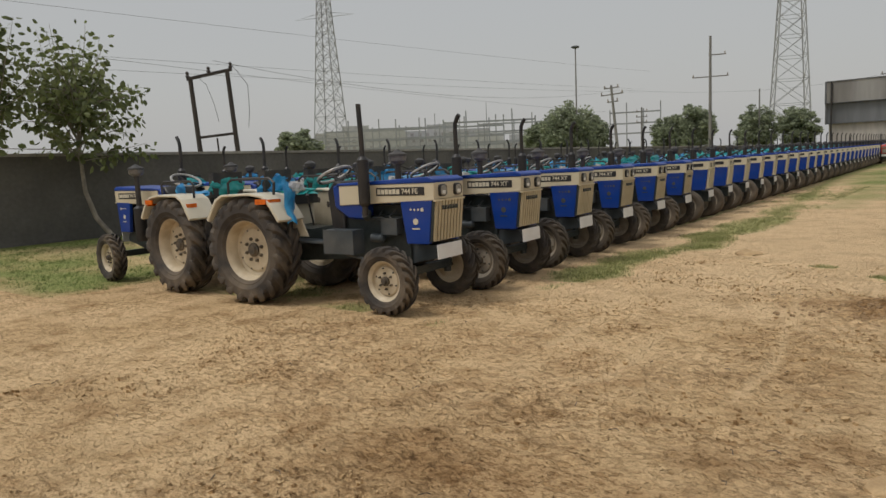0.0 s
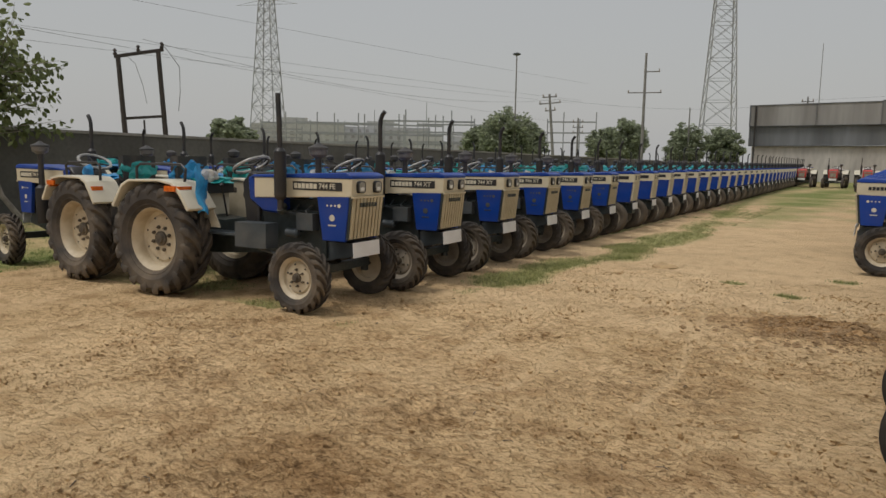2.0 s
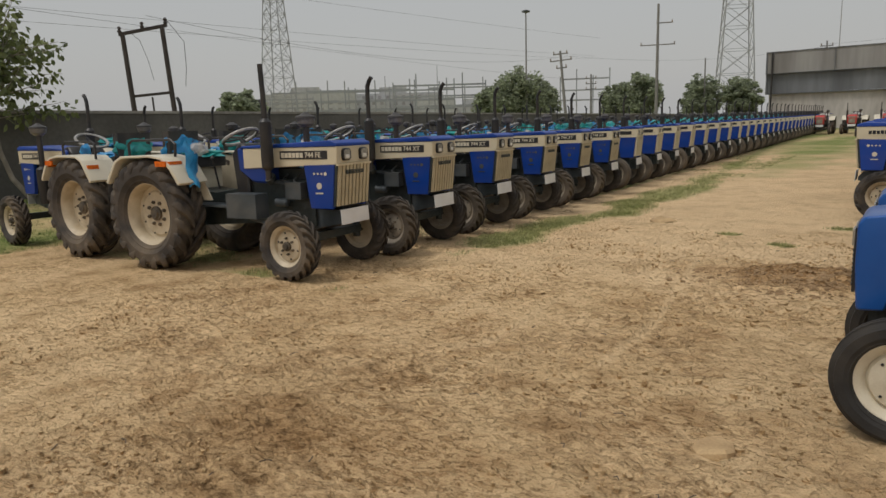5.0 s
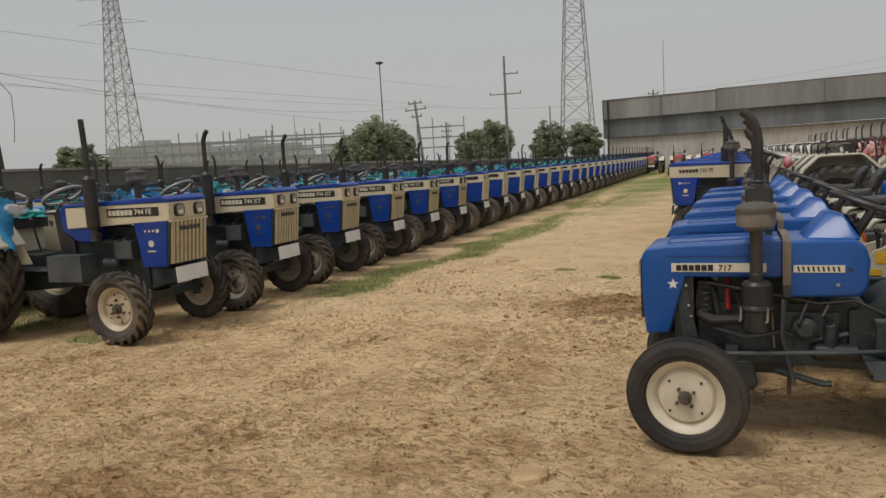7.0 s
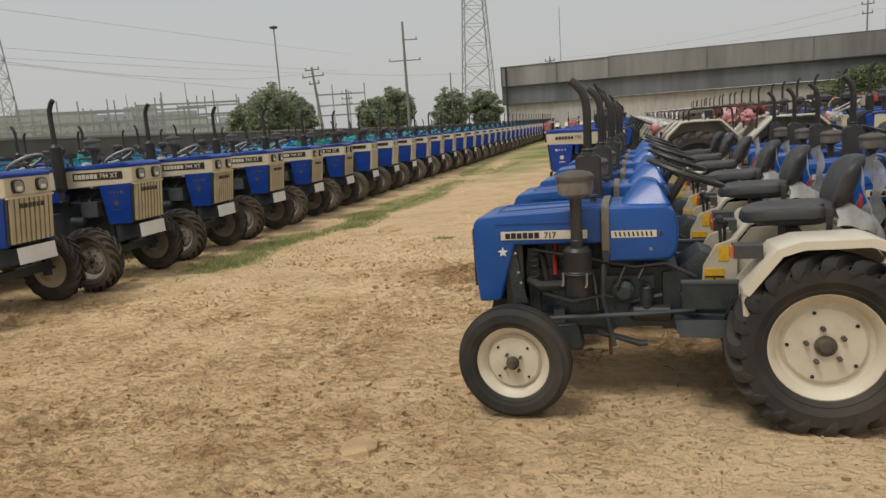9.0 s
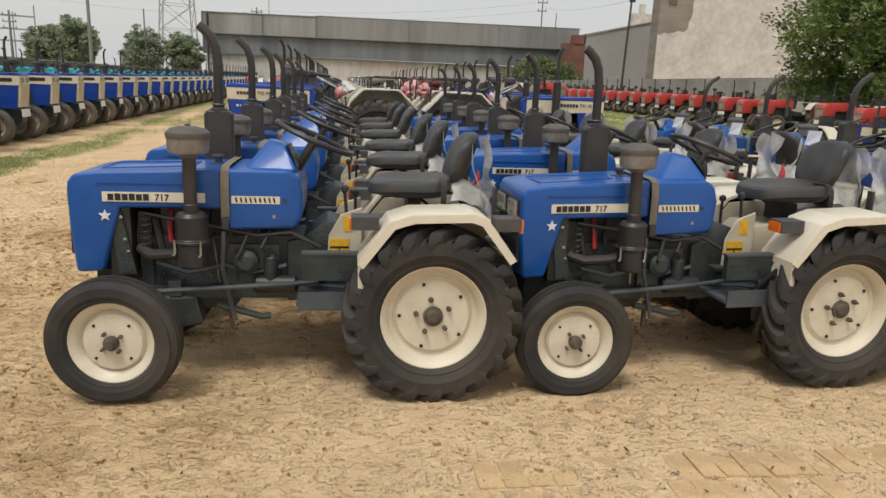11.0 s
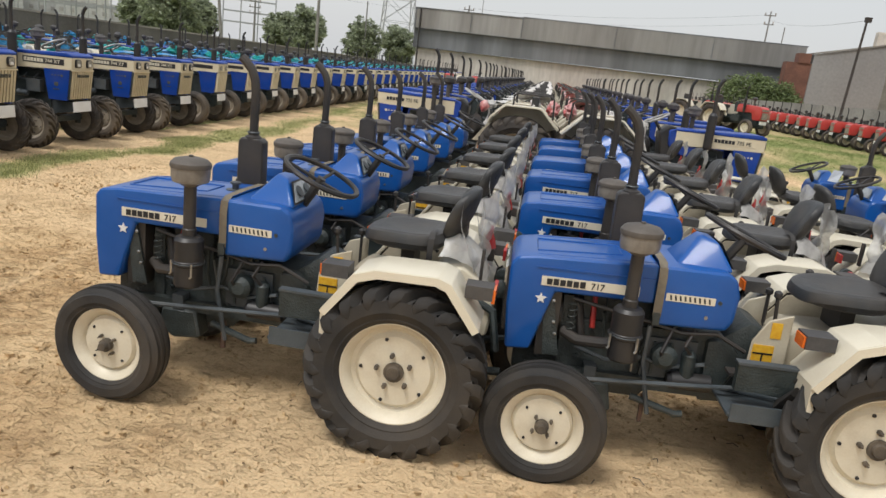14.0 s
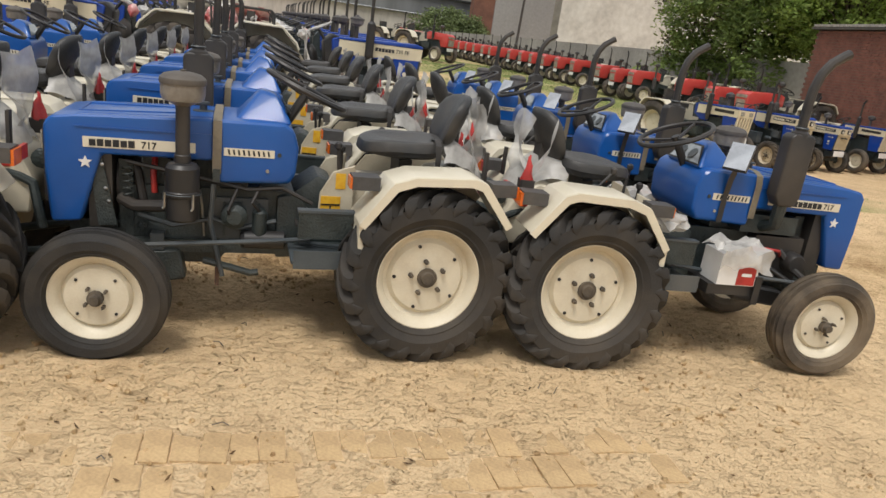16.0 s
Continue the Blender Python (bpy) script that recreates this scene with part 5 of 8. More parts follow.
def far_tractor(paint=ROW_BLUE, top=NAVY, band=CREAM, cover=None, group="", label="", clean=False, lamps=True):
    """The large tractor as it is seen from far off: fewer and plainer parts."""
    t = root("tractor", label, "tractor", group)
    w = 0.30
    red, tall = paint is RED, paint is NAVY
    fender_paint = CREAM_LIGHT
    if red:
        part("hood", soften(prism(bm_new(), [(1.10, 1.02), (1.10, 1.34), (1.25, 1.40), (2.30, 1.36), (2.42, 1.28), (2.44, 1.12), (2.40, 0.74), (2.02, 0.74), (1.92, 1.06)], -w, w), 0.035, 2, 0.4), paint, t, "red bonnet with a sloping nose")
        part("grille", merged(box(bm_new(), 2.40, 2.45, -0.20, 0.20, 0.80, 1.10), box(bm_new(), 2.42, 2.455, -0.24, 0.24, 1.16, 1.25)), RIM_BACK, t, "pale grey grille with lamps")
    else:
        part("hood", soften(prism(bm_new(), [(1.06, 1.375), (1.10, 1.405), (2.36, 1.452), (2.44, 1.42), (2.44, 1.385)], -w - 0.008, w + 0.008), 0.012, 1, 0.3), top, t, "blue bonnet top")
        part("side_band", prism(bm_new(), [(1.11, 1.15), (1.11, 1.378), (2.438, 1.388), (2.432, 1.205), (2.38, 1.195)], -w, w), band, t, "cream bonnet side band")
        part("name_plate", box(bm_new(), 1.68, 2.30, -w - 0.005, -w - 0.001, 1.262, 1.338), BLACK, t)
        for s in (1, -1):
            a, b = (w - 0.05, w) if s > 0 else (-w, -w + 0.05)
            part("side_panel", prism(bm_new(), [(1.98, 1.195), (2.395, 1.195), (2.345, 0.725), (2.05, 0.725)], a, b), paint, t)
        part("rear_shroud", prism(bm_new(), [(1.0, 1.375), (1.10, 1.40), (1.45, 1.15), (1.45, 0.985), (1.22, 1.0), (1.02, 1.13)], -w + 0.012, w - 0.012), paint, t)
        part("grille", merged(*[prism(bm_new(), [(2.40, 1.20), (2.445, 1.20), (2.395, 0.755), (2.35, 0.755)], y - 0.024, y + 0.024) for y in (-0.25, -0.15, -0.05, 0.05, 0.15, 0.25)]), band, t, "ribbed cream grille")
        for s in (1, -1) if lamps else ():
            part("headlamp", box(bm_new(), 2.43, 2.455, s * 0.155 - 0.06, s * 0.155 + 0.06, 1.25, 1.35), LENS, t)
    if lamps:
        part("white_plate", prism(bm_new(), [(2.405, 0.71), (2.415, 0.71), (2.425, 0.555), (2.415, 0.555)], -0.25, 0.25), WHITE, t)
    drive = merged(box(bm_new(), 1.12, 2.24, -0.20, 0.20, 0.52, 1.10), prism(bm_new(), [(1.14, 0.52), (1.14, 0.95), (0.55, 0.86), (-0.30, 0.95), (-0.34, 0.58), (0.30, 0.46)], -0.20, 0.20),
                   lathe(bm_new(), [(0.12, -0.52), (0.12, 0.52)], 8, "y", (0, 0, 0.645)), box(bm_new(), 1.97, 2.07, -0.58, 0.58, 0.36, 0.45), box(bm_new(), 0.35, 1.05, -0.45, 0.45, 0.72, 0.75), box(bm_new(), 1.85, 2.38, -0.16, 0.16, 0.45, 0.68), box(bm_new(), 1.06, 1.5, -0.56, -0.36, 0.62, 0.89), prism(bm_new(), [(1.12, 1.02), (1.12, 1.42), (1.0, 1.44), (0.88, 1.32), (0.92, 1.02)], -0.22, 0.22))
    part("driveline", drive, IRON, t)
    part("silencer", merged(lathe(bm_new(), [(0.035, 1.02), (0.062, 1.17), (0.066, 1.66), (0.034, 1.70)], 8, "z", (1.57, -0.40, 0)), tube(bm_new(), [(1.57, -0.40, 1.68), (1.565, -0.40, 2.0), (1.57, -0.40, 2.09), (1.60, -0.40, 2.16), (1.635, -0.40, 2.20)], 0.028, 6)), BLACK, t, "black upright exhaust")
    part("air_intake", merged(lathe(bm_new(), [(0.09, 0.66), (0.09, 1.12), (0.04, 1.16), (0.038, 1.62)], 8, "z", (1.45, 0.42, 0)), lathe(bm_new(), [(0.05, 1.60), (0.11, 1.65), (0.118, 1.72), (0.03, 1.77)], 10, "z", (1.45, 0.42, 0))), GREY_PLASTIC, t)
    for s in (1, -1):
        edge, sheet = fender_shape(tall)
        inner = [(0.945 * x, z - 0.028) for x, z in edge][::-1]
        y0, y1 = (0.42, 0.83) if s > 0 else (-0.83, -0.42)
        part("fender", merged(prism(bm_new(), edge + inner, y0, y1), prism(bm_new(), sheet, s * 0.45 - 0.008, s * 0.45 + 0.008)), fender_paint, t)
        if tall:
            part("grab_rail", tube(bm_new(), grab_rail(s * 0.60, True), 0.016, 5), BLACK, t)
    part("seat", merged(cushion(bm_new(), -0.18, 0.28, -0.24, 0.24, 1.16, 1.29, 0.05, 1), cushion(bm_new(), -0.28, -0.16, -0.23, 0.23, 1.26, 1.60, 0.05, 1), box(bm_new(), -0.25, 0.22, -0.22, 0.22, 0.90, 1.16)), PLASTIC, t)
    part("steering_wheel", merged(ring_tube(bm_new(), (0.80, 0, 1.50), (-0.5, 0, 1), 0.21, 0.016, 14, 5), tube(bm_new(), [(0.80, 0, 1.49), (0.96, 0, 1.26)], 0.026, 6), tube(bm_new(), [(0.80, -0.2, 1.50), (0.80, 0.2, 1.50)], 0.012, 5)), BLACK, t)
    if cover:
        other = TEAL if cover is CYAN else CYAN if cover is TEAL else WRAP_WHITE
        seed = 3.0 * (cover is TEAL) + 5.0 * (cover is CYAN)
        part("plastic_bag", bag(bm_new(), (-0.20, 0.0, 1.42), (0.16, 0.30, 0.14), 0.6, 2.6, seed, 3), cover, t, "crumpled coloured plastic bag over the backrest")
        part("plastic_bag", bag(bm_new(), (0.12, 0.06, 1.36), (0.34, 0.48, 0.05), 0.8, 2.6, seed + 2, 3), other, t)
        if tall:
            rows = [[(-0.50 + 0.62 * g, 0.60 * f, 1.655 - 0.16 * (1 - f * f) + 0.02 * math.sin(9 * g + 5 * f)) for g in [k / 8 for k in range(9)]] for f in [k / 5 - 1 for k in range(11)]]
            part("plastic_sheet", crumple(grid_sheet(bm_new(), rows), 0.07, 7, seed), cover, t, "torn plastic sheet strung between the grab rails")
    for s in (1, -1):
        add_wheel(t, "far_rear", 0, s * 0.64)
        add_wheel(t, "far_front" if clean else "far_front_grey", 2.02, s * 0.645, -3)
    return t


NUM_SMALL = letters("717", 0.044)
NUM_LARGE = {}
for _m in ("744 FE", "744 XT", "735 FE"):
    NUM_LARGE[_m] = letters(_m, 0.078)
    NUM_LARGE[_m].materials[0] = INK if _m[:3] == "735" else CREAM_LIGHT


def stand(template, spots, size=1.0):
    """Set the built thing on the first spot and copies of it on the others: (x, y, heading[, height[, nose down]])."""
    made = []
    for i, (x, y, h, *z) in enumerate(spots):
        m = pose(x, y, z[0] if z else 0.0, 0, 0, h) @ pose(0, 0, 0, 0, z[1] if len(z) > 1 else 0.0, 0) @ Matrix.Scale(size, 4)
        if i == 0:
            template.matrix_basis = m
            made.append(template)
        else:
            made.append(copy_thing(template, m))
    return made


# ---------------------------------------------------------------- ground
def rise(x, y):
    """The yard climbs gently towards the red tractors."""
    f = min(1.0, max(0.0, (x - 6.5) / 5.0))
    g = min(1.0, max(0.0, (y - 15.0) / 15.0))
    dip = max(0.0, 1 - math.hypot(x - 14.8, y - 15.0) / 6.5)
    bank = min(1.0, max(0.0, (x - 15.5) / 1.5)) * min(1.0, max(0.0, (y - 16.4) / 1.4)) * min(1.0, max(0.0, (26.0 - y) / 4.0))
    return 0.20 * bank * bank * (3 - 2 * bank) + 0.40 * f * f * (3 - 2 * f) * g * g * (3 - 2 * g) - 0.22 * dip * dip * (3 - 2 * dip) + 0.0075 * max(0.0, min(y, 100) - 14.0)


def green(x, y):
    """Where grass grows: 0 to 1."""
    n = noise.noise(Vector((0.35 * x, 0.35 * y, 3.0))) + 0.6 * noise.noise(Vector((1.1 * x, 1.1 * y, 8.0)))
    g = 0.0
    edge = -3.78 + 0.035 * (min(y, 17) - 8) - 0.09 * max(0.0, y - 17)
    if y > 5.0:
        g = max(g, 1.0 - abs(x - edge) / (0.62 + 0.012 * max(0, y - 8)) - 0.6 * (y < 7.8) - 0.25 * (17 < y < 23))
    if y > 22:
        g = max(g, 0.55 - abs(x + 4.0 + 0.02 * (y - 22)) / 3.0)
    if y > 19 and -7.5 < x < 1.5:
        g = max(g, min(0.85, 0.05 * (y - 19.0)) + 0.25 * math.sin(1.7 * x))
    if x < -9.5 and y > 3.2:
        g = max(g, 0.9 - 1.1 * max(0.0, 4.6 - y))
    if -9 < x < -4.9 and y > 5.2:
        g = max(g, 0.30)
    if 8.5 < x < 30 and y > 9:
        g = max(g, 1.0 - abs(x - 11.6) / 2.6, min(0.9, 0.16 * (y - 17.0), 0.4 * (x - 8.5)))
    for cx, cy, rx, ry in ((-0.50, 9.48, 0.24, 0.16), (-1.25, 10.15, 0.20, 0.12), (0.02, 11.2, 0.2, 0.14)):
        q = math.hypot((x - cx) / rx, (y - cy) / ry)
        if q < 1.0:
            return min(0.8, max(0.0, 1.3 * (1.0 - q) + 0.3 * n))
    if -8.0 < x < -2.0 and y < 19:
        return min(0.75, max(0.0, g + 1.5 * n - 0.32)) if g > 0.02 else 0.0
    return min(1.0, max(0.0, g + 0.75 * n - 0.1)) if g > 0.02 else 0.0


TRACKS = (((-1.75, 8.7), (-1.65, 8.28), (-1.42, 7.5), (-1.26, 6.88), (-1.22, 6.5)), ((-1.36, 9.0), (-1.23, 8.44), (-1.06, 7.4), (-0.92, 6.29), (-0.80, 5.39), (-0.80, 4.33)), ((-1.80, 5.6), (-1.75, 5.23), (-1.68, 4.29)), ((0.05, 9.6), (0.13, 8.96), (0.30, 7.9), (0.36, 7.5)), ((-2.9, 9.0), (-2.6, 7.0), (-2.5, 5.0)))


def near_track(x, y):
    """Depth of the tyre ruts at a place, 0 to 1, and the way along them."""
    best, along = 9.0, 0.0
    for line in TRACKS:
        run = 0.0
        for (ax, ay), (bx, by) in zip(line, line[1:]):
            dx, dy = bx - ax, by - ay
            n = math.hypot(dx, dy)
            f = min(1.0, max(0.0, ((x - ax) * dx + (y - ay) * dy) / (n * n)))
            d = math.hypot(x - ax - f * dx, y - ay - f * dy)
            if d < best:
                best, along = d, run + f * n
            run += n
    return max(0.0, 1 - best / 0.06), along


def mound(x, y):
    """Height of the low bank of dug soil across the aisle."""
    if not (-1.6 < x < 1.9 and 6.4 < y < 8.6):
        return 0.0
    crest = 7.42 - 0.10 * x + 0.10 * noise.noise(Vector((2.3 * x, 0.0, 6.0)))
    along = min(1.0, max(0.0, (x + 1.3) / 1.5)) * min(1.0, max(0.0, (1.9 - x) / 0.6))
    d = y - crest
    across = max(0.0, 1 - (d / (0.52 if d < 0 else 0.70)) ** 2)
    lumps = 0.75 + 0.55 * noise.noise(Vector((5.0 * x, 7.0 * y, 2.0)))
    return 0.15 * along * along * (3 - 2 * along) * across * lumps


def moist(x, y):
    """Brown, newly turned or damp soil: 0 to 1."""
    n = noise.noise(Vector((1.5 * x, 1.5 * y, 12.0))) + 0.6 * noise.noise(Vector((4.0 * x, 4.0 * y, 15.0)))
    g = min(1.0, 11.0 * mound(x, y)) * (1.0 if y < 7.45 else 0.6)
    for cx, cy, rx, ry, a in ((-1.55, 2.64, 1.15, 0.30, 0.50), (-0.42, 3.45, 0.42, 0.26, 0.40), (0.12, 3.75, 0.6, 0.22, 0.3), (-0.85, 7.55, 0.5, 0.3, 0.45), (-2.6, 4.6, 1.0, 0.35, 0.25)):
        q = math.hypot((x - cx) / rx, (y - cy) / ry)
        g = max(g, a * min(1.0, max(0.0, 1.9 * (1.25 - q) + 0.8 * n)))
    return g


def disturbed(x, y):
    """Churned, clodded soil: 0 to 1."""
    n = noise.noise(Vector((0.8 * x, 0.8 * y, 1.0))) + 0.7 * noise.noise(Vector((2.1 * x, 2.1 * y, 4.0)))
    g = 0.12
    for cx, cy, r, s in ((-0.2, 7.35, 1.0, 1.0), (-1.0, 7.7, 0.8, 0.7), (-2.0, 1.95, 1.2, 0.6), (0.45, 3.55, 0.6, 0.45), (1.25, 3.6, 0.55, 0.55), (-3.2, 3.6, 1.6, 0.4), (-1.0, 5.0, 1.3, 0.4), (3.4, 3.6, 0.7, 0.35), (4.6, 3.6, 0.8, 0.3), (0.2, 2.9, 0.7, 0.5)):
        g = max(g, s * (1.25 - math.hypot(x - cx, (y - cy) * 1.3) / r))
    return min(1.0, max(0.0, g + 0.75 * n))


def axis_steps(near, middle, far):
    """Steps along one side of the ground sheet: fine in the middle, coarse far out."""
    out = [-v for v in far[::-1]]
    a, b, c, d = middle
    x = a
    while x < d - 1e-6:
        out.append(round(x, 4))
        x += near if b <= x < c else 0.5
    return out + [d] + far


def ground_sheet():
    far = [26, 30, 36, 45, 60, 85, 120, 200, 400, 900, 2500]
    xs = [v for v in axis_steps(0.025, (-24, -5.5, 7.0, 24), far)]
    ys = [-2500, -600, -150, -60, -30, -16, -9, -5, -3, -2, -1] + [0.0255 * i for i in range(420)] + [10.75 + 0.25 * i for i in range(40)] + [21 + 0.7 * i for i in range(40)] + [50, 56, 64, 74, 86, 100, 130, 180, 280, 600, 2500]
    grid, tint, wear = [], [], []
    nx = len(xs)
    for y in ys:
        for x in xs:
            z = rise(x, y)
            churn, rut, wet = 0.0, 0.0, 0.0
            if -5.6 <= x <= 7.1 and 0 <= y <= 10.8:
                v = Vector((x, y, 0))
                churn = disturbed(x, y)
                turned = Vector((0.94 * x + 0.34 * y, 1.6 * (0.94 * y - 0.34 * x), 0))
                lump = noise.noise(v * 6.0) + 0.6 * noise.noise(v * 13.0)
                flake = min(0.30, max(0.0, 2.6 * (noise.noise(turned * 5.5 + Vector((0, 0, 7))) - 0.02)))
                chip = min(0.22, max(0.0, 2.2 * (noise.noise(turned * 12.0 + Vector((0, 0, 3))) - 0.12)))
                loose = 0.45 + 0.9 * noise.noise(v * 0.9 + Vector((0, 0, 5)))
                loose = min(1.0, max(0.30, loose) + churn) * (1.0 - 0.6 * min(1.0, max(0.0, (x - 0.2) / 2.0)) * (y < 5.2))
                z += 0.010 * noise.noise(v * 1.1) + churn * 0.034 * lump + loose * (0.042 * flake + 0.038 * chip)
                rut, along = near_track(x, y)
                if rut > 0:
                    z -= 0.012 * rut * (0.7 + 0.5 * math.sin(along * 52))
                wet = moist(x, y)
                z += mound(x, y)
            grid.append((x, y, z - 0.004))
            bare = min(1.0, max(0.0, (x + 0.4) / 2.6)) * min(1.0, max(0.0, (5.6 - y) / 1.4))
            open_way = min(1.0, max(0.0, (y - 5.8 + 0.9 * noise.noise(Vector((0.9 * x, 0.9 * y, 4.0)))) / 2.6)) * (1.0 - 0.8 * min(1.0, 9.0 * mound(x, y)))
            bare = max(bare, 0.85 * open_way)
            tint.append((green(x, y), churn * (1 - 0.6 * bare), bare, 1.0))
            wear.append((wet, min(1.0, 1.8 * rut), 0.0, 1.0))
    faces = [(r * nx + c, r * nx + c + 1, (r + 1) * nx + c + 1, (r + 1) * nx + c) for r in range(len(ys) - 1) for c in range(nx - 1)]
    me = bpy.data.meshes.new("ground")
    me.from_pydata(grid, [], faces)
    me.shade_smooth()
    layer = me.color_attributes.new("cover", "FLOAT_COLOR", "POINT")
    layer.data.foreach_set("color", np.array(tint, np.float32).ravel())
    layer = me.color_attributes.new("wear", "FLOAT_COLOR", "POINT")
    layer.data.foreach_set("color", np.array(wear, np.float32).ravel())
    return me


def soil_material():
    m = bpy.data.materials.new("sandy_soil")
    m.use_nodes = True
    n, l = m.node_tree.nodes, m.node_tree.links
    b = n["Principled BSDF"]
    b.inputs["Roughness"].default_value = 0.95
    b.inputs["Specular IOR Level"].default_value = 0.15
    at = n.new("ShaderNodeTexCoord")

    lie = n.new("ShaderNodeMapping")
    lie.inputs["Scale"].default_value = (1.0, 1.45, 1.0)
    lie.inputs["Rotation"].default_value = (0, 0, 0.35)
    l.new(at.outputs["Object"], lie.inputs["Vector"])

    def tex(scale, detail=5.0, rough=0.6, drawn=False):
        t = n.new("ShaderNodeTexNoise")
        t.inputs["Scale"].default_value, t.inputs["Detail"].default_value, t.inputs["Roughness"].default_value = scale, detail, rough
        l.new(lie.outputs[0] if drawn else at.outputs["Object"], t.inputs["Vector"])
        if drawn:
            t.inputs["Distortion"].default_value = 0.35
        return t.outputs[0]

    def ramp(src, stops):
        r = n.new("ShaderNodeValToRGB")
        while len(r.color_ramp.elements) < len(stops):
            r.color_ramp.elements.new(0.5)
        for e, (p, c) in zip(r.color_ramp.elements, stops):
            e.position, e.color = p, (*c, 1)
        l.new(src, r.inputs[0])
        return r.outputs[0]

    def mix(fac, a, c, blend="MIX"):
        x = n.new("ShaderNodeMix")
        x.data_type, x.blend_type = "RGBA", blend
        for i, v in ((0, fac), (6, a), (7, c)):
            if isinstance(v, (int, float)):
                x.inputs[i].default_value = v
            elif isinstance(v, tuple):
                x.inputs[i].default_value = (*v, 1)
            else:
                l.new(v, x.inputs[i])
        return x.outputs[2]

    patches = tex(0.55, 6)
    streaks = tex(2.2, 8, 0.68)
    clods = tex(8.0, 9, 0.76, True)
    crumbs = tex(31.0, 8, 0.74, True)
    grit = tex(90.0, 4, 0.7)
    base = ramp(patches, [(0.30, (0.58, 0.402, 0.217)), (0.43, (0.67, 0.478, 0.265)), (0.58, (0.77, 0.563, 0.326)), (0.74, (0.66, 0.473, 0.262))])
    base = mix(0.6, base, ramp(streaks, [(0.36, (0.62, 0.54, 0.46)), (0.50, (1, 1, 1)), (0.75, (1.06, 1.05, 1.03))]), "MULTIPLY")
    attr = n.new("ShaderNodeAttribute")
    attr.attribute_name = "cover"
    sep = n.new("ShaderNodeSeparateColor")
    l.new(attr.outputs["Color"], sep.inputs[0])
    # low noise, bumped as hollows, is also darkened: relief shade in the colour
    flaked = mix(0.7, base, ramp(clods, [(0.34, (0.78, 0.74, 0.70)), (0.45, (0.97, 0.96, 0.95)), (0.60, (1.04, 1.035, 1.03))]), "MULTIPLY")
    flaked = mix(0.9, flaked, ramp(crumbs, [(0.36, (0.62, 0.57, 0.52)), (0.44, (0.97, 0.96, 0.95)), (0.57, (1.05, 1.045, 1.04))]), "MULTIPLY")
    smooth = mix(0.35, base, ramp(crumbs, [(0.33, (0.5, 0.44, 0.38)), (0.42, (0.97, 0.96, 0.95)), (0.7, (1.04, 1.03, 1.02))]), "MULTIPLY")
    where = ramp(tex(1.3, 5, 0.6), [(0.42, (0, 0, 0)), (0.60, (1, 1, 1))])
    packed = n.new("ShaderNodeMath")
    packed.operation = "MULTIPLY_ADD"
    packed.inputs[1].default_value, packed.inputs[2].default_value = -0.35, 1.0
    l.new(sep.outputs[2], packed.inputs[0])
    part_of = n.new("ShaderNodeMath")
    part_of.operation = "MULTIPLY"
    l.new(where, part_of.inputs[0])
    l.new(packed.outputs[0], part_of.inputs[1])
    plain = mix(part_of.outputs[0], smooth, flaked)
    plain = mix(sep.outputs[2], plain, mix(0.55, plain, (0.84, 0.63, 0.39)))
    # churned soil: hollows between clods darker still, shade painted into the colour
    churned = mix(0.95, flaked, ramp(clods, [(0.38, (0.30, 0.25, 0.20)), (0.50, (0.70, 0.66, 0.62)), (0.64, (1.02, 1.0, 0.98))]), "MULTIPLY")
    c = mix(sep.outputs[1], plain, churned)
    c = mix(0.30, c, grit, "OVERLAY")
    loose = ramp(tex(0.8, 4, 0.6), [(0.40, (0.15, 0.15, 0.15)), (0.56, (1, 1, 1))])
    layers = tex(9.0, 3.5, 0.58, True)
    # thin dark lines along the ledge steps: their small shadows, put into colour
    broken = ramp(layers, [(0.396, (0, 0, 0)), (0.404, (1, 1, 1)), (0.412, (0, 0, 0)), (0.496, (0, 0, 0)), (0.504, (1, 1, 1)), (0.512, (0, 0, 0)), (0.592, (0, 0, 0)), (0.60, (1, 1, 1)), (0.608, (0, 0, 0))])
    turf = ramp(tex(14.0, 6, 0.7), [(0.3, (0.165, 0.205, 0.062)), (0.54, (0.28, 0.325, 0.11)), (0.76, (0.52, 0.42, 0.21))])
    c = mix(mix(1.0, mix(1.0, broken, loose, "MULTIPLY"), mix(sep.outputs[2], (1.0, 1.0, 1.0), (0.25, 0.25, 0.25)), "MULTIPLY"), c, mix(1.0, c, (0.72, 0.66, 0.60), "MULTIPLY"))
    worn = n.new("ShaderNodeAttribute")
    worn.attribute_name = "wear"
    parts = n.new("ShaderNodeSeparateColor")
    l.new(worn.outputs["Color"], parts.inputs[0])
    patchy = ramp(tex(1.05, 5, 0.66), [(0.43, (0.10, 0.10, 0.10)), (0.62, (0.9, 0.9, 0.9))])
    patchy = mix(parts.outputs[0], patchy, (1.0, 1.0, 1.0))
    patchy = mix(parts.outputs[1], patchy, (0.0, 0.0, 0.0))
    patchy = mix(sep.outputs[2], patchy, mix(1.0, patchy, (0.15, 0.15, 0.15), "MULTIPLY"))
    # dark pits in the crust, lowered by bump; their shade is in the colour
    shaded_pits = tex(11.0, 4.5, 0.62, True)
    small_shaded_pits = tex(25.0, 4.0, 0.62, True)
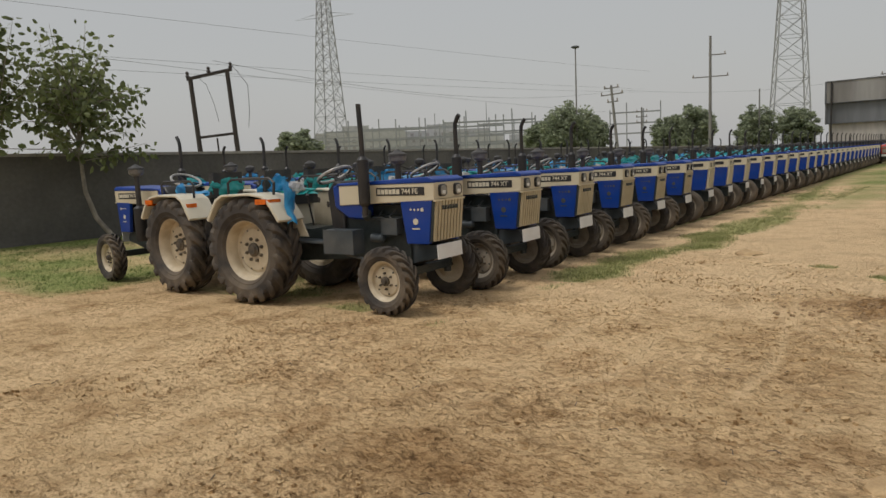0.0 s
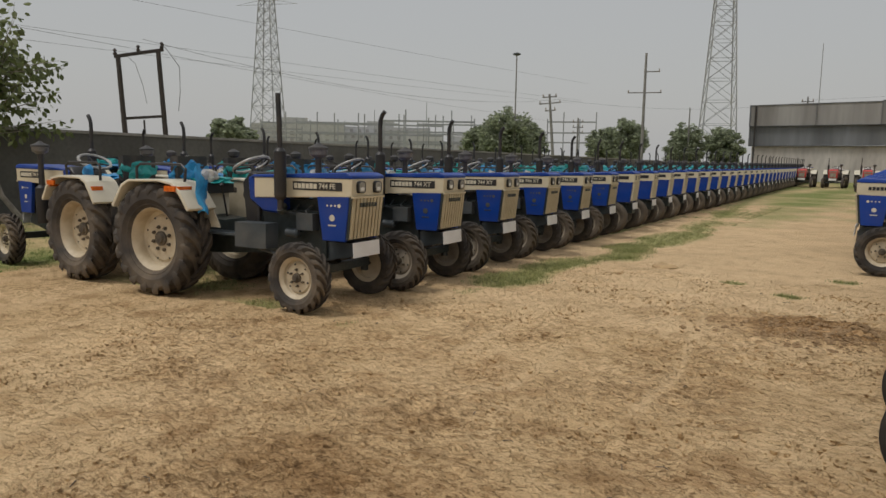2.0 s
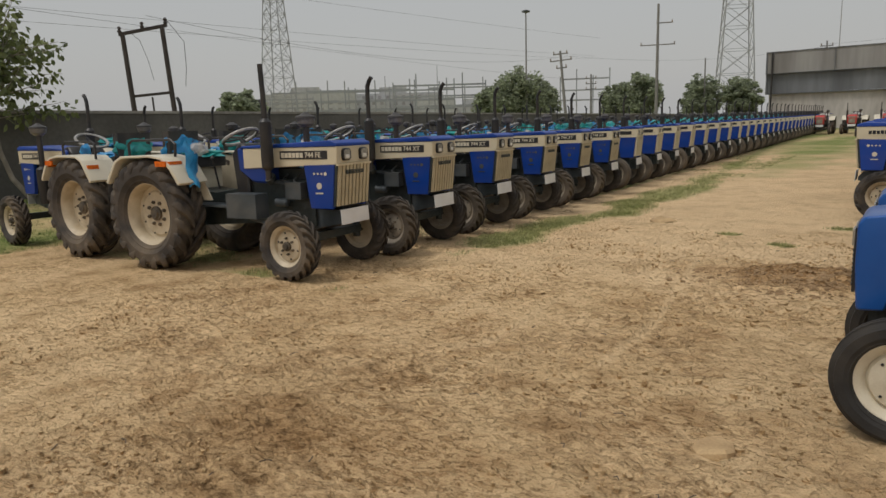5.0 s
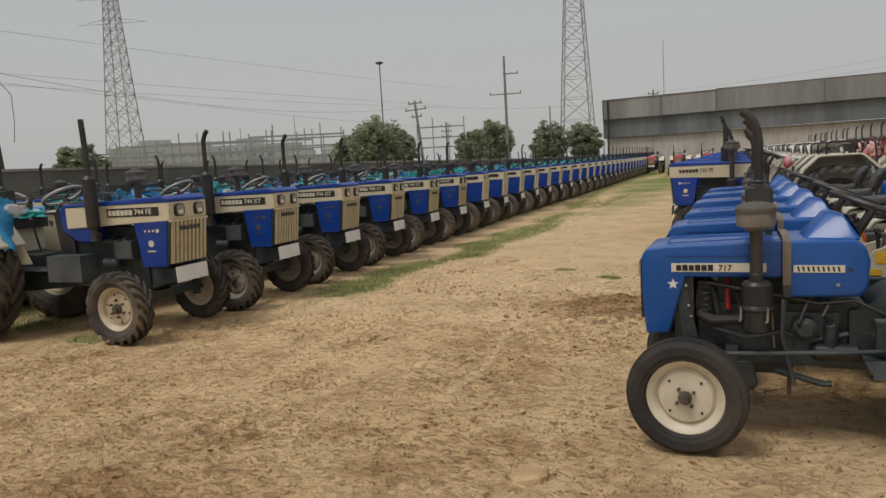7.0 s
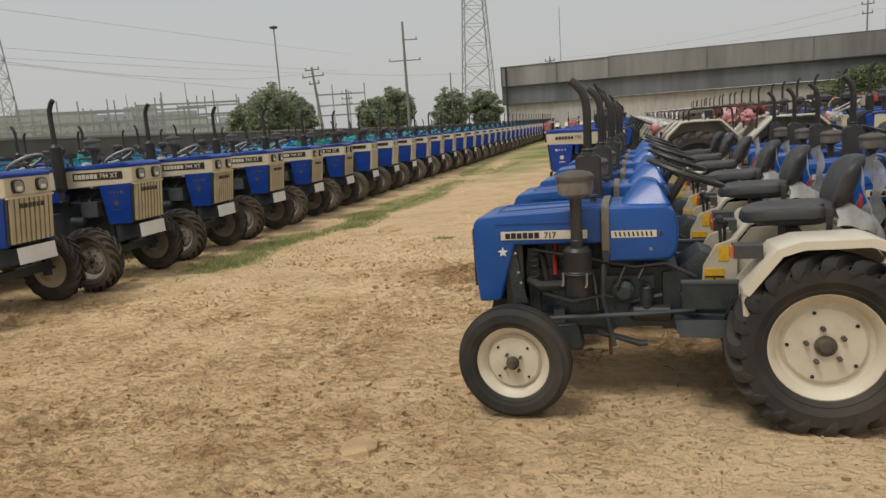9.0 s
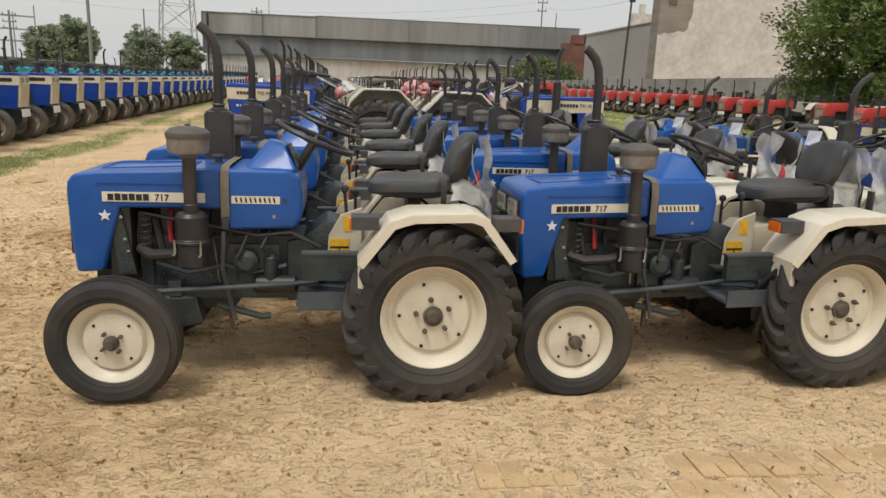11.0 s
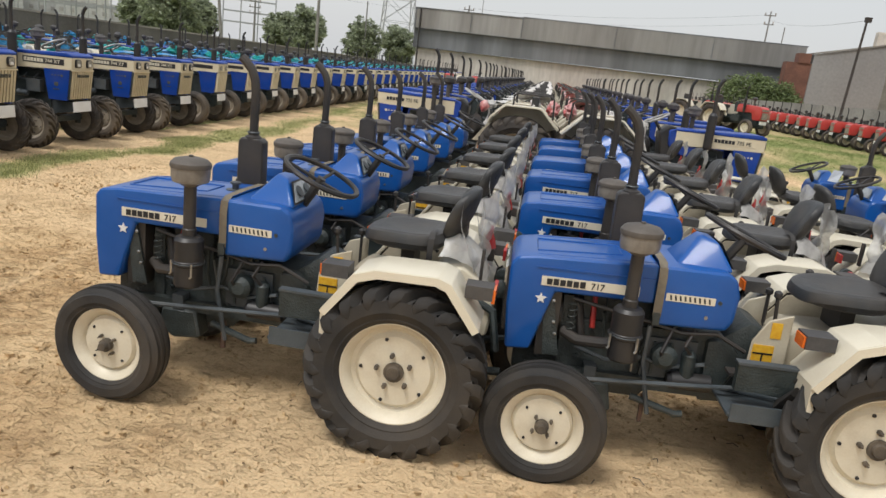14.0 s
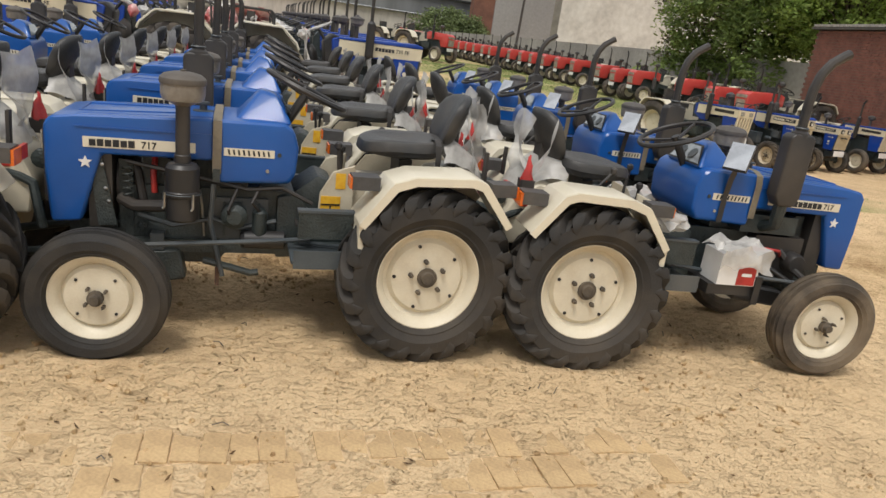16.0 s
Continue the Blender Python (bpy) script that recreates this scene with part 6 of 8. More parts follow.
    for src, lo, hi, tone in ((shaded_pits, 0.535, 0.565, (0.72, 0.67, 0.60)), (small_shaded_pits, 0.545, 0.58, (0.62, 0.56, 0.50))):
        c = mix(mix(1.0, ramp(src, [(lo, (0, 0, 0)), (hi, (1, 1, 1))]), patchy, "MULTIPLY"), c, mix(1.0, c, tone, "MULTIPLY"))
    c = mix(parts.outputs[0], c, mix(1.0, c, (0.70, 0.63, 0.56), "MULTIPLY"))
    c = mix(parts.outputs[1], c, mix(0.5, c, (0.76, 0.56, 0.33)))
    c = mix(sep.outputs[0], c, turf)
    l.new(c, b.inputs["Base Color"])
    ledge = ramp(layers, [(0.40, (0, 0, 0)), (0.41, (0.35, 0.35, 0.35)), (0.50, (0.45, 0.45, 0.45)), (0.51, (0.8, 0.8, 0.8)), (0.60, (0.85, 0.85, 0.85)), (0.61, (1, 1, 1))])
    shelf = n.new("ShaderNodeBump")
    shelf.inputs["Strength"].default_value, shelf.inputs["Distance"].default_value = 1.0, 0.030
    l.new(ledge, shelf.inputs["Height"])
    bump = n.new("ShaderNodeBump")
    bump.inputs["Strength"].default_value, bump.inputs["Distance"].default_value = 0.8, 0.024
    l.new(clods, bump.inputs["Height"])
    crust = n.new("ShaderNodeBump")
    crust.invert = True
    crust.inputs["Strength"].default_value, crust.inputs["Distance"].default_value = 1.0, 0.022
    l.new(ramp(shaded_pits, [(0.525, (0, 0, 0)), (0.57, (1, 1, 1))]), crust.inputs["Height"])
    l.new(shelf.outputs[0], crust.inputs["Normal"])
    l.new(crust.outputs[0], bump.inputs["Normal"])
    mid = n.new("ShaderNodeBump")
    mid.inputs["Strength"].default_value, mid.inputs["Distance"].default_value = 0.9, 0.011
    l.new(crumbs, mid.inputs["Height"])
    l.new(bump.outputs[0], mid.inputs["Normal"])
    fine = n.new("ShaderNodeBump")
    fine.inputs["Strength"].default_value, fine.inputs["Distance"].default_value = 0.7, 0.005
    l.new(grit, fine.inputs["Height"])
    l.new(mid.outputs[0], fine.inputs["Normal"])
    l.new(fine.outputs[0], b.inputs["Normal"])
    return m


SOIL = soil_material()
ground = new("ground", ground_sheet())
ground.data.materials.append(SOIL)
tagged(ground, "dry sandy yard soil with grass strips and clods", "ground", kind="structure")


def scatter_clods():
    """Crumbled lumps of soil on the churned places."""
    rng = random.Random(11)
    verts, faces = [], []
    made = 0
    while made < 2200:
        x, y = rng.uniform(-5.4, 6.8), rng.uniform(1.2, 10.5)
        if rng.random() > 0.10 + 0.9 * disturbed(x, y) ** 1.5 or green(x, y) > 0.3:
            continue
        s = 0.004 + 0.014 * rng.random() ** 3
        o = len(verts)
        for k in range(5):
            a = math.tau * k / 5 + rng.random()
            verts.append((x + s * 1.3 * math.cos(a), y + s * 1.3 * math.sin(a), -0.008))
        for k in range(4):
            a = math.tau * k / 4 + rng.random()
            verts.append((x + 0.8 * s * math.cos(a), y + 0.8 * s * math.sin(a), s * (0.35 + 0.4 * rng.random())))
        verts.append((x, y, 0.75 * s))
        for k in range(5):
            faces.append((o + k, o + (k + 1) % 5, o + 5 + min(3, k)))
        for k in range(4):
            faces.append((o + 5 + k, o + 5 + (k + 1) % 4, o + 9))
            faces.append((o + 5 + k, o + (k + 1) % 5, o + 5 + (k + 1) % 4))
        made += 1
    me = bpy.data.meshes.new("soil_clods")
    me.from_pydata(verts, [], faces)
    me.materials.append(SOIL)
    return tagged(new("soil_clods", me), "small crumbled lumps of dry soil", "soil", kind="stuff")


def scatter_crumbs():
    """Fine crumbs and bits of dry stalk and leaf lying on the packed soil beside the wheels."""
    rng = random.Random(23)
    for name, label, count, mat in (("soil_crumbs", "fine crumbs of dry pale soil", 3000, SOIL), ("dry_litter", "bits of dry brown stalk and leaf on soil", 300, LITTER)):
        verts, faces = [], []
        for i in range(count):
            x, y = rng.uniform(0.4, 6.9), rng.uniform(1.0, 6.0)
            if noise.noise(Vector((1.7 * x, 1.7 * y, 9.0))) < -0.12 or green(x, y) > 0.3:
                continue
            z, o, a = rise(x, y), len(verts), rng.uniform(0, math.tau)
            if mat is SOIL:
                s = 0.0035 + 0.011 * rng.random() ** 3
                for k in range(5):
                    q = s * rng.uniform(0.8, 1.4)
                    verts.append((x + q * math.cos(a + k * math.tau / 5), y + q * math.sin(a + k * math.tau / 5), z - 0.004))
                for k in range(3):
                    verts.append((x + 0.6 * s * math.cos(a + 0.4 + k * math.tau / 3), y + 0.6 * s * math.sin(a + 0.4 + k * math.tau / 3), z + 0.004 + s * rng.uniform(0.5, 0.9)))
                faces += [(o, o + 1, o + 5), (o + 1, o + 2, o + 6, o + 5), (o + 2, o + 3, o + 6), (o + 3, o + 4, o + 7, o + 6), (o + 4, o, o + 5, o + 7), (o + 5, o + 6, o + 7)]
            else:
                long, wide = rng.uniform(0.006, 0.020), rng.uniform(0.002, 0.007)
                u, v = Vector((math.cos(a), math.sin(a), 0)) * long, Vector((-math.sin(a), math.cos(a), 0)) * wide
                c, up = Vector((x, y, z + 0.010)), Vector((0, 0, rng.uniform(0.003, 0.012)))
                verts += [tuple(q) for q in (c - u, c - v, c + v, c + u + up, c + up + 0.3 * v)]
                faces += [(o, o + 1, o + 4), (o, o + 4, o + 2), (o + 1, o + 3, o + 4), (o + 4, o + 3, o + 2)]
        me = bpy.data.meshes.new(name)
        me.from_pydata(verts, [], faces)
        me.materials.append(mat)
        tagged(new(name, me), label, "soil" if mat is SOIL else "litter", kind="stuff")


def scatter_flakes():
    """Thin broken plates of dried crust lying loose on the yard."""
    rng = random.Random(31)
    verts, faces, made = [], [], 0
    while made < 6500:
        x, y = rng.uniform(-5.4, 6.8), 0.9 + 9.4 * rng.random() ** 1.35
        thick = noise.noise(Vector((0.9 * x, 0.9 * y, 5.0))) + 0.5 * noise.noise(Vector((2.3 * x, 2.3 * y, 2.0)))
        packed = x > 0.6 and y < 4.8 and rng.random() < 0.75
        if packed or rng.random() > 0.14 + 1.9 * thick or green(x, y) > 0.3:
            continue
        made += 1
        s = 0.005 + 0.014 * rng.random() ** 2.6
        a, o, z = rng.gauss(-0.35, 0.5), len(verts), rise(x, y) + mound(x, y) + 0.002
        lean, toward, h = rng.uniform(0.1, 0.5), rng.uniform(0, math.tau), 0.45 * s + 0.004
        for up in (0, 1):
            for k in range(6):
                q = math.tau * k / 6
                r = s * (0.55 + 0.50 * up) * (0.75 + 0.5 * noise.noise(Vector((7 * x + k, 7 * y, 0.3))) + 0.1)
                u, v = 1.5 * r * math.cos(q), 0.8 * r * math.sin(q)
                px, py = u * math.cos(a) - v * math.sin(a), u * math.sin(a) + v * math.cos(a)
                verts.append((x + px, y + py, z + (h + lean * (px * math.cos(toward) + py * math.sin(toward)) if up else -0.010)))
        faces.append(tuple(o + 6 + k for k in range(6)))
        faces.extend((o + k, o + (k + 1) % 6, o + 6 + (k + 1) % 6, o + 6 + k) for k in range(6))
    me = bpy.data.meshes.new("soil_flakes")
    me.from_pydata(verts, [], faces)
    me.materials.append(SOIL)
    return tagged(new("soil_flakes", me), "thin broken plates of dried sandy crust", "soil", kind="stuff")


scatter_flakes()
LITTER = material("dry_stalks", (0.20, 0.125, 0.065), 0.9, second=(0.09, 0.055, 0.03), scale=9.0, fine=60, spec=0.2)
scatter_crumbs()
CLOD = material("dry_clod_soil", (0.52, 0.37, 0.205), 0.95, second=(0.40, 0.275, 0.15), scale=5.0, fine=60, bump=0.4, spec=0.15)
scatter_clods()


def churned_heap():
    """Dark broken clods where the soil has been dug over."""
    rng = random.Random(17)
    verts, faces = [], []
    made = 0
    while made < 900:
        x, y = rng.gauss(HEAP[0], 0.5), rng.gauss(HEAP[1], 0.22)
        s = 0.006 + 0.022 * rng.random() ** 2.5
        o, z = len(verts), rise(x, y) + mound(x, y)
        for ring, (r, h) in enumerate(((1.15, -0.4), (1.0, 0.15), (0.55, 0.55))):
            for k in range(6):
                a = math.tau * k / 6 + 0.5 * ring
                q = r * s * (0.75 + 0.5 * rng.random())
                verts.append((x + 1.25 * q * math.cos(a), y + q * math.sin(a), z + 0.004 + s * h * (0.8 + 0.4 * rng.random())))
        verts.append((x, y, z + 0.004 + 0.65 * s))
        for ring in range(2):
            for k in range(6):
                b = o + 6 * ring
                faces.append((b + k, b + (k + 1) % 6, b + 6 + (k + 1) % 6, b + 6 + k))
        for k in range(6):
            faces.append((o + 12 + k, o + 12 + (k + 1) % 6, o + 18))
        made += 1
    me = bpy.data.meshes.new("dug_clods")
    me.from_pydata(verts, [], faces)
    me.materials.append(material("moist_dug_soil", (0.40, 0.275, 0.155), 0.95, second=(0.27, 0.18, 0.10), scale=6.0, fine=50, bump=0.5, spec=0.15))
    return tagged(new("dug_clods", me), "heap of dark broken clods dug over in the aisle", "soil", kind="stuff")


HEAP = (0.1, 7.22)
churned_heap()


def scatter_twigs():
    rng = random.Random(12)
    bm = bm_new()
    made = 0
    while made < 160:
        x, y = rng.uniform(-5.4, 6.8), rng.uniform(1.2, 10.5)
        if rng.random() > 0.15 + disturbed(x, y):
            continue
        a, s = rng.random() * math.tau, 0.012 + 0.03 * rng.random()
        p = Vector((x, y, 0.008))
        d = Vector((math.cos(a), math.sin(a), 0))
        tube(bm, [p - d * s, p + Vector((0.01 * rng.random(), 0.01, 0.008)), p + d * s], 0.0028, 3, False)
        made += 1
    ob = thing("twigs", bm, BARK, "dry twigs and straw scattered on the soil", "twig", kind="stuff")
    return ob


scatter_twigs()


def grow_grass(areas, mat, label):
    """Short tufts on the green strips near the aisle."""
    rng = random.Random(13)
    verts, faces = [], []

    def tuft(x, y, z, h):
        for _ in range(7):
            a = rng.random() * math.tau
            px, py = x + rng.gauss(0, 0.035), y + rng.gauss(0, 0.035)
            lx, ly = h * 0.7 * math.cos(a) * rng.random(), h * 0.7 * math.sin(a) * rng.random()
            w = 0.004
            o = len(verts)
            verts.extend(((px - w * math.sin(a), py + w * math.cos(a), z - 0.005), (px + w * math.sin(a), py - w * math.cos(a), z - 0.005), (px + lx, py + ly, z + h * (0.6 + 0.5 * rng.random()))))
            faces.append((o, o + 1, o + 2))

    for x0, x1, y0, y1, count in areas:
        tries = 0
        while count > 0 and tries < 60000:
            tries += 1
            x, y = rng.uniform(x0, x1), rng.uniform(y0, y1)
            if rng.random() < green(x, y) ** 1.3:
                tuft(x, y, rise(x, y), 0.02 + 0.035 * rng.random())
                count -= 1
    me = bpy.data.meshes.new("grass")
    me.from_pydata(verts, [], faces)
    me.materials.append(mat)
    return tagged(new("grass", me), label, "grass", kind="stuff")


grow_grass(((-0.75, -0.25, 9.3, 9.65, 60), (-1.45, -1.05, 10.0, 10.3, 30), (-0.2, 0.25, 11.05, 11.35, 25), (-7.5, -2.5, 5.0, 14.0, 3600), (-8.0, -3.0, 14.0, 30.0, 3500)), GRASS, "short patchy olive grass beside the tractor row")
grow_grass(((-18.5, -8.5, 3.2, 12.0, 3000), (9.0, 18.0, 9.0, 40.0, 5500)), GRASS_LUSH, "short green grass beside the wall and the red tractors")


# ---------------------------------------------------------------- the rows of tractors
TURN = 5.4


def row_spot(k):
    """Rear axle of tractor k of the long row beside the aisle."""
    kk = min(k, 13)
    px = -4.90 - 0.127 * kk + 0.0048 * kk * kk - 0.045 * max(0, k - 13)
    py = 5.32 + 1.80 * k
    c, s = math.cos(radians(TURN)), math.sin(radians(TURN))
    return px - 1.57 * c - 0.40 * s, py - 1.57 * s + 0.40 * c


rnd = random.Random(4)
spots = [row_spot(k) + (TURN, rise(*row_spot(k))) for k in range(40)]
first = (-6.655, 5.675, TURN)
ROW = "blue tractors in a long row"
BACK = "blue tractors back to back behind the row"
fe = large_tractor("744 FE", cover=CYAN, bent=False, clean=True, group=ROW, label="blue tractor with cream band, straight exhaust and ivory wheels")
stand(fe, [first])
xt = large_tractor("744 XT", cover=CYAN, group=ROW, label="blue tractor with cream band and dusty tyres, parked in line")
stand(xt, spots[1:6])
xt_far = far_tractor(cover=TEAL, group=ROW, label="blue tractor with cream band, parked in line")
stand(xt_far, spots[6:40])
g0 = (-8.259, 5.721, 179.0)
gs = [(g0[0] + (spots[k][0] - spots[0][0]), g0[1] + (spots[k][1] - spots[0][1]), 179.0 + 2.5 * math.sin(2.3 * k), rise(-9, spots[k][1])) for k in range(34)]
gfe = large_tractor("744 FE", cover=TEAL, bent=True, clean=True, group=BACK, label="blue tractor with ivory wheels, facing the boundary wall")
stand(gfe, gs[:2])
g_far = far_tractor(lamps=False, cover=CYAN, clean=True, group=BACK, label="blue tractor with sheeted seat, facing the boundary wall")
stand(g_far, gs[2::2])
g_far2 = far_tractor(lamps=False, cover=TEAL, clean=True, group=BACK, label="blue tractor with teal plastic sheet on its seat")
stand(g_far2, gs[3::2])
hs = [(-14.8 - 0.02 * k, 9.6 + 1.8 * k, 3.8, rise(-15, 9.6 + 1.8 * k)) for k in range(15)]
h_far = far_tractor(lamps=False, cover=TEAL, group="blue tractors near the boundary wall", label="blue tractor with teal plastic sheet, near the boundary wall")
stand(h_far, hs[0::2])
h_far2 = far_tractor(lamps=False, cover=CYAN, group="blue tractors near the boundary wall", label="blue tractor with blue plastic sheet, near the boundary wall")
stand(h_far2, hs[1::2])

small = small_tractor()
a_spots = [(2.31, 4.42, 180.0), (2.34, 5.68, 180.5), (2.37, 6.85, 179.4), (2.36, 8.25, 180.8), (2.38, 9.65, 180.0), (2.40, 11.0, 179.6)]
b_spots = [(4.53, 4.46, 181.6, 0.008, 1.3), (4.50, 5.84, 180.4), (4.49, 7.2, 179.6), (4.51, 8.55, 180.3), (4.56, 9.95, 180.0), (4.55, 11.2, 180.6)]
stand(small, a_spots[:3] + b_spots[:3])
small_back = small_tractor(detail=0)
stand(small_back, a_spots[3:] + b_spots[3:])
small_b = small_tractor(battery=True)
c_spots = [(5.42, 4.40, -4.0), (5.50, 5.75, -2.5), (5.46, 7.1, -3.2), (5.5, 8.5, -2.0), (5.5, 9.9, -3.0)]
stand(small_b, c_spots[:2])
small_c = small_tractor(detail=0, battery=True)
stand(small_c, c_spots[2:])

mid = large_tractor("735 FE", paint=NAVY, cover=WRAP_WHITE, group="blue tractors in the double row", label="deep-blue tractor with cream band, parked back to back", clean=True)
a2 = [(2.44 - 0.003 * k + (0.10 * rnd.random() - 0.05 if k else 0), 12.95 + 1.85 * k, 180.0 + (4 * rnd.random() - 2 if k else 0), rise(2.4, 12.95 + 1.85 * k)) for k in range(23)]
c2 = [(3.76 + 0.003 * k + (0.10 * rnd.random() - 0.05 if k else 0), 12.35 + 1.85 * k, (4 * rnd.random() - 2 if k else 0), rise(3.8, 12.35 + 1.85 * k)) for k in range(23)]
stand(mid, a2[:1] + c2[:1])
mid_far = far_tractor(paint=NAVY, cover=WRAP_WHITE, group="blue tractors in the double row", label="deep-blue tractor with cream band, parked back to back", clean=True)
stand(mid_far, a2[1:] + c2[4::5])
mid_far2 = far_tractor(lamps=False, paint=NAVY, cover=RED_SHEET, group="blue tractors in the double row", label="deep-blue tractor with a red plastic sheet on its seat", clean=True)
stand(mid_far2, [q for k, q in enumerate(c2[1:], 1) if k % 5 != 4])

e_spots = [(x, y, -77.0, rise(x + 0.3, y - 1.2)) for x, y in ((15.0, 15.95), (16.42, 15.98), (13.62, 16.25), (17.85, 16.1))]
e_row = large_tractor("744 XT", group="blue tractors beside the brick building", label="blue tractor with cream band beside the brick building", clean=True)
stand(e_row, e_spots[:2], 0.88)
e_far = far_tractor(group="blue tractors beside the brick building", label="blue tractor with cream band beside the brick building", clean=True)
stand(e_far, e_spots[2:], 0.88)

red = far_tractor(paint=RED, cover=None, group="red tractors in a row", label="red tractor with grey grille and ivory wheels, parked on grass", clean=True)
r_ys = [17.8, 19.5, 21.2, 24.2, 25.6, 27.0, 29.2] + [30.8 + 1.55 * k for k in range(27)]
r_spots = [(18.75 - 0.02 * (y - 20), y, 179.0 + 7 * rnd.random(), rise(17.5, y)) for y in r_ys]
stand(red, r_spots, 0.9)
red_turned = far_tractor(paint=RED, cover=None, group="red tractors parked across the grass", label="red tractor with large ivory wheels, parked across the grass", clean=True)
stand(red_turned, [(11.2, 36.8, -52.0, rise(11.7, 36.0)), (10.2, 39.4, -50.0, rise(10.8, 38.6))])


END = "tractors parked across the far end of the aisle"
across = far_tractor(paint=TEAL, top=TEAL, band=TEAL, group=END, label="dark teal tractor parked across the far end of the aisle", clean=True)
stand(across, [(-9.0, 57.5, 12.0, rise(-8, 57))])
red_end = far_tractor(paint=RED, cover=WRAP_WHITE, group=END, label="red tractor with white sheet, facing along the aisle", clean=True)
stand(red_end, [(-5.3, 60.5, -90.0, rise(-5, 58)), (-3.2, 60.8, -92.0, rise(-3, 58)), (-1.2, 60.6, -88.0, rise(-1, 58))])


# ---------------------------------------------------------------- walls and buildings
def wall_block(name, x0, x1, y0, y1, z0, z1, mat, label, category="wall", bev=0.02):
    return thing(name, soften(box(bm_new(), x0, x1, y0, y1, z0, z1), bev, 1), mat, label, category, kind="structure")


WALL = material("soot_stained_plaster", (0.150, 0.143, 0.132), 0.9, second=(0.098, 0.093, 0.086), scale=0.5, fine=9.0, bump=0.4)
wall_block("wall_west", -19.2, -18.9, -40, 110, -0.3, 2.25, WALL, "dark weathered boundary wall of plastered brick")
wall_block("wall_west_coping", -19.24, -18.86, -40, 110, 2.25, 2.33, CONCRETE, "pale coping on the boundary wall")

SHEET = material("grey_corrugated_sheet", (0.265, 0.262, 0.255), 0.6, second=(0.205, 0.202, 0.196), scale=0.30, fine=2.5, grain=0.25)
SHEET_LEFT = material("pale_weathered_sheet", (0.31, 0.305, 0.295), 0.65, second=(0.20, 0.192, 0.183), scale=0.35, fine=2.2, grain=0.25)
SHEET_DARK = material("dark_grey_sheet", (0.185, 0.197, 0.212), 0.6, second=(0.115, 0.122, 0.132), scale=0.30, fine=2.0, grain=0.25)
LIME = material("faded_limewash", (0.50, 0.475, 0.445), 0.9, second=(0.38, 0.355, 0.33), scale=0.25, fine=3.0, grain=0.3)


def streaked(m, upright=0.12):
    """Draw the large stains of a material out into vertical runs."""
    n, l = m.node_tree.nodes, m.node_tree.links
    for t in [q for q in n if q.type == "TEX_NOISE"]:
        lie = n.new("ShaderNodeMapping")
        lie.inputs["Scale"].default_value = (1.0, 1.0, upright)
        l.new(t.inputs["Vector"].links[0].from_socket, lie.inputs["Vector"])
        l.new(lie.outputs[0], t.inputs["Vector"])


streaked(SHEET)
streaked(SHEET_LEFT)
streaked(SHEET_DARK)
streaked(LIME, 0.3)


def warehouse():
    t = root("warehouse", "long grey warehouse with two bands of sheet cladding over limewashed walls", "building")
    y = 80.0
    part("wall", box(bm_new(), -12.4, 28.1, y, y + 30, -0.5, 4.1), LIME, t, "faded limewashed base wall")
    slope = 0.0045
    for x0, x1, z0, z1, mat, out in ((-12.56, -0.95, 4.1, 6.12, SHEET_DARK, 0.25), (-0.95, 28.2, 4.1, 6.12, SHEET_DARK, 0.25), (-12.56, -0.95, 6.12, 8.20, SHEET_LEFT, 0.55), (-0.95, 28.2, 6.12, 8.28, SHEET, 0.60)):
        n = int((x1 - x0) / 0.11)
        lo, hi = [], []
        for i in range(n + 1):
            x = x0 + (x1 - x0) * i / n
            dy = y - out - (0.022 if i % 2 else 0.0)
            lo.append((x, dy, z0 + 0.4 * slope * (x + 12)))
            hi.append((x, dy - 0.05, z1 + slope * (x + 12)))
        part("cladding", grid_sheet(bm_new(), [lo, hi]), mat, t, "vertical ribbed grey cladding with run-down stains")
    for z0, z1, out in ((4.1, 6.12, 0.25), (6.12, 8.2, 0.55)):
        part("cladding_end", box(bm_new(), -12.71, -12.56, y - out - 0.1, y + 30, z0, z1), SHEET_DARK, t)
        part("drip_rail", box(bm_new(), -12.71, 28.25, y - out - 0.10, y - out + 0.3, z0 - 0.05, z0), IRON_LIGHT, t)
    part("roof", prism(bm_new(), [(-12.71, 8.18), (-0.95, 8.25), (-0.95, 8.30), (28.3, 8.44), (28.3, 8.54), (-0.95, 8.41), (-0.95, 8.33), (-12.71, 8.26)], y - 0.68, y + 30), SHEET_DARK, t, "low grey roof")
    part("downpipe", tube(bm_new(), [(-12.1, y - 0.7, 8.1), (-12.1, y - 0.7, 0.2)], 0.09, 8), BLACK, t)
    for x in (-6.5, -0.95, 9.0, 19.0):
        part("sheet_joint", box(bm_new(), x - 0.03, x + 0.03, y - 0.70, y - 0.66, 6.12, 8.2 + slope * (x + 12)), SHEET_DARK, t)
    return t


warehouse()

PLASTER = material("patchy_white_plaster", (0.56, 0.545, 0.51), 0.9, second=(0.45, 0.43, 0.40), scale=0.5, fine=2.2, bump=0.3, grain=0.3)
BARE = material("bare_cement_render", (0.27, 0.24, 0.205), 0.92, second=(0.20, 0.178, 0.152), scale=0.35, fine=5.0, bump=0.3, grain=0.3)
GREYWALL = material("plain_grey_render", (0.33, 0.325, 0.325), 0.9, second=(0.28, 0.275, 0.275), scale=0.2, fine=4.0, grain=0.2)


streaked(BARE, 4.0)


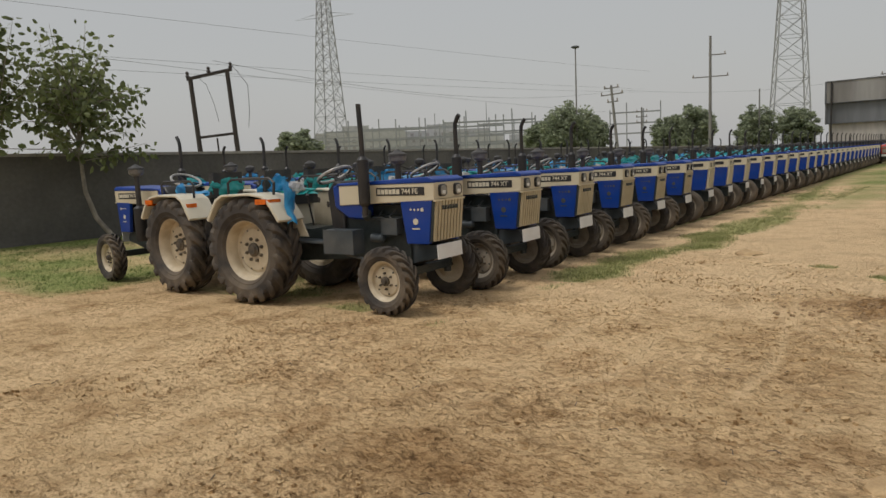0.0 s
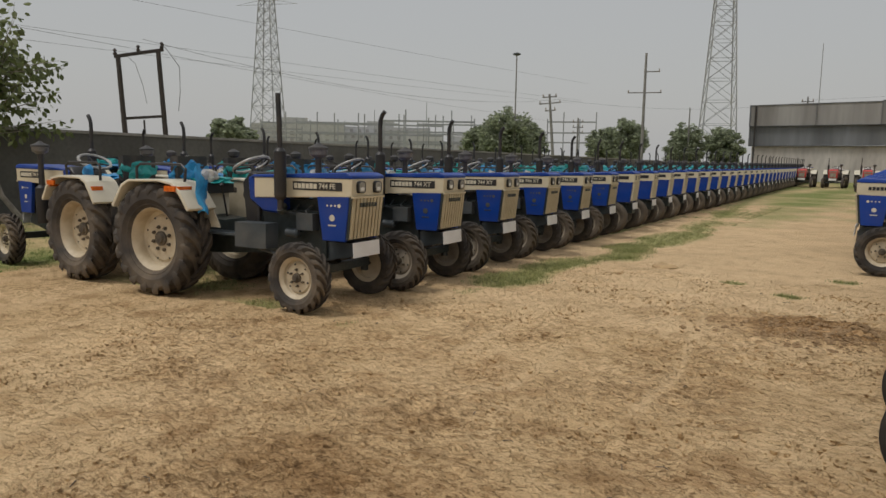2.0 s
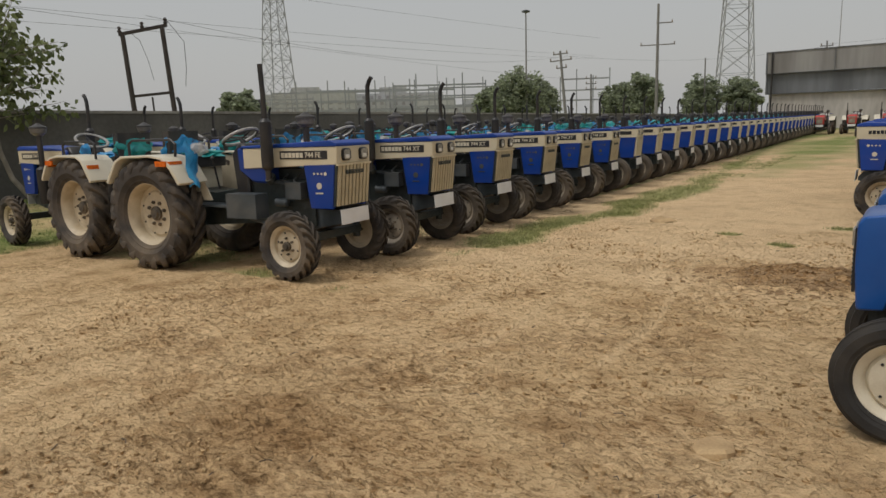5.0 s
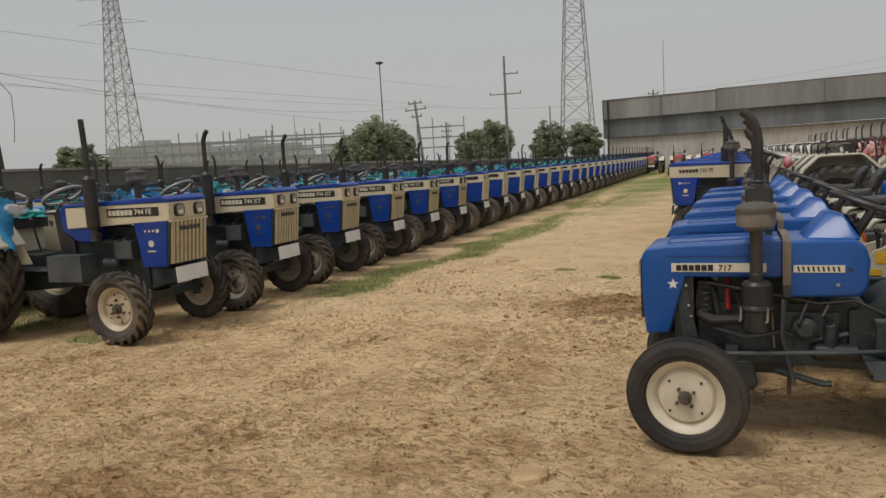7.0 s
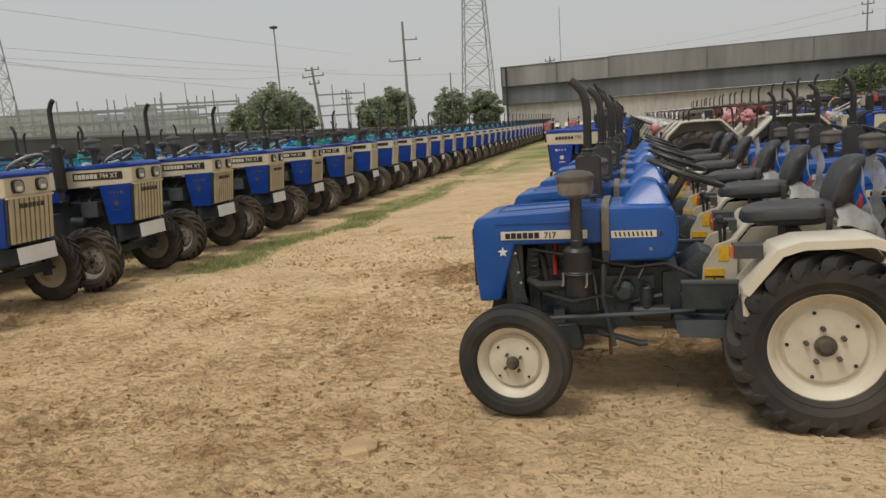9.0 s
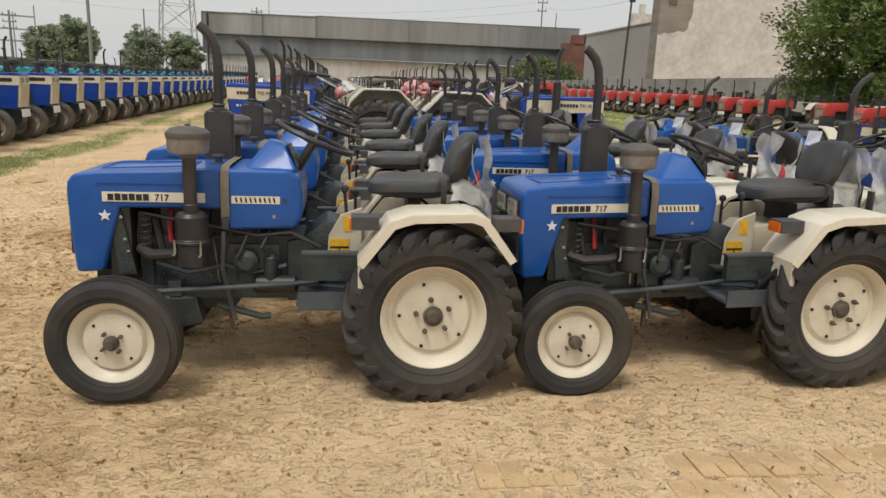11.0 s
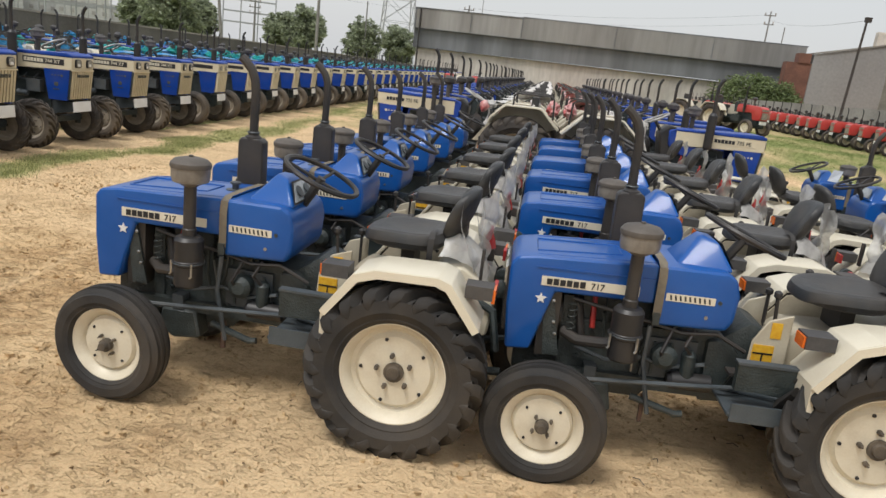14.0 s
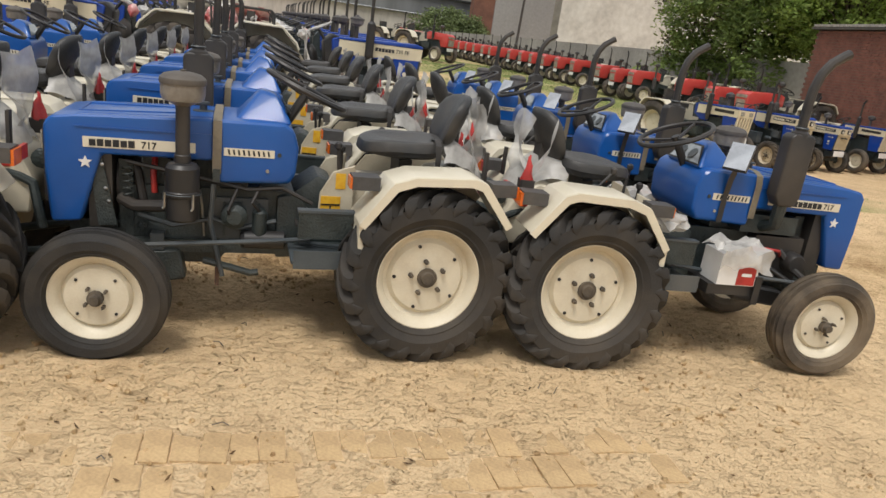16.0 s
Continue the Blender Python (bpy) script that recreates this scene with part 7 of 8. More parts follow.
def tower_block():
    t = root("factory_block", "tall windowless block of cement render partly covered in white plaster", "building")
    y = 60.0
    part("wall", prism(bm_new(), [(28.7, -0.5), (28.7, 20), (60, 20), (60, -0.5)], y, y + 1.5), BARE, t, "bare cement render wall")
    corners = [(28.71, 6.70), (31.3, 7.10), (31.6, 8.3), (31.85, 9.6), (32.2, 11.0), (32.5, 11.5), (33.5, 11.85), (35.6, 12.2), (37.5, 16.0), (42, 17.0), (50, 17.2), (60, 17.2)]
    edge = []
    for (xa, za), (xb, zb) in zip(corners, corners[1:]):
        steps = max(1, int(math.hypot(xb - xa, zb - za) / 0.22))
        for k in range(steps):
            x, z = xa + (xb - xa) * k / steps, za + (zb - za) * k / steps
            wander = 0.22 * noise.noise(Vector((1.4 * x, 1.4 * z, 0.0))) + 0.14 * noise.noise(Vector((4.5 * x, 4.5 * z, 3.0)))
            edge.append((max(28.71, x - 0.6 * wander * (x > 30.5)), z + wander))
    bm = prism(bm_new(), [(28.71, -0.5)] + edge + [(60, 17.2), (60, -0.5)], y - 0.05, y + 0.01)
    part("plaster_coat", bm, PLASTER, t, "patchy white plaster coat with a ragged edge")
    for x, z, w, h in ((29.45, 9.2, 0.75, 0.6), (30.15, 11.5, 1.0, 0.72), (32.7, 13.6, 0.8, 0.5), (31.4, 15.7, 0.8, 0.5)):
        vent = part("vent", box(bm_new(), x, x + w, y - 0.06, y + 0.02, z, z + h), IRON, t)
        for k in range(5):
            part("louvre", box(bm_new(), x, x + w, y - 0.10, y - 0.05, z + 0.2 * h * k, z + 0.2 * h * k + 0.09 * h), BARE, vent)
    return t


tower_block()
g = root("grey_building", "plain grey rendered building wing", "building")
part("wall", prism(bm_new(), [(27.6, -0.5), (27.6, 7.5), (35, 9.2), (35, -0.5)], 75.0, 79.2), GREYWALL, g)
part("coping", prism(bm_new(), [(27.5, 7.5), (27.5, 7.65), (35, 9.35), (35, 9.2)], 74.9, 79.2), CONCRETE, g)
BRICK_FAR = material("far_brick", (0.22, 0.105, 0.075), 0.9, second=(0.16, 0.078, 0.058), scale=1.0, fine=8.0)
g = root("brick_pier", "red brick gate pier beside the grey building", "pier")
part("shaft", box(bm_new(), 25.3, 27.6, 75.2, 76.5, -0.5, 6.6), BRICK_FAR, g)
part("cap", box(bm_new(), 26.3, 27.4, 75.1, 76.4, 6.6, 7.5), BRICK_FAR, g)
g = root("white_building", "distant white building with a rooftop tank", "building")
part("wall", box(bm_new(), 46.2, 50.5, 108, 109, 0, 13.8), PLASTER, g)
part("roof_tank", box(bm_new(), 47.4, 48.2, 108.2, 108.9, 13.8, 15.2), PLASTER, g)
thing("wall_east", prism(bm_new(), [(0, -0.4), (0, 2.55), (0.3, 2.55), (0.3, -0.4)], 0, 56.0), CONCRETE, "low grey boundary wall behind the red tractors", "wall", kind="structure", at=pose(21.6, 18.0, 0, 0, 0, 0.6))


# ---------------------------------------------------------------- trees
def add_leaf(verts, faces, c, along, side, s, wide=0.42):
    """One pointed leaf, folded a little along its rib."""
    o = len(verts)
    up = along.cross(side) * 0.14 * s
    for u, v in ((-1, 0), (-0.45, 0.85), (0.30, 0.95), (1, 0), (0.30, -0.95), (-0.45, -0.85)):
        verts.append(tuple(c + along * (u * s) + side * (v * s * wide) + up * abs(v)))
    faces.extend(((o, o + 1, o + 2, o + 3), (o, o + 3, o + 4, o + 5)))


def leaf_cloud(verts, faces, centre, radius, count, size, rng, squash=0.8):
    for _ in range(count):
        d = Vector((rng.gauss(0, 1), rng.gauss(0, 1), rng.gauss(0, 1))).normalized() * radius * rng.random() ** 0.45
        a = Vector((rng.gauss(0, 1), rng.gauss(0, 1), rng.gauss(0, 0.5))).normalized()
        b = a.cross(Vector((rng.gauss(0, 1), rng.gauss(0, 1), rng.gauss(0, 1)))).normalized()
        add_leaf(verts, faces, Vector(centre) + Vector((d.x, d.y, d.z * squash)), a, b, size * (0.6 + 0.8 * rng.random()))


def crown_mesh(verts, faces, mat):
    me = bpy.data.meshes.new("crown")
    me.from_pydata(verts, [], faces)
    me.materials.append(mat)
    return me


def tree(name, x, y, z, height, spread, trunk_r, seed, leaf=LEAF, leaf_size=0.09, clouds=40, per=70, bare=0.35, label="", dome=False, clump=1.0):
    """dome: a closed rounded crown of many clumps; else clumps on separate limbs."""
    rng = random.Random(seed)
    t = root(name, label or "leafy green tree with an uneven crown", "tree")
    t.matrix_basis = pose(x, y, z)
    bm = bm_new()
    mids = [Vector((0.018 * height * math.sin(5 * f + seed), 0.02 * height * math.cos(4 * f + seed), 0.62 * height * f)) for f in (0, 0.25, 0.5, 0.75, 1.0)]
    tube(bm, mids, [trunk_r, 0.85 * trunk_r, 0.7 * trunk_r, 0.5 * trunk_r, 0.3 * trunk_r], 8)
    tips = []
    for i in range(clouds):
        a = rng.random() * math.tau
        if dome:
            d = Vector((rng.gauss(0, 1), rng.gauss(0, 1), rng.gauss(0, 1))).normalized() * rng.random() ** 0.33
            bulge = 1 + 0.28 * noise.noise(2.2 * d + Vector((seed, 0, 0)))
            low = bare * height
            tips.append(Vector((0.85 * spread * d.x * bulge, 0.85 * spread * d.y * bulge, 0.5 * (height + low) + 0.44 * (height - low) * d.z * bulge)))
            continue
        f = bare + (1 - bare) * rng.random()
        wide = spread * (0.35 + 0.65 * math.sin(math.pi * min(1, 0.18 + 0.75 * (f - bare) / (1 - bare)))) * (0.35 + 0.65 * rng.random())
        tips.append(Vector((wide * math.cos(a), wide * math.sin(a), height * f)))
    for tip in tips[: max(10, clouds // 3)]:
        base = mids[0].lerp(mids[-1], min(0.95, max(0.3, tip.z / (0.75 * height)) * 0.75))
        tube(bm, [base, base.lerp(tip, 0.5) + Vector((0, 0, 0.05 * height)), tip], [0.28 * trunk_r, 0.18 * trunk_r, 0.06 * trunk_r], 5)
    part("trunk", bm, BARK, t)
    verts, faces = [], []
    for tip in tips:
        leaf_cloud(verts, faces, tip, clump * spread * (0.16 + 0.16 * rng.random()), per, leaf_size, rng)
    part("crown", crown_mesh(verts, faces, leaf), None, t)
    return t


def young_tree(x, y, trunk, height, low, shoots, spread, seed, label):
    """A slender tree: a bowed trunk and long rising shoots set with single drooping leaves."""
    rng = random.Random(seed)
    t = root("young_tree", label, "tree")
    t.matrix_basis = pose(x, y, 0)
    bm = bm_new()
    stem = [Vector(p) for p in trunk]
    tube(bm, stem, [0.075 - 0.045 * k / (len(stem) - 1) for k in range(len(stem))], 8)
    verts, faces = [], []
    fork = stem[-1].z
    for i in range(shoots):
        f = i / (shoots - 1)
        z0 = low + (fork - low) * rng.random() ** 0.8
        k = max(1, next((q for q in range(len(stem)) if stem[q].z >= z0), len(stem) - 1))
        base = stem[k - 1].lerp(stem[k], (z0 - stem[k - 1].z) / max(0.01, stem[k].z - stem[k - 1].z))
        a, rise_by = rng.random() * math.tau, rng.random()
        out = spread * (0.35 + 0.65 * rng.random()) * (1.15 - 0.75 * rise_by)
        tip = base + Vector((out * math.cos(a), out * math.sin(a), (height - base.z) * (0.10 + 0.86 * rise_by ** 1.5) - 0.30 * (1 - rise_by)))
        mid = base.lerp(tip, 0.5) + Vector((0.16 * out * math.cos(a), 0.16 * out * math.sin(a), -0.05 * (tip.z - base.z)))
        run = [(1 - q) ** 2 * base + 2 * q * (1 - q) * mid + q * q * tip for q in [w / 8 for w in range(9)]]
        tube(bm, run, [0.018 - 0.0145 * w / 8 for w in range(9)], 5)
        long = (tip - base).length
        count = int(13 * long)
        for n in range(count):
            q = 0.22 + 0.80 * n / count
            p = (1 - q) ** 2 * base + 2 * q * (1 - q) * mid + q * q * tip
            way = (2 * (1 - q) * (mid - base) + 2 * q * (tip - mid)).normalized()
            turn = 2.4 * n + rng.gauss(0, 0.4)
            side = way.orthogonal().normalized()
            side = (side * math.cos(turn) + way.cross(side) * math.sin(turn)).normalized()
            along = (side + 0.35 * way + Vector((rng.gauss(0, 0.35), rng.gauss(0, 0.35), rng.gauss(-0.55, 0.45)))).normalized()
            s = (0.088 + 0.05 * rng.random()) * (1.15 - 0.35 * q)
            flat = along.cross(Vector((rng.gauss(0, 1), rng.gauss(0, 1), rng.gauss(0.5, 0.8)))).normalized()
            add_leaf(verts, faces, p + along * (s + 0.03) + side * 0.22 * rng.random() ** 2, along, flat, s * 0.92, 0.60)
    part("trunk", bm, BARK_PALE, t)
    part("crown", crown_mesh(verts, faces, LEAF), None, t)
    return t


young_tree(-18.2, 8.46, ((0.5, 0.45, 0), (0.16, 0.16, 0.6), (0.0, 0.02, 1.3), (-0.05, 0.0, 2.2), (0.0, 0.0, 3.2), (0.03, 0.03, 3.9)), 5.7, 2.0, 74, 2.3, 3, "young broadleaf tree with a bowed trunk before the dark wall")
young_tree(-18.0, 6.1, ((0.1, 0.0, 0), (0.05, 0.1, 0.8), (0.0, 0.1, 1.8), (0.0, 0.05, 3.0), (0.02, 0.0, 4.4)), 6.6, 1.9, 66, 2.0, 9, "young broadleaf tree with drooping lower branches")


def far_spot(azimuth, distance):
    """A place by its bearing to the left of +y and distance from the walk's start."""
    return 0.40 - distance * math.sin(radians(azimuth)), -0.14 + distance * math.cos(radians(azimuth))


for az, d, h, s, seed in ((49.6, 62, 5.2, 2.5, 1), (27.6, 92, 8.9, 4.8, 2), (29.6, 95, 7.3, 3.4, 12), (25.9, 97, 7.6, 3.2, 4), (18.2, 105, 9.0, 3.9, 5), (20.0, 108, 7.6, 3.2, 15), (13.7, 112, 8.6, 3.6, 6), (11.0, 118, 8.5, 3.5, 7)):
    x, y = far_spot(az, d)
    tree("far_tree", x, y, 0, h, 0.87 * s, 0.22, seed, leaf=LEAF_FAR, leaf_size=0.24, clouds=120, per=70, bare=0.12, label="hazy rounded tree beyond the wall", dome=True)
for x, y, h, w, seed, leaf in ((21.4, 25.0, 8.2, 3.5, 21, LEAF_DEEP), (23.0, 21.6, 9.5, 3.7, 22, LEAF_BRIGHT), (25.2, 23.2, 10.0, 3.8, 23, LEAF_BRIGHT)):
    tree("shade_tree", x, y, 0.3, h, w, 0.17, seed, leaf=leaf, clouds=170, per=165, leaf_size=0.085, bare=0.16, label="dense green tree behind the brick building", dome=True, clump=0.85)
tree("shade_tree", 20.9, 27.6, 0.3, 7.6, 2.0, 0.09, 24, leaf=LEAF_DUSK, clouds=46, per=60, leaf_size=0.085, bare=0.22, label="thin tree with sparse reddish-brown leaves")
for x, y, seed in ((20.6, 26.8, 41), (20.9, 23.6, 42)):
    tree("shrub", x, y, 0.25, 3.0, 1.7, 0.05, seed, leaf=LEAF_DEEP, clouds=50, per=70, leaf_size=0.08, bare=0.02, label="dark green shrub in front of the low wall")
tree("creeper_bush", 21.5, 74, 0.0, 5.0, 3.8, 0.1, 30, leaf=LEAF_BUSH, leaf_size=0.17, clouds=90, per=60, bare=0.05, label="green creeper bush against the warehouse", dome=True)
tree("creeper_bush", 24.2, 73, 0.0, 5.2, 3.0, 0.1, 31, leaf=LEAF_BUSH, leaf_size=0.17, clouds=80, per=60, bare=0.05, label="green creeper bush against the warehouse", dome=True)


# ---------------------------------------------------------------- brick building
def brick_house():
    t = root("brick_building", "small building of red brick with a flat slab roof", "building")
    t.matrix_basis = pose(19.46, 18.88, 0.0, 0, 0, -95)
    part("wall", box(bm_new(), 0.02, 9.0, 0.02, 5.0, -0.5, 3.38), material("brick_mortar", (0.20, 0.15, 0.12), 0.95), t)
    verts, faces = [], []
    rng = random.Random(8)
    for row in range(44):
        for k in range(38):
            x0 = 0.24 * k + (0.12 if row % 2 else 0.0)
            z0, d = -0.1 + 0.079 * row, 0.004 * rng.random()
            for a0, a1, face in ((x0, min(9.0, x0 + 0.228), 0), (x0, min(5.0, x0 + 0.228), 1)):
                if a1 - a0 < 0.03:
                    continue
                o = len(verts)
                for u in (a0, a1):
                    for z in (z0, z0 + 0.069):
                        for e in (-d - 0.004, 0.03):
                            verts.append((u, e, z) if face == 0 else (e, u, z))
                faces.extend([(o, o + 2, o + 6, o + 4), (o, o + 1, o + 3, o + 2), (o + 4, o + 6, o + 7, o + 5), (o + 2, o + 3, o + 7, o + 6), (o, o + 4, o + 5, o + 1)])
    me = bpy.data.meshes.new("bricks")
    me.from_pydata(verts, [], faces)
    me.materials.append(material("red_brick", (0.235, 0.10, 0.072), 0.9, second=(0.16, 0.07, 0.052), scale=4.0, fine=30, bump=0.3))
    tagged(part("bricks", me, None, t, "courses of dull red brick"), kind="stuff")
    part("roof_slab", soften(box(bm_new(), -0.12, 9.1, -0.12, 5.1, 3.40, 3.47), 0.01, 1), WALL, t)
    bm = bm_new()
    for k in range(60):
        box(bm, -0.04 + 0.15 * k, 0.08 + 0.15 * k, -0.14, 0.15, 3.47, 3.535)
    tagged(part("roof_tile_edge", bm, CONCRETE, t), kind="stuff")
    return t


brick_house()


# ---------------------------------------------------------------- poles, pylons, wires
def lattice_tower(az, d, height, base, top):
    x, y = far_spot(az, d)
    t = root("pylon", "tall galvanised lattice power pylon", "pylon", "power pylons")
    t.matrix_basis = pose(x, y, 0, 0, 0, 20)
    def half(z):
        f = z / height
        return 0.5 * (base + (top - base) * min(1, f / 0.72)) if f < 0.72 else 0.5 * top * (1 - 0.5 * (f - 0.72) / 0.28)
    levels = [0]
    while levels[-1] < height - 1:
        levels.append(levels[-1] + max(1.6, 1.5 * half(levels[-1])))
    levels[-1] = height
    r = 0.010 * base + 0.05
    for sx in (-1, 1):
        for sy in (-1, 1):
            part("leg", tube(bm_new(), [(sx * half(z), sy * half(z), z) for z in levels], r, 5), GALV, t)
    bm = bm_new()
    for z0, z1 in zip(levels, levels[1:]):
        a, b = half(z0), half(z1)
        for k in range(4):
            c0, s0 = ((-1, -1), (1, -1), (1, 1), (-1, 1))[k], ((1, -1), (1, 1), (-1, 1), (-1, -1))[k]
            tube(bm, [(c0[0] * a, c0[1] * a, z0), (s0[0] * b, s0[1] * b, z1)], 0.55 * r, 4, False)
            tube(bm, [(s0[0] * a, s0[1] * a, z0), (c0[0] * b, c0[1] * b, z1)], 0.55 * r, 4, False)
            tube(bm, [(c0[0] * b, c0[1] * b, z1), (s0[0] * b, s0[1] * b, z1)], 0.5 * r, 4, False)
    part("bracing", bm, GALV, t)
    for f in (0.72, 0.82, 0.92):
        z = height * f
        for s in (-1, 1):
            part("cross_arm", tube(bm_new(), [(s * half(z), 0, z + 0.9), (s * (half(z) + 5.5), 0, z), (s * half(z), 0, z)], 0.6 * r, 4), GALV, t)
    return t


lattice_tower(46.8, 150, 46, 6.2, 2.4)
lattice_tower(11.6, 160, 56, 7.6, 3.4)


def post(name, az, d, height, r, mat, label, arms=(), tilt=0.0):
    x, y = far_spot(az, d)
    t = root(name, label, "pole")
    t.matrix_basis = pose(x, y, 0, 0, 0, az) @ pose(0, 0, 0, 0, tilt, 0)
    part("shaft", tube(bm_new(), [(0, 0, -0.3), (0, 0, height)], [r, 0.6 * r], 8), mat, t)
    for z, a, b in arms:
        arm = part("cross_arm", soften(box(bm_new(), -a, b, -0.06, 0.06, z - 0.06, z + 0.06), 0.01, 1), mat, t)
        for q in (-a + 0.1, b - 0.1):
            part("insulator", lathe(bm_new(), [(0.05, z), (0.09, z + 0.08), (0.05, z + 0.2), (0.09, z + 0.26), (0.03, z + 0.34)], 8, "z", (q, 0, 0)), RIM_BACK, arm)
    return t


post("power_pole", 17.0, 90, 15.4, 0.22, POLE_GREY, "tall grey power pole with two cross arms", ((13.2, 0.2, 1.7), (10.7, 2.0, 2.0)))
post("power_pole", 23.7, 80, 9.6, 0.2, POLE_GREY, "leaning concrete power pole with cross arms", ((8.6, 1.2, 1.2), (9.3, 0.8, 0.8), (7.8, 0.6, 0.6)), tilt=-5)
post("power_pole", 22.0, 110, 9.0, 0.2, POLE_GREY, "distant pole carrying a transformer frame", ((8.4, 0.8, 0.8), (7.6, 0.8, 0.8), (6.8, 0.8, 0.8)))
post("power_pole", 13.6, 110, 10.5, 0.15, POLE_GREY, "thin grey pole far behind trees")
post("power_pole", 5.6, 100, 10.8, 0.15, POLE_GREY, "pole rising behind the warehouse", ((10.2, 0.7, 0.7), (9.0, 0.3, 1.3)))
post("power_pole", -16.2, 104, 14.0, 0.14, POLE_GREY, "pole with insulators behind the warehouse roof", ((13.5, 0.7, 0.7), (12.4, 0.6, 0.6)))
post("power_pole", -17.3, 104, 12.2, 0.10, POLE_GREY, "thin pole behind the warehouse roof")
post("radio_mast", 4.9, 130, 22, 0.09, GALV, "thin grey radio mast behind warehouse")
lamp = post("flood_light_mast", 27.0, 90, 15.4, 0.12, POLE_GREY, "tall flood-light mast with a round lamp head")
part("lamp_head", lathe(bm_new(), [(0.2, 15.3), (0.5, 15.4), (0.5, 15.55), (0.2, 15.65)], 12, "z"), IRON_LIGHT, lamp)

gx, gy = far_spot(55.5, 42)
gantry = root("power_gantry", "rusty twin-pole gantry with insulators behind the wall", "gantry")
gantry.matrix_basis = pose(gx, gy, 0, 0, 0, 58) @ pose(0, 0, 0, 0, -2, 0)
for x0, x1, z in ((-0.88, -1.02, 7.05), (1.17, 1.0, 7.45)):
    part("post", tube(bm_new(), [(x0, 0, -0.3), (x1, 0, z)], [0.15, 0.12], 8), RUST_POLE, gantry)
part("beam", prism(bm_new(), [(-1.22, 6.93), (-1.22, 7.10), (1.28, 7.58), (1.28, 7.41)], -0.1, 0.1), RUST_POLE, gantry)
part("lower_beam", prism(bm_new(), [(-0.95, 3.70), (-0.95, 3.84), (1.12, 3.98), (1.12, 3.84)], -0.08, 0.08), RUST_POLE, gantry)
for x, z in ((-1.15, 7.08), (0.0, 7.32), (1.2, 7.54)):
    part("insulator", lathe(bm_new(), [(0.07, z), (0.12, z + 0.10), (0.05, z + 0.2), (0.12, z + 0.26), (0.04, z + 0.36)], 8, "z", (x, 0, 0)), RUST_POLE, gantry)
part("strut", tube(bm_new(), [(0.05, 0, 3.7), (0.05, 0, 2.2)], 0.05, 6), RUST_POLE, gantry)
part("jumper_wire", tube(bm_new(), [(1.2, 0, 7.85), (1.6, 0, 7.3), (2.05, 0, 6.6), (2.0, 0, 5.2), (1.85, 0, 4.2)], 0.018, 5), WIRE, gantry)
part("jumper_wire", tube(bm_new(), [(-0.6, 0, 7.1), (-0.2, 0, 6.7), (0.1, 0, 5.6), (0.25, 0, 4.6)], 0.014, 5), WIRE, gantry)
pole = thing("street_pole", tube(bm_new(), [(18.55, 42.0, 0), (18.75, 42.0, 6.9)], [0.09, 0.06], 8), RUST_POLE, "thin dark steel pole in front of the grey building", "pole")
part("bracket", box(bm_new(), 18.65, 18.95, 41.9, 42.1, 6.85, 7.1), RUST_POLE, pole)


def wire(a, b, sag, r=0.02):
    bm = bm_new()
    a, b = Vector(a), Vector(b)
    tube(bm, [a.lerp(b, f) - Vector((0, 0, 4 * sag * f * (1 - f))) for f in [k / 12 for k in range(13)]], r, 4, False)
    return thing("overhead_wire", bm, WIRE, "thin dark overhead power wire", "wire", "overhead wires")


for a, b in (((-57.0, -14.2, 14.2), (-49.3, 126.9, 17.2)), ((-55.0, -9.7, 10.5), (-49.9, 125.6, 14.0)), ((-54.0, -7.7, 9.3), (-50.2, 125.1, 13.4)), ((-46.4, 4.5, 10.2), (-52.3, 121.8, 9.7))):
    wire(a, b, 0.5, 0.014)
wire((gx, gy, 8.0), (*far_spot(23.7, 80), 9.0), 1.4, 0.012)
wire((*far_spot(23.7, 80), 9.0), (*far_spot(5.6, 100), 10.2), 1.0, 0.012)
for a, b in ((10.4, 13.6), (9.6, 12.5)):
    wire((*far_spot(5.6, 100), a), (*far_spot(-16.2, 104), b), 0.8, 0.012)
wire((*far_spot(-16.2, 104), 13.0), (18.75, 42.0, 6.95), 0.5, 0.010)


# ---------------------------------------------------------------- brick edging half buried in the soil
def brick_edging():
    t = root("brick_edging", "worn brick edging half buried in sandy soil", "paving")
    rng = random.Random(5)
    mats = [material("sand_covered_brick", (0.53, 0.375, 0.205), 0.95, second=(0.43, 0.30, 0.165), scale=7.0, fine=70, bump=0.5, spec=0.15, grain=0.3, per_object=0.06)]
    shapes = []
    for k in range(4):
        bm = soften(box(bm_new(), -0.048, 0.048, -0.098, 0.098, -0.06, 0.0), 0.008, 1)
        shapes.append(mesh_of("brick", crumple(bm, 0.007, 26, k), mats[0]))
    for row, y in ((0, 3.17), (1, 2.96), (2, 2.74)):
        for i in range(30):
            if rng.random() < 0.14 + 0.25 * (row == 2):
                continue
            x = 2.35 + 0.104 * i + 0.03 * row
            part("brick", shapes[i % 4], None, t, at=pose(x, y + rng.gauss(0, 0.006), -0.001 + rng.gauss(0, 0.004), rng.gauss(0, 1.8), rng.gauss(0, 1.5), rng.gauss(0, 2.0)))
    return t


brick_edging()


def flat_stone(x, y, r, label):
    bm = lathe(bm_new(), [(0.9 * r, -0.02), (r, 0.0), (0.95 * r, 0.025), (0.75 * r, 0.034)], 9, "z")
    crumple(bm, 0.25 * r, 9, x)
    return thing("stone", bm, CLOD, label, "stone", "stones on the soil", at=pose(x, y, 0))


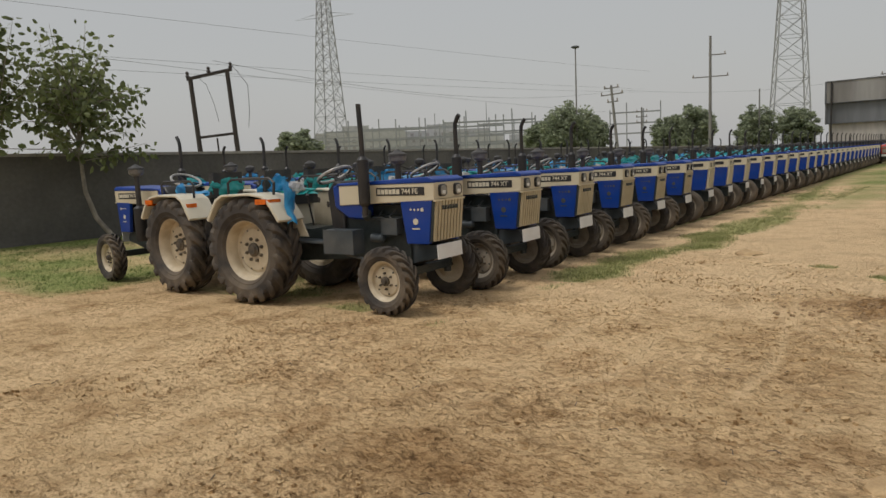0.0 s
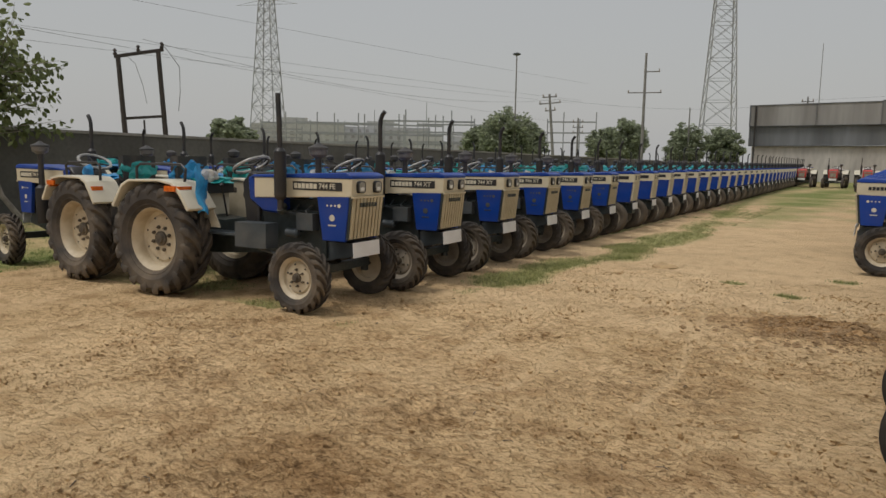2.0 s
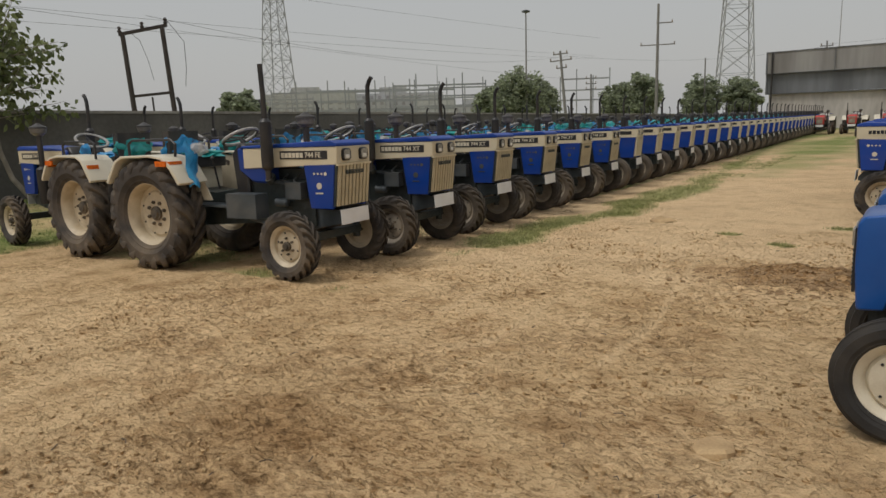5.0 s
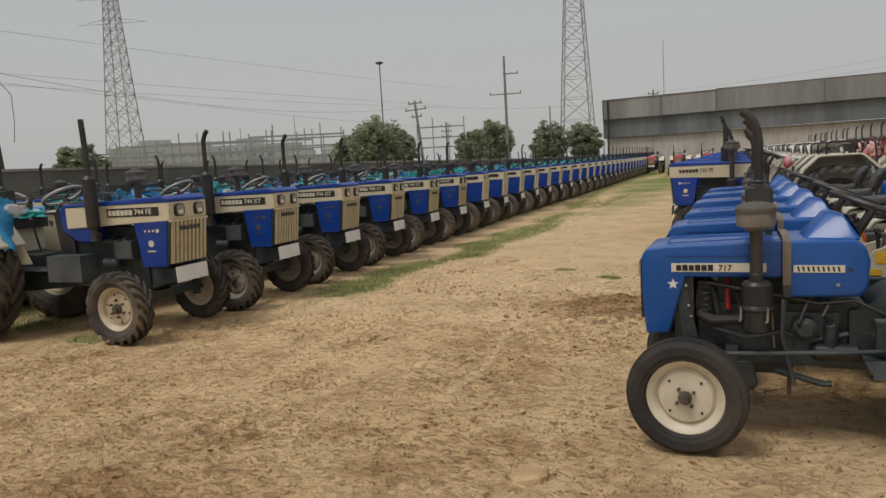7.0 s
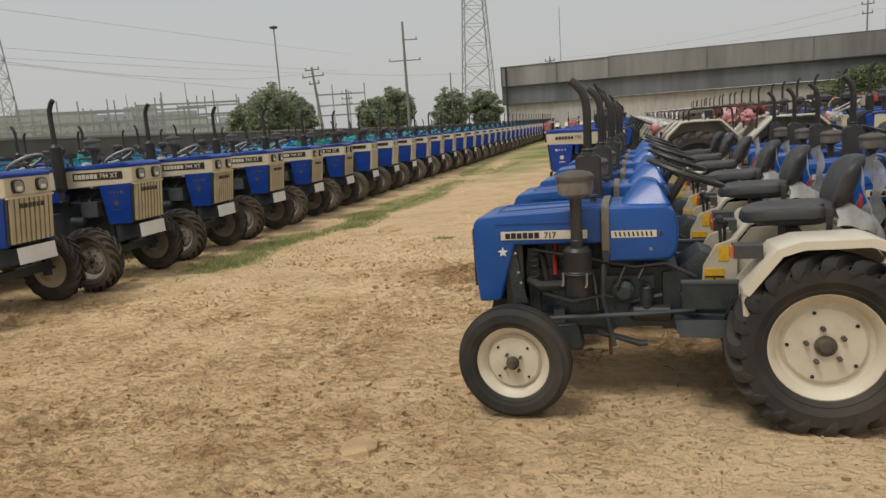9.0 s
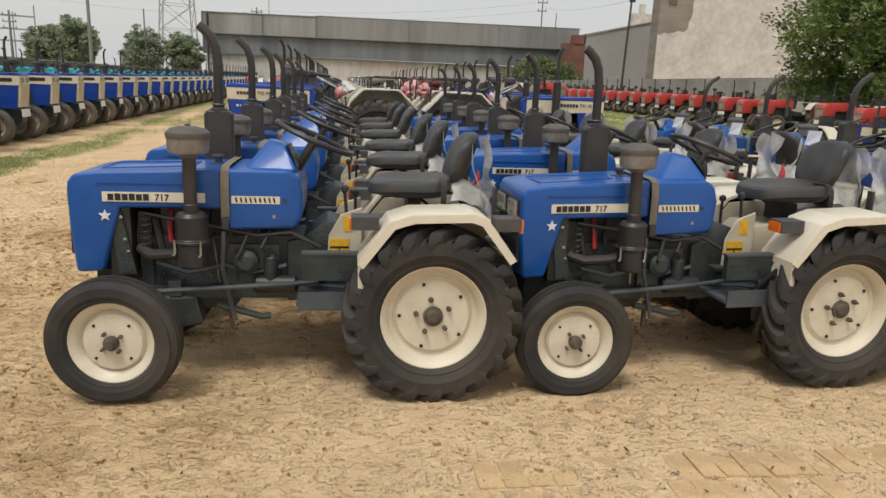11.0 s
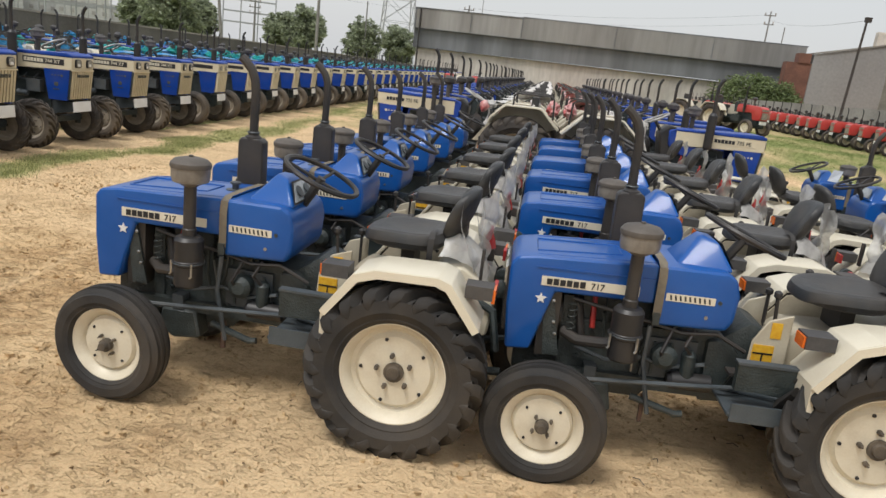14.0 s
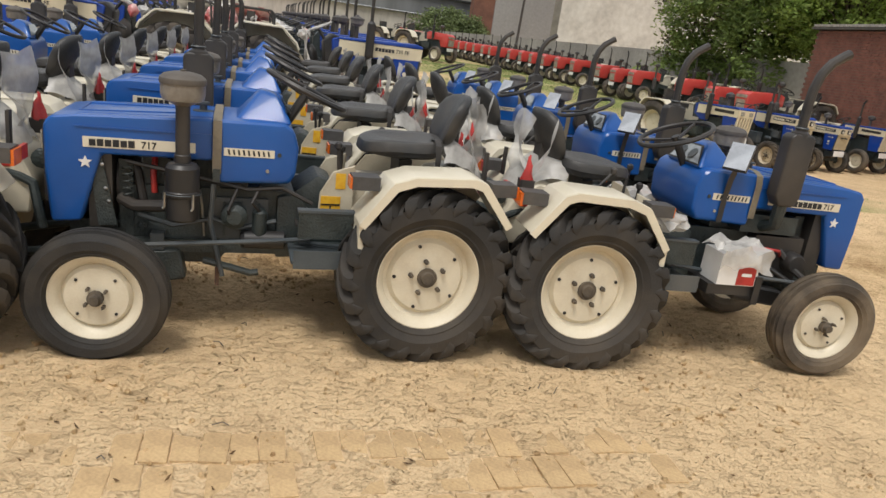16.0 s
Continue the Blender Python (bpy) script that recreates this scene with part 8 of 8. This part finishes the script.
flat_stone(0.11, 3.41, 0.10, "flat pale slab of hardened soil")
flat_stone(-2.48, 11.17, 0.22, "flat broken slab lying on sand")


# ---------------------------------------------------------------- substation and far buildings beyond the wall
# pale blue-grey walls: the haze of distance is put into this colour
HAZY = material("haze_pale_render", (0.44, 0.45, 0.46), 0.9, second=(0.38, 0.39, 0.40), scale=0.05, fine=0.6)
for az, d, wide, high in ((44.5, 330, 42, 19), (41.0, 350, 34, 16), (37.6, 360, 46, 20), (34.6, 340, 20, 15), (31.5, 380, 30, 14)):
    x, y = far_spot(az, d)
    t = root("far_building", "distant hazy apartment building beyond the wall", "building", "far buildings")
    t.matrix_basis = pose(x, y, 0, 0, 0, az)
    part("wall", box(bm_new(), -wide / 2, wide / 2, 0, 12, 0, high), HAZY, t)
    part("roof_block", box(bm_new(), -wide * 0.2, wide * 0.1, 2, 8, high, high + 3), HAZY, t)
    bm = bm_new()
    for fl in range(int(high / 3.2)):
        for k in range(int(wide / 4)):
            box(bm, -wide / 2 + 1.2 + 4 * k, -wide / 2 + 2.8 + 4 * k, -0.15, 0.0, 1.2 + 3.2 * fl, 2.8 + 3.2 * fl)
    tagged(part("window_grid", bm, GREYWALL, t), kind="stuff")


def bus_frame(az, d, wide, high, bays):
    x, y = far_spot(az, d)
    t = root("substation_frame", "slender steel substation frame with cross beams", "frame", "substation frames")
    t.matrix_basis = pose(x, y, 0, 0, 0, az)
    for k in range(bays + 1):
        a = -wide / 2 + wide * k / bays
        part("post", tube(bm_new(), [(a, 0, 0), (a, 0, high + (1.6 if k % 2 else 0.5))], 0.10, 5), GALV, t)
    for z in (high, high * 0.8, high * 0.62):
        part("beam", box(bm_new(), -wide / 2, wide / 2, -0.06, 0.06, z - 0.12, z + 0.12), GALV, t)
    return t


for az, d, wide, high, bays in ((43.5, 105, 14, 7.2, 4), (40.5, 112, 16, 7.8, 5), (36.8, 108, 15, 7.4, 5), (34.0, 100, 13, 7.6, 4), (32.0, 118, 12, 8.2, 4), (47.5, 120, 14, 7.0, 4), (22.5, 120, 8, 9.0, 3)):
    bus_frame(az, d, wide, high, bays)
post("lightning_mast", 34.2, 120, 12.0, 0.09, GALV, "thin grey lightning mast in the substation")
post("lightning_mast", 38.4, 120, 10.5, 0.09, GALV, "thin grey lightning mast in the substation")
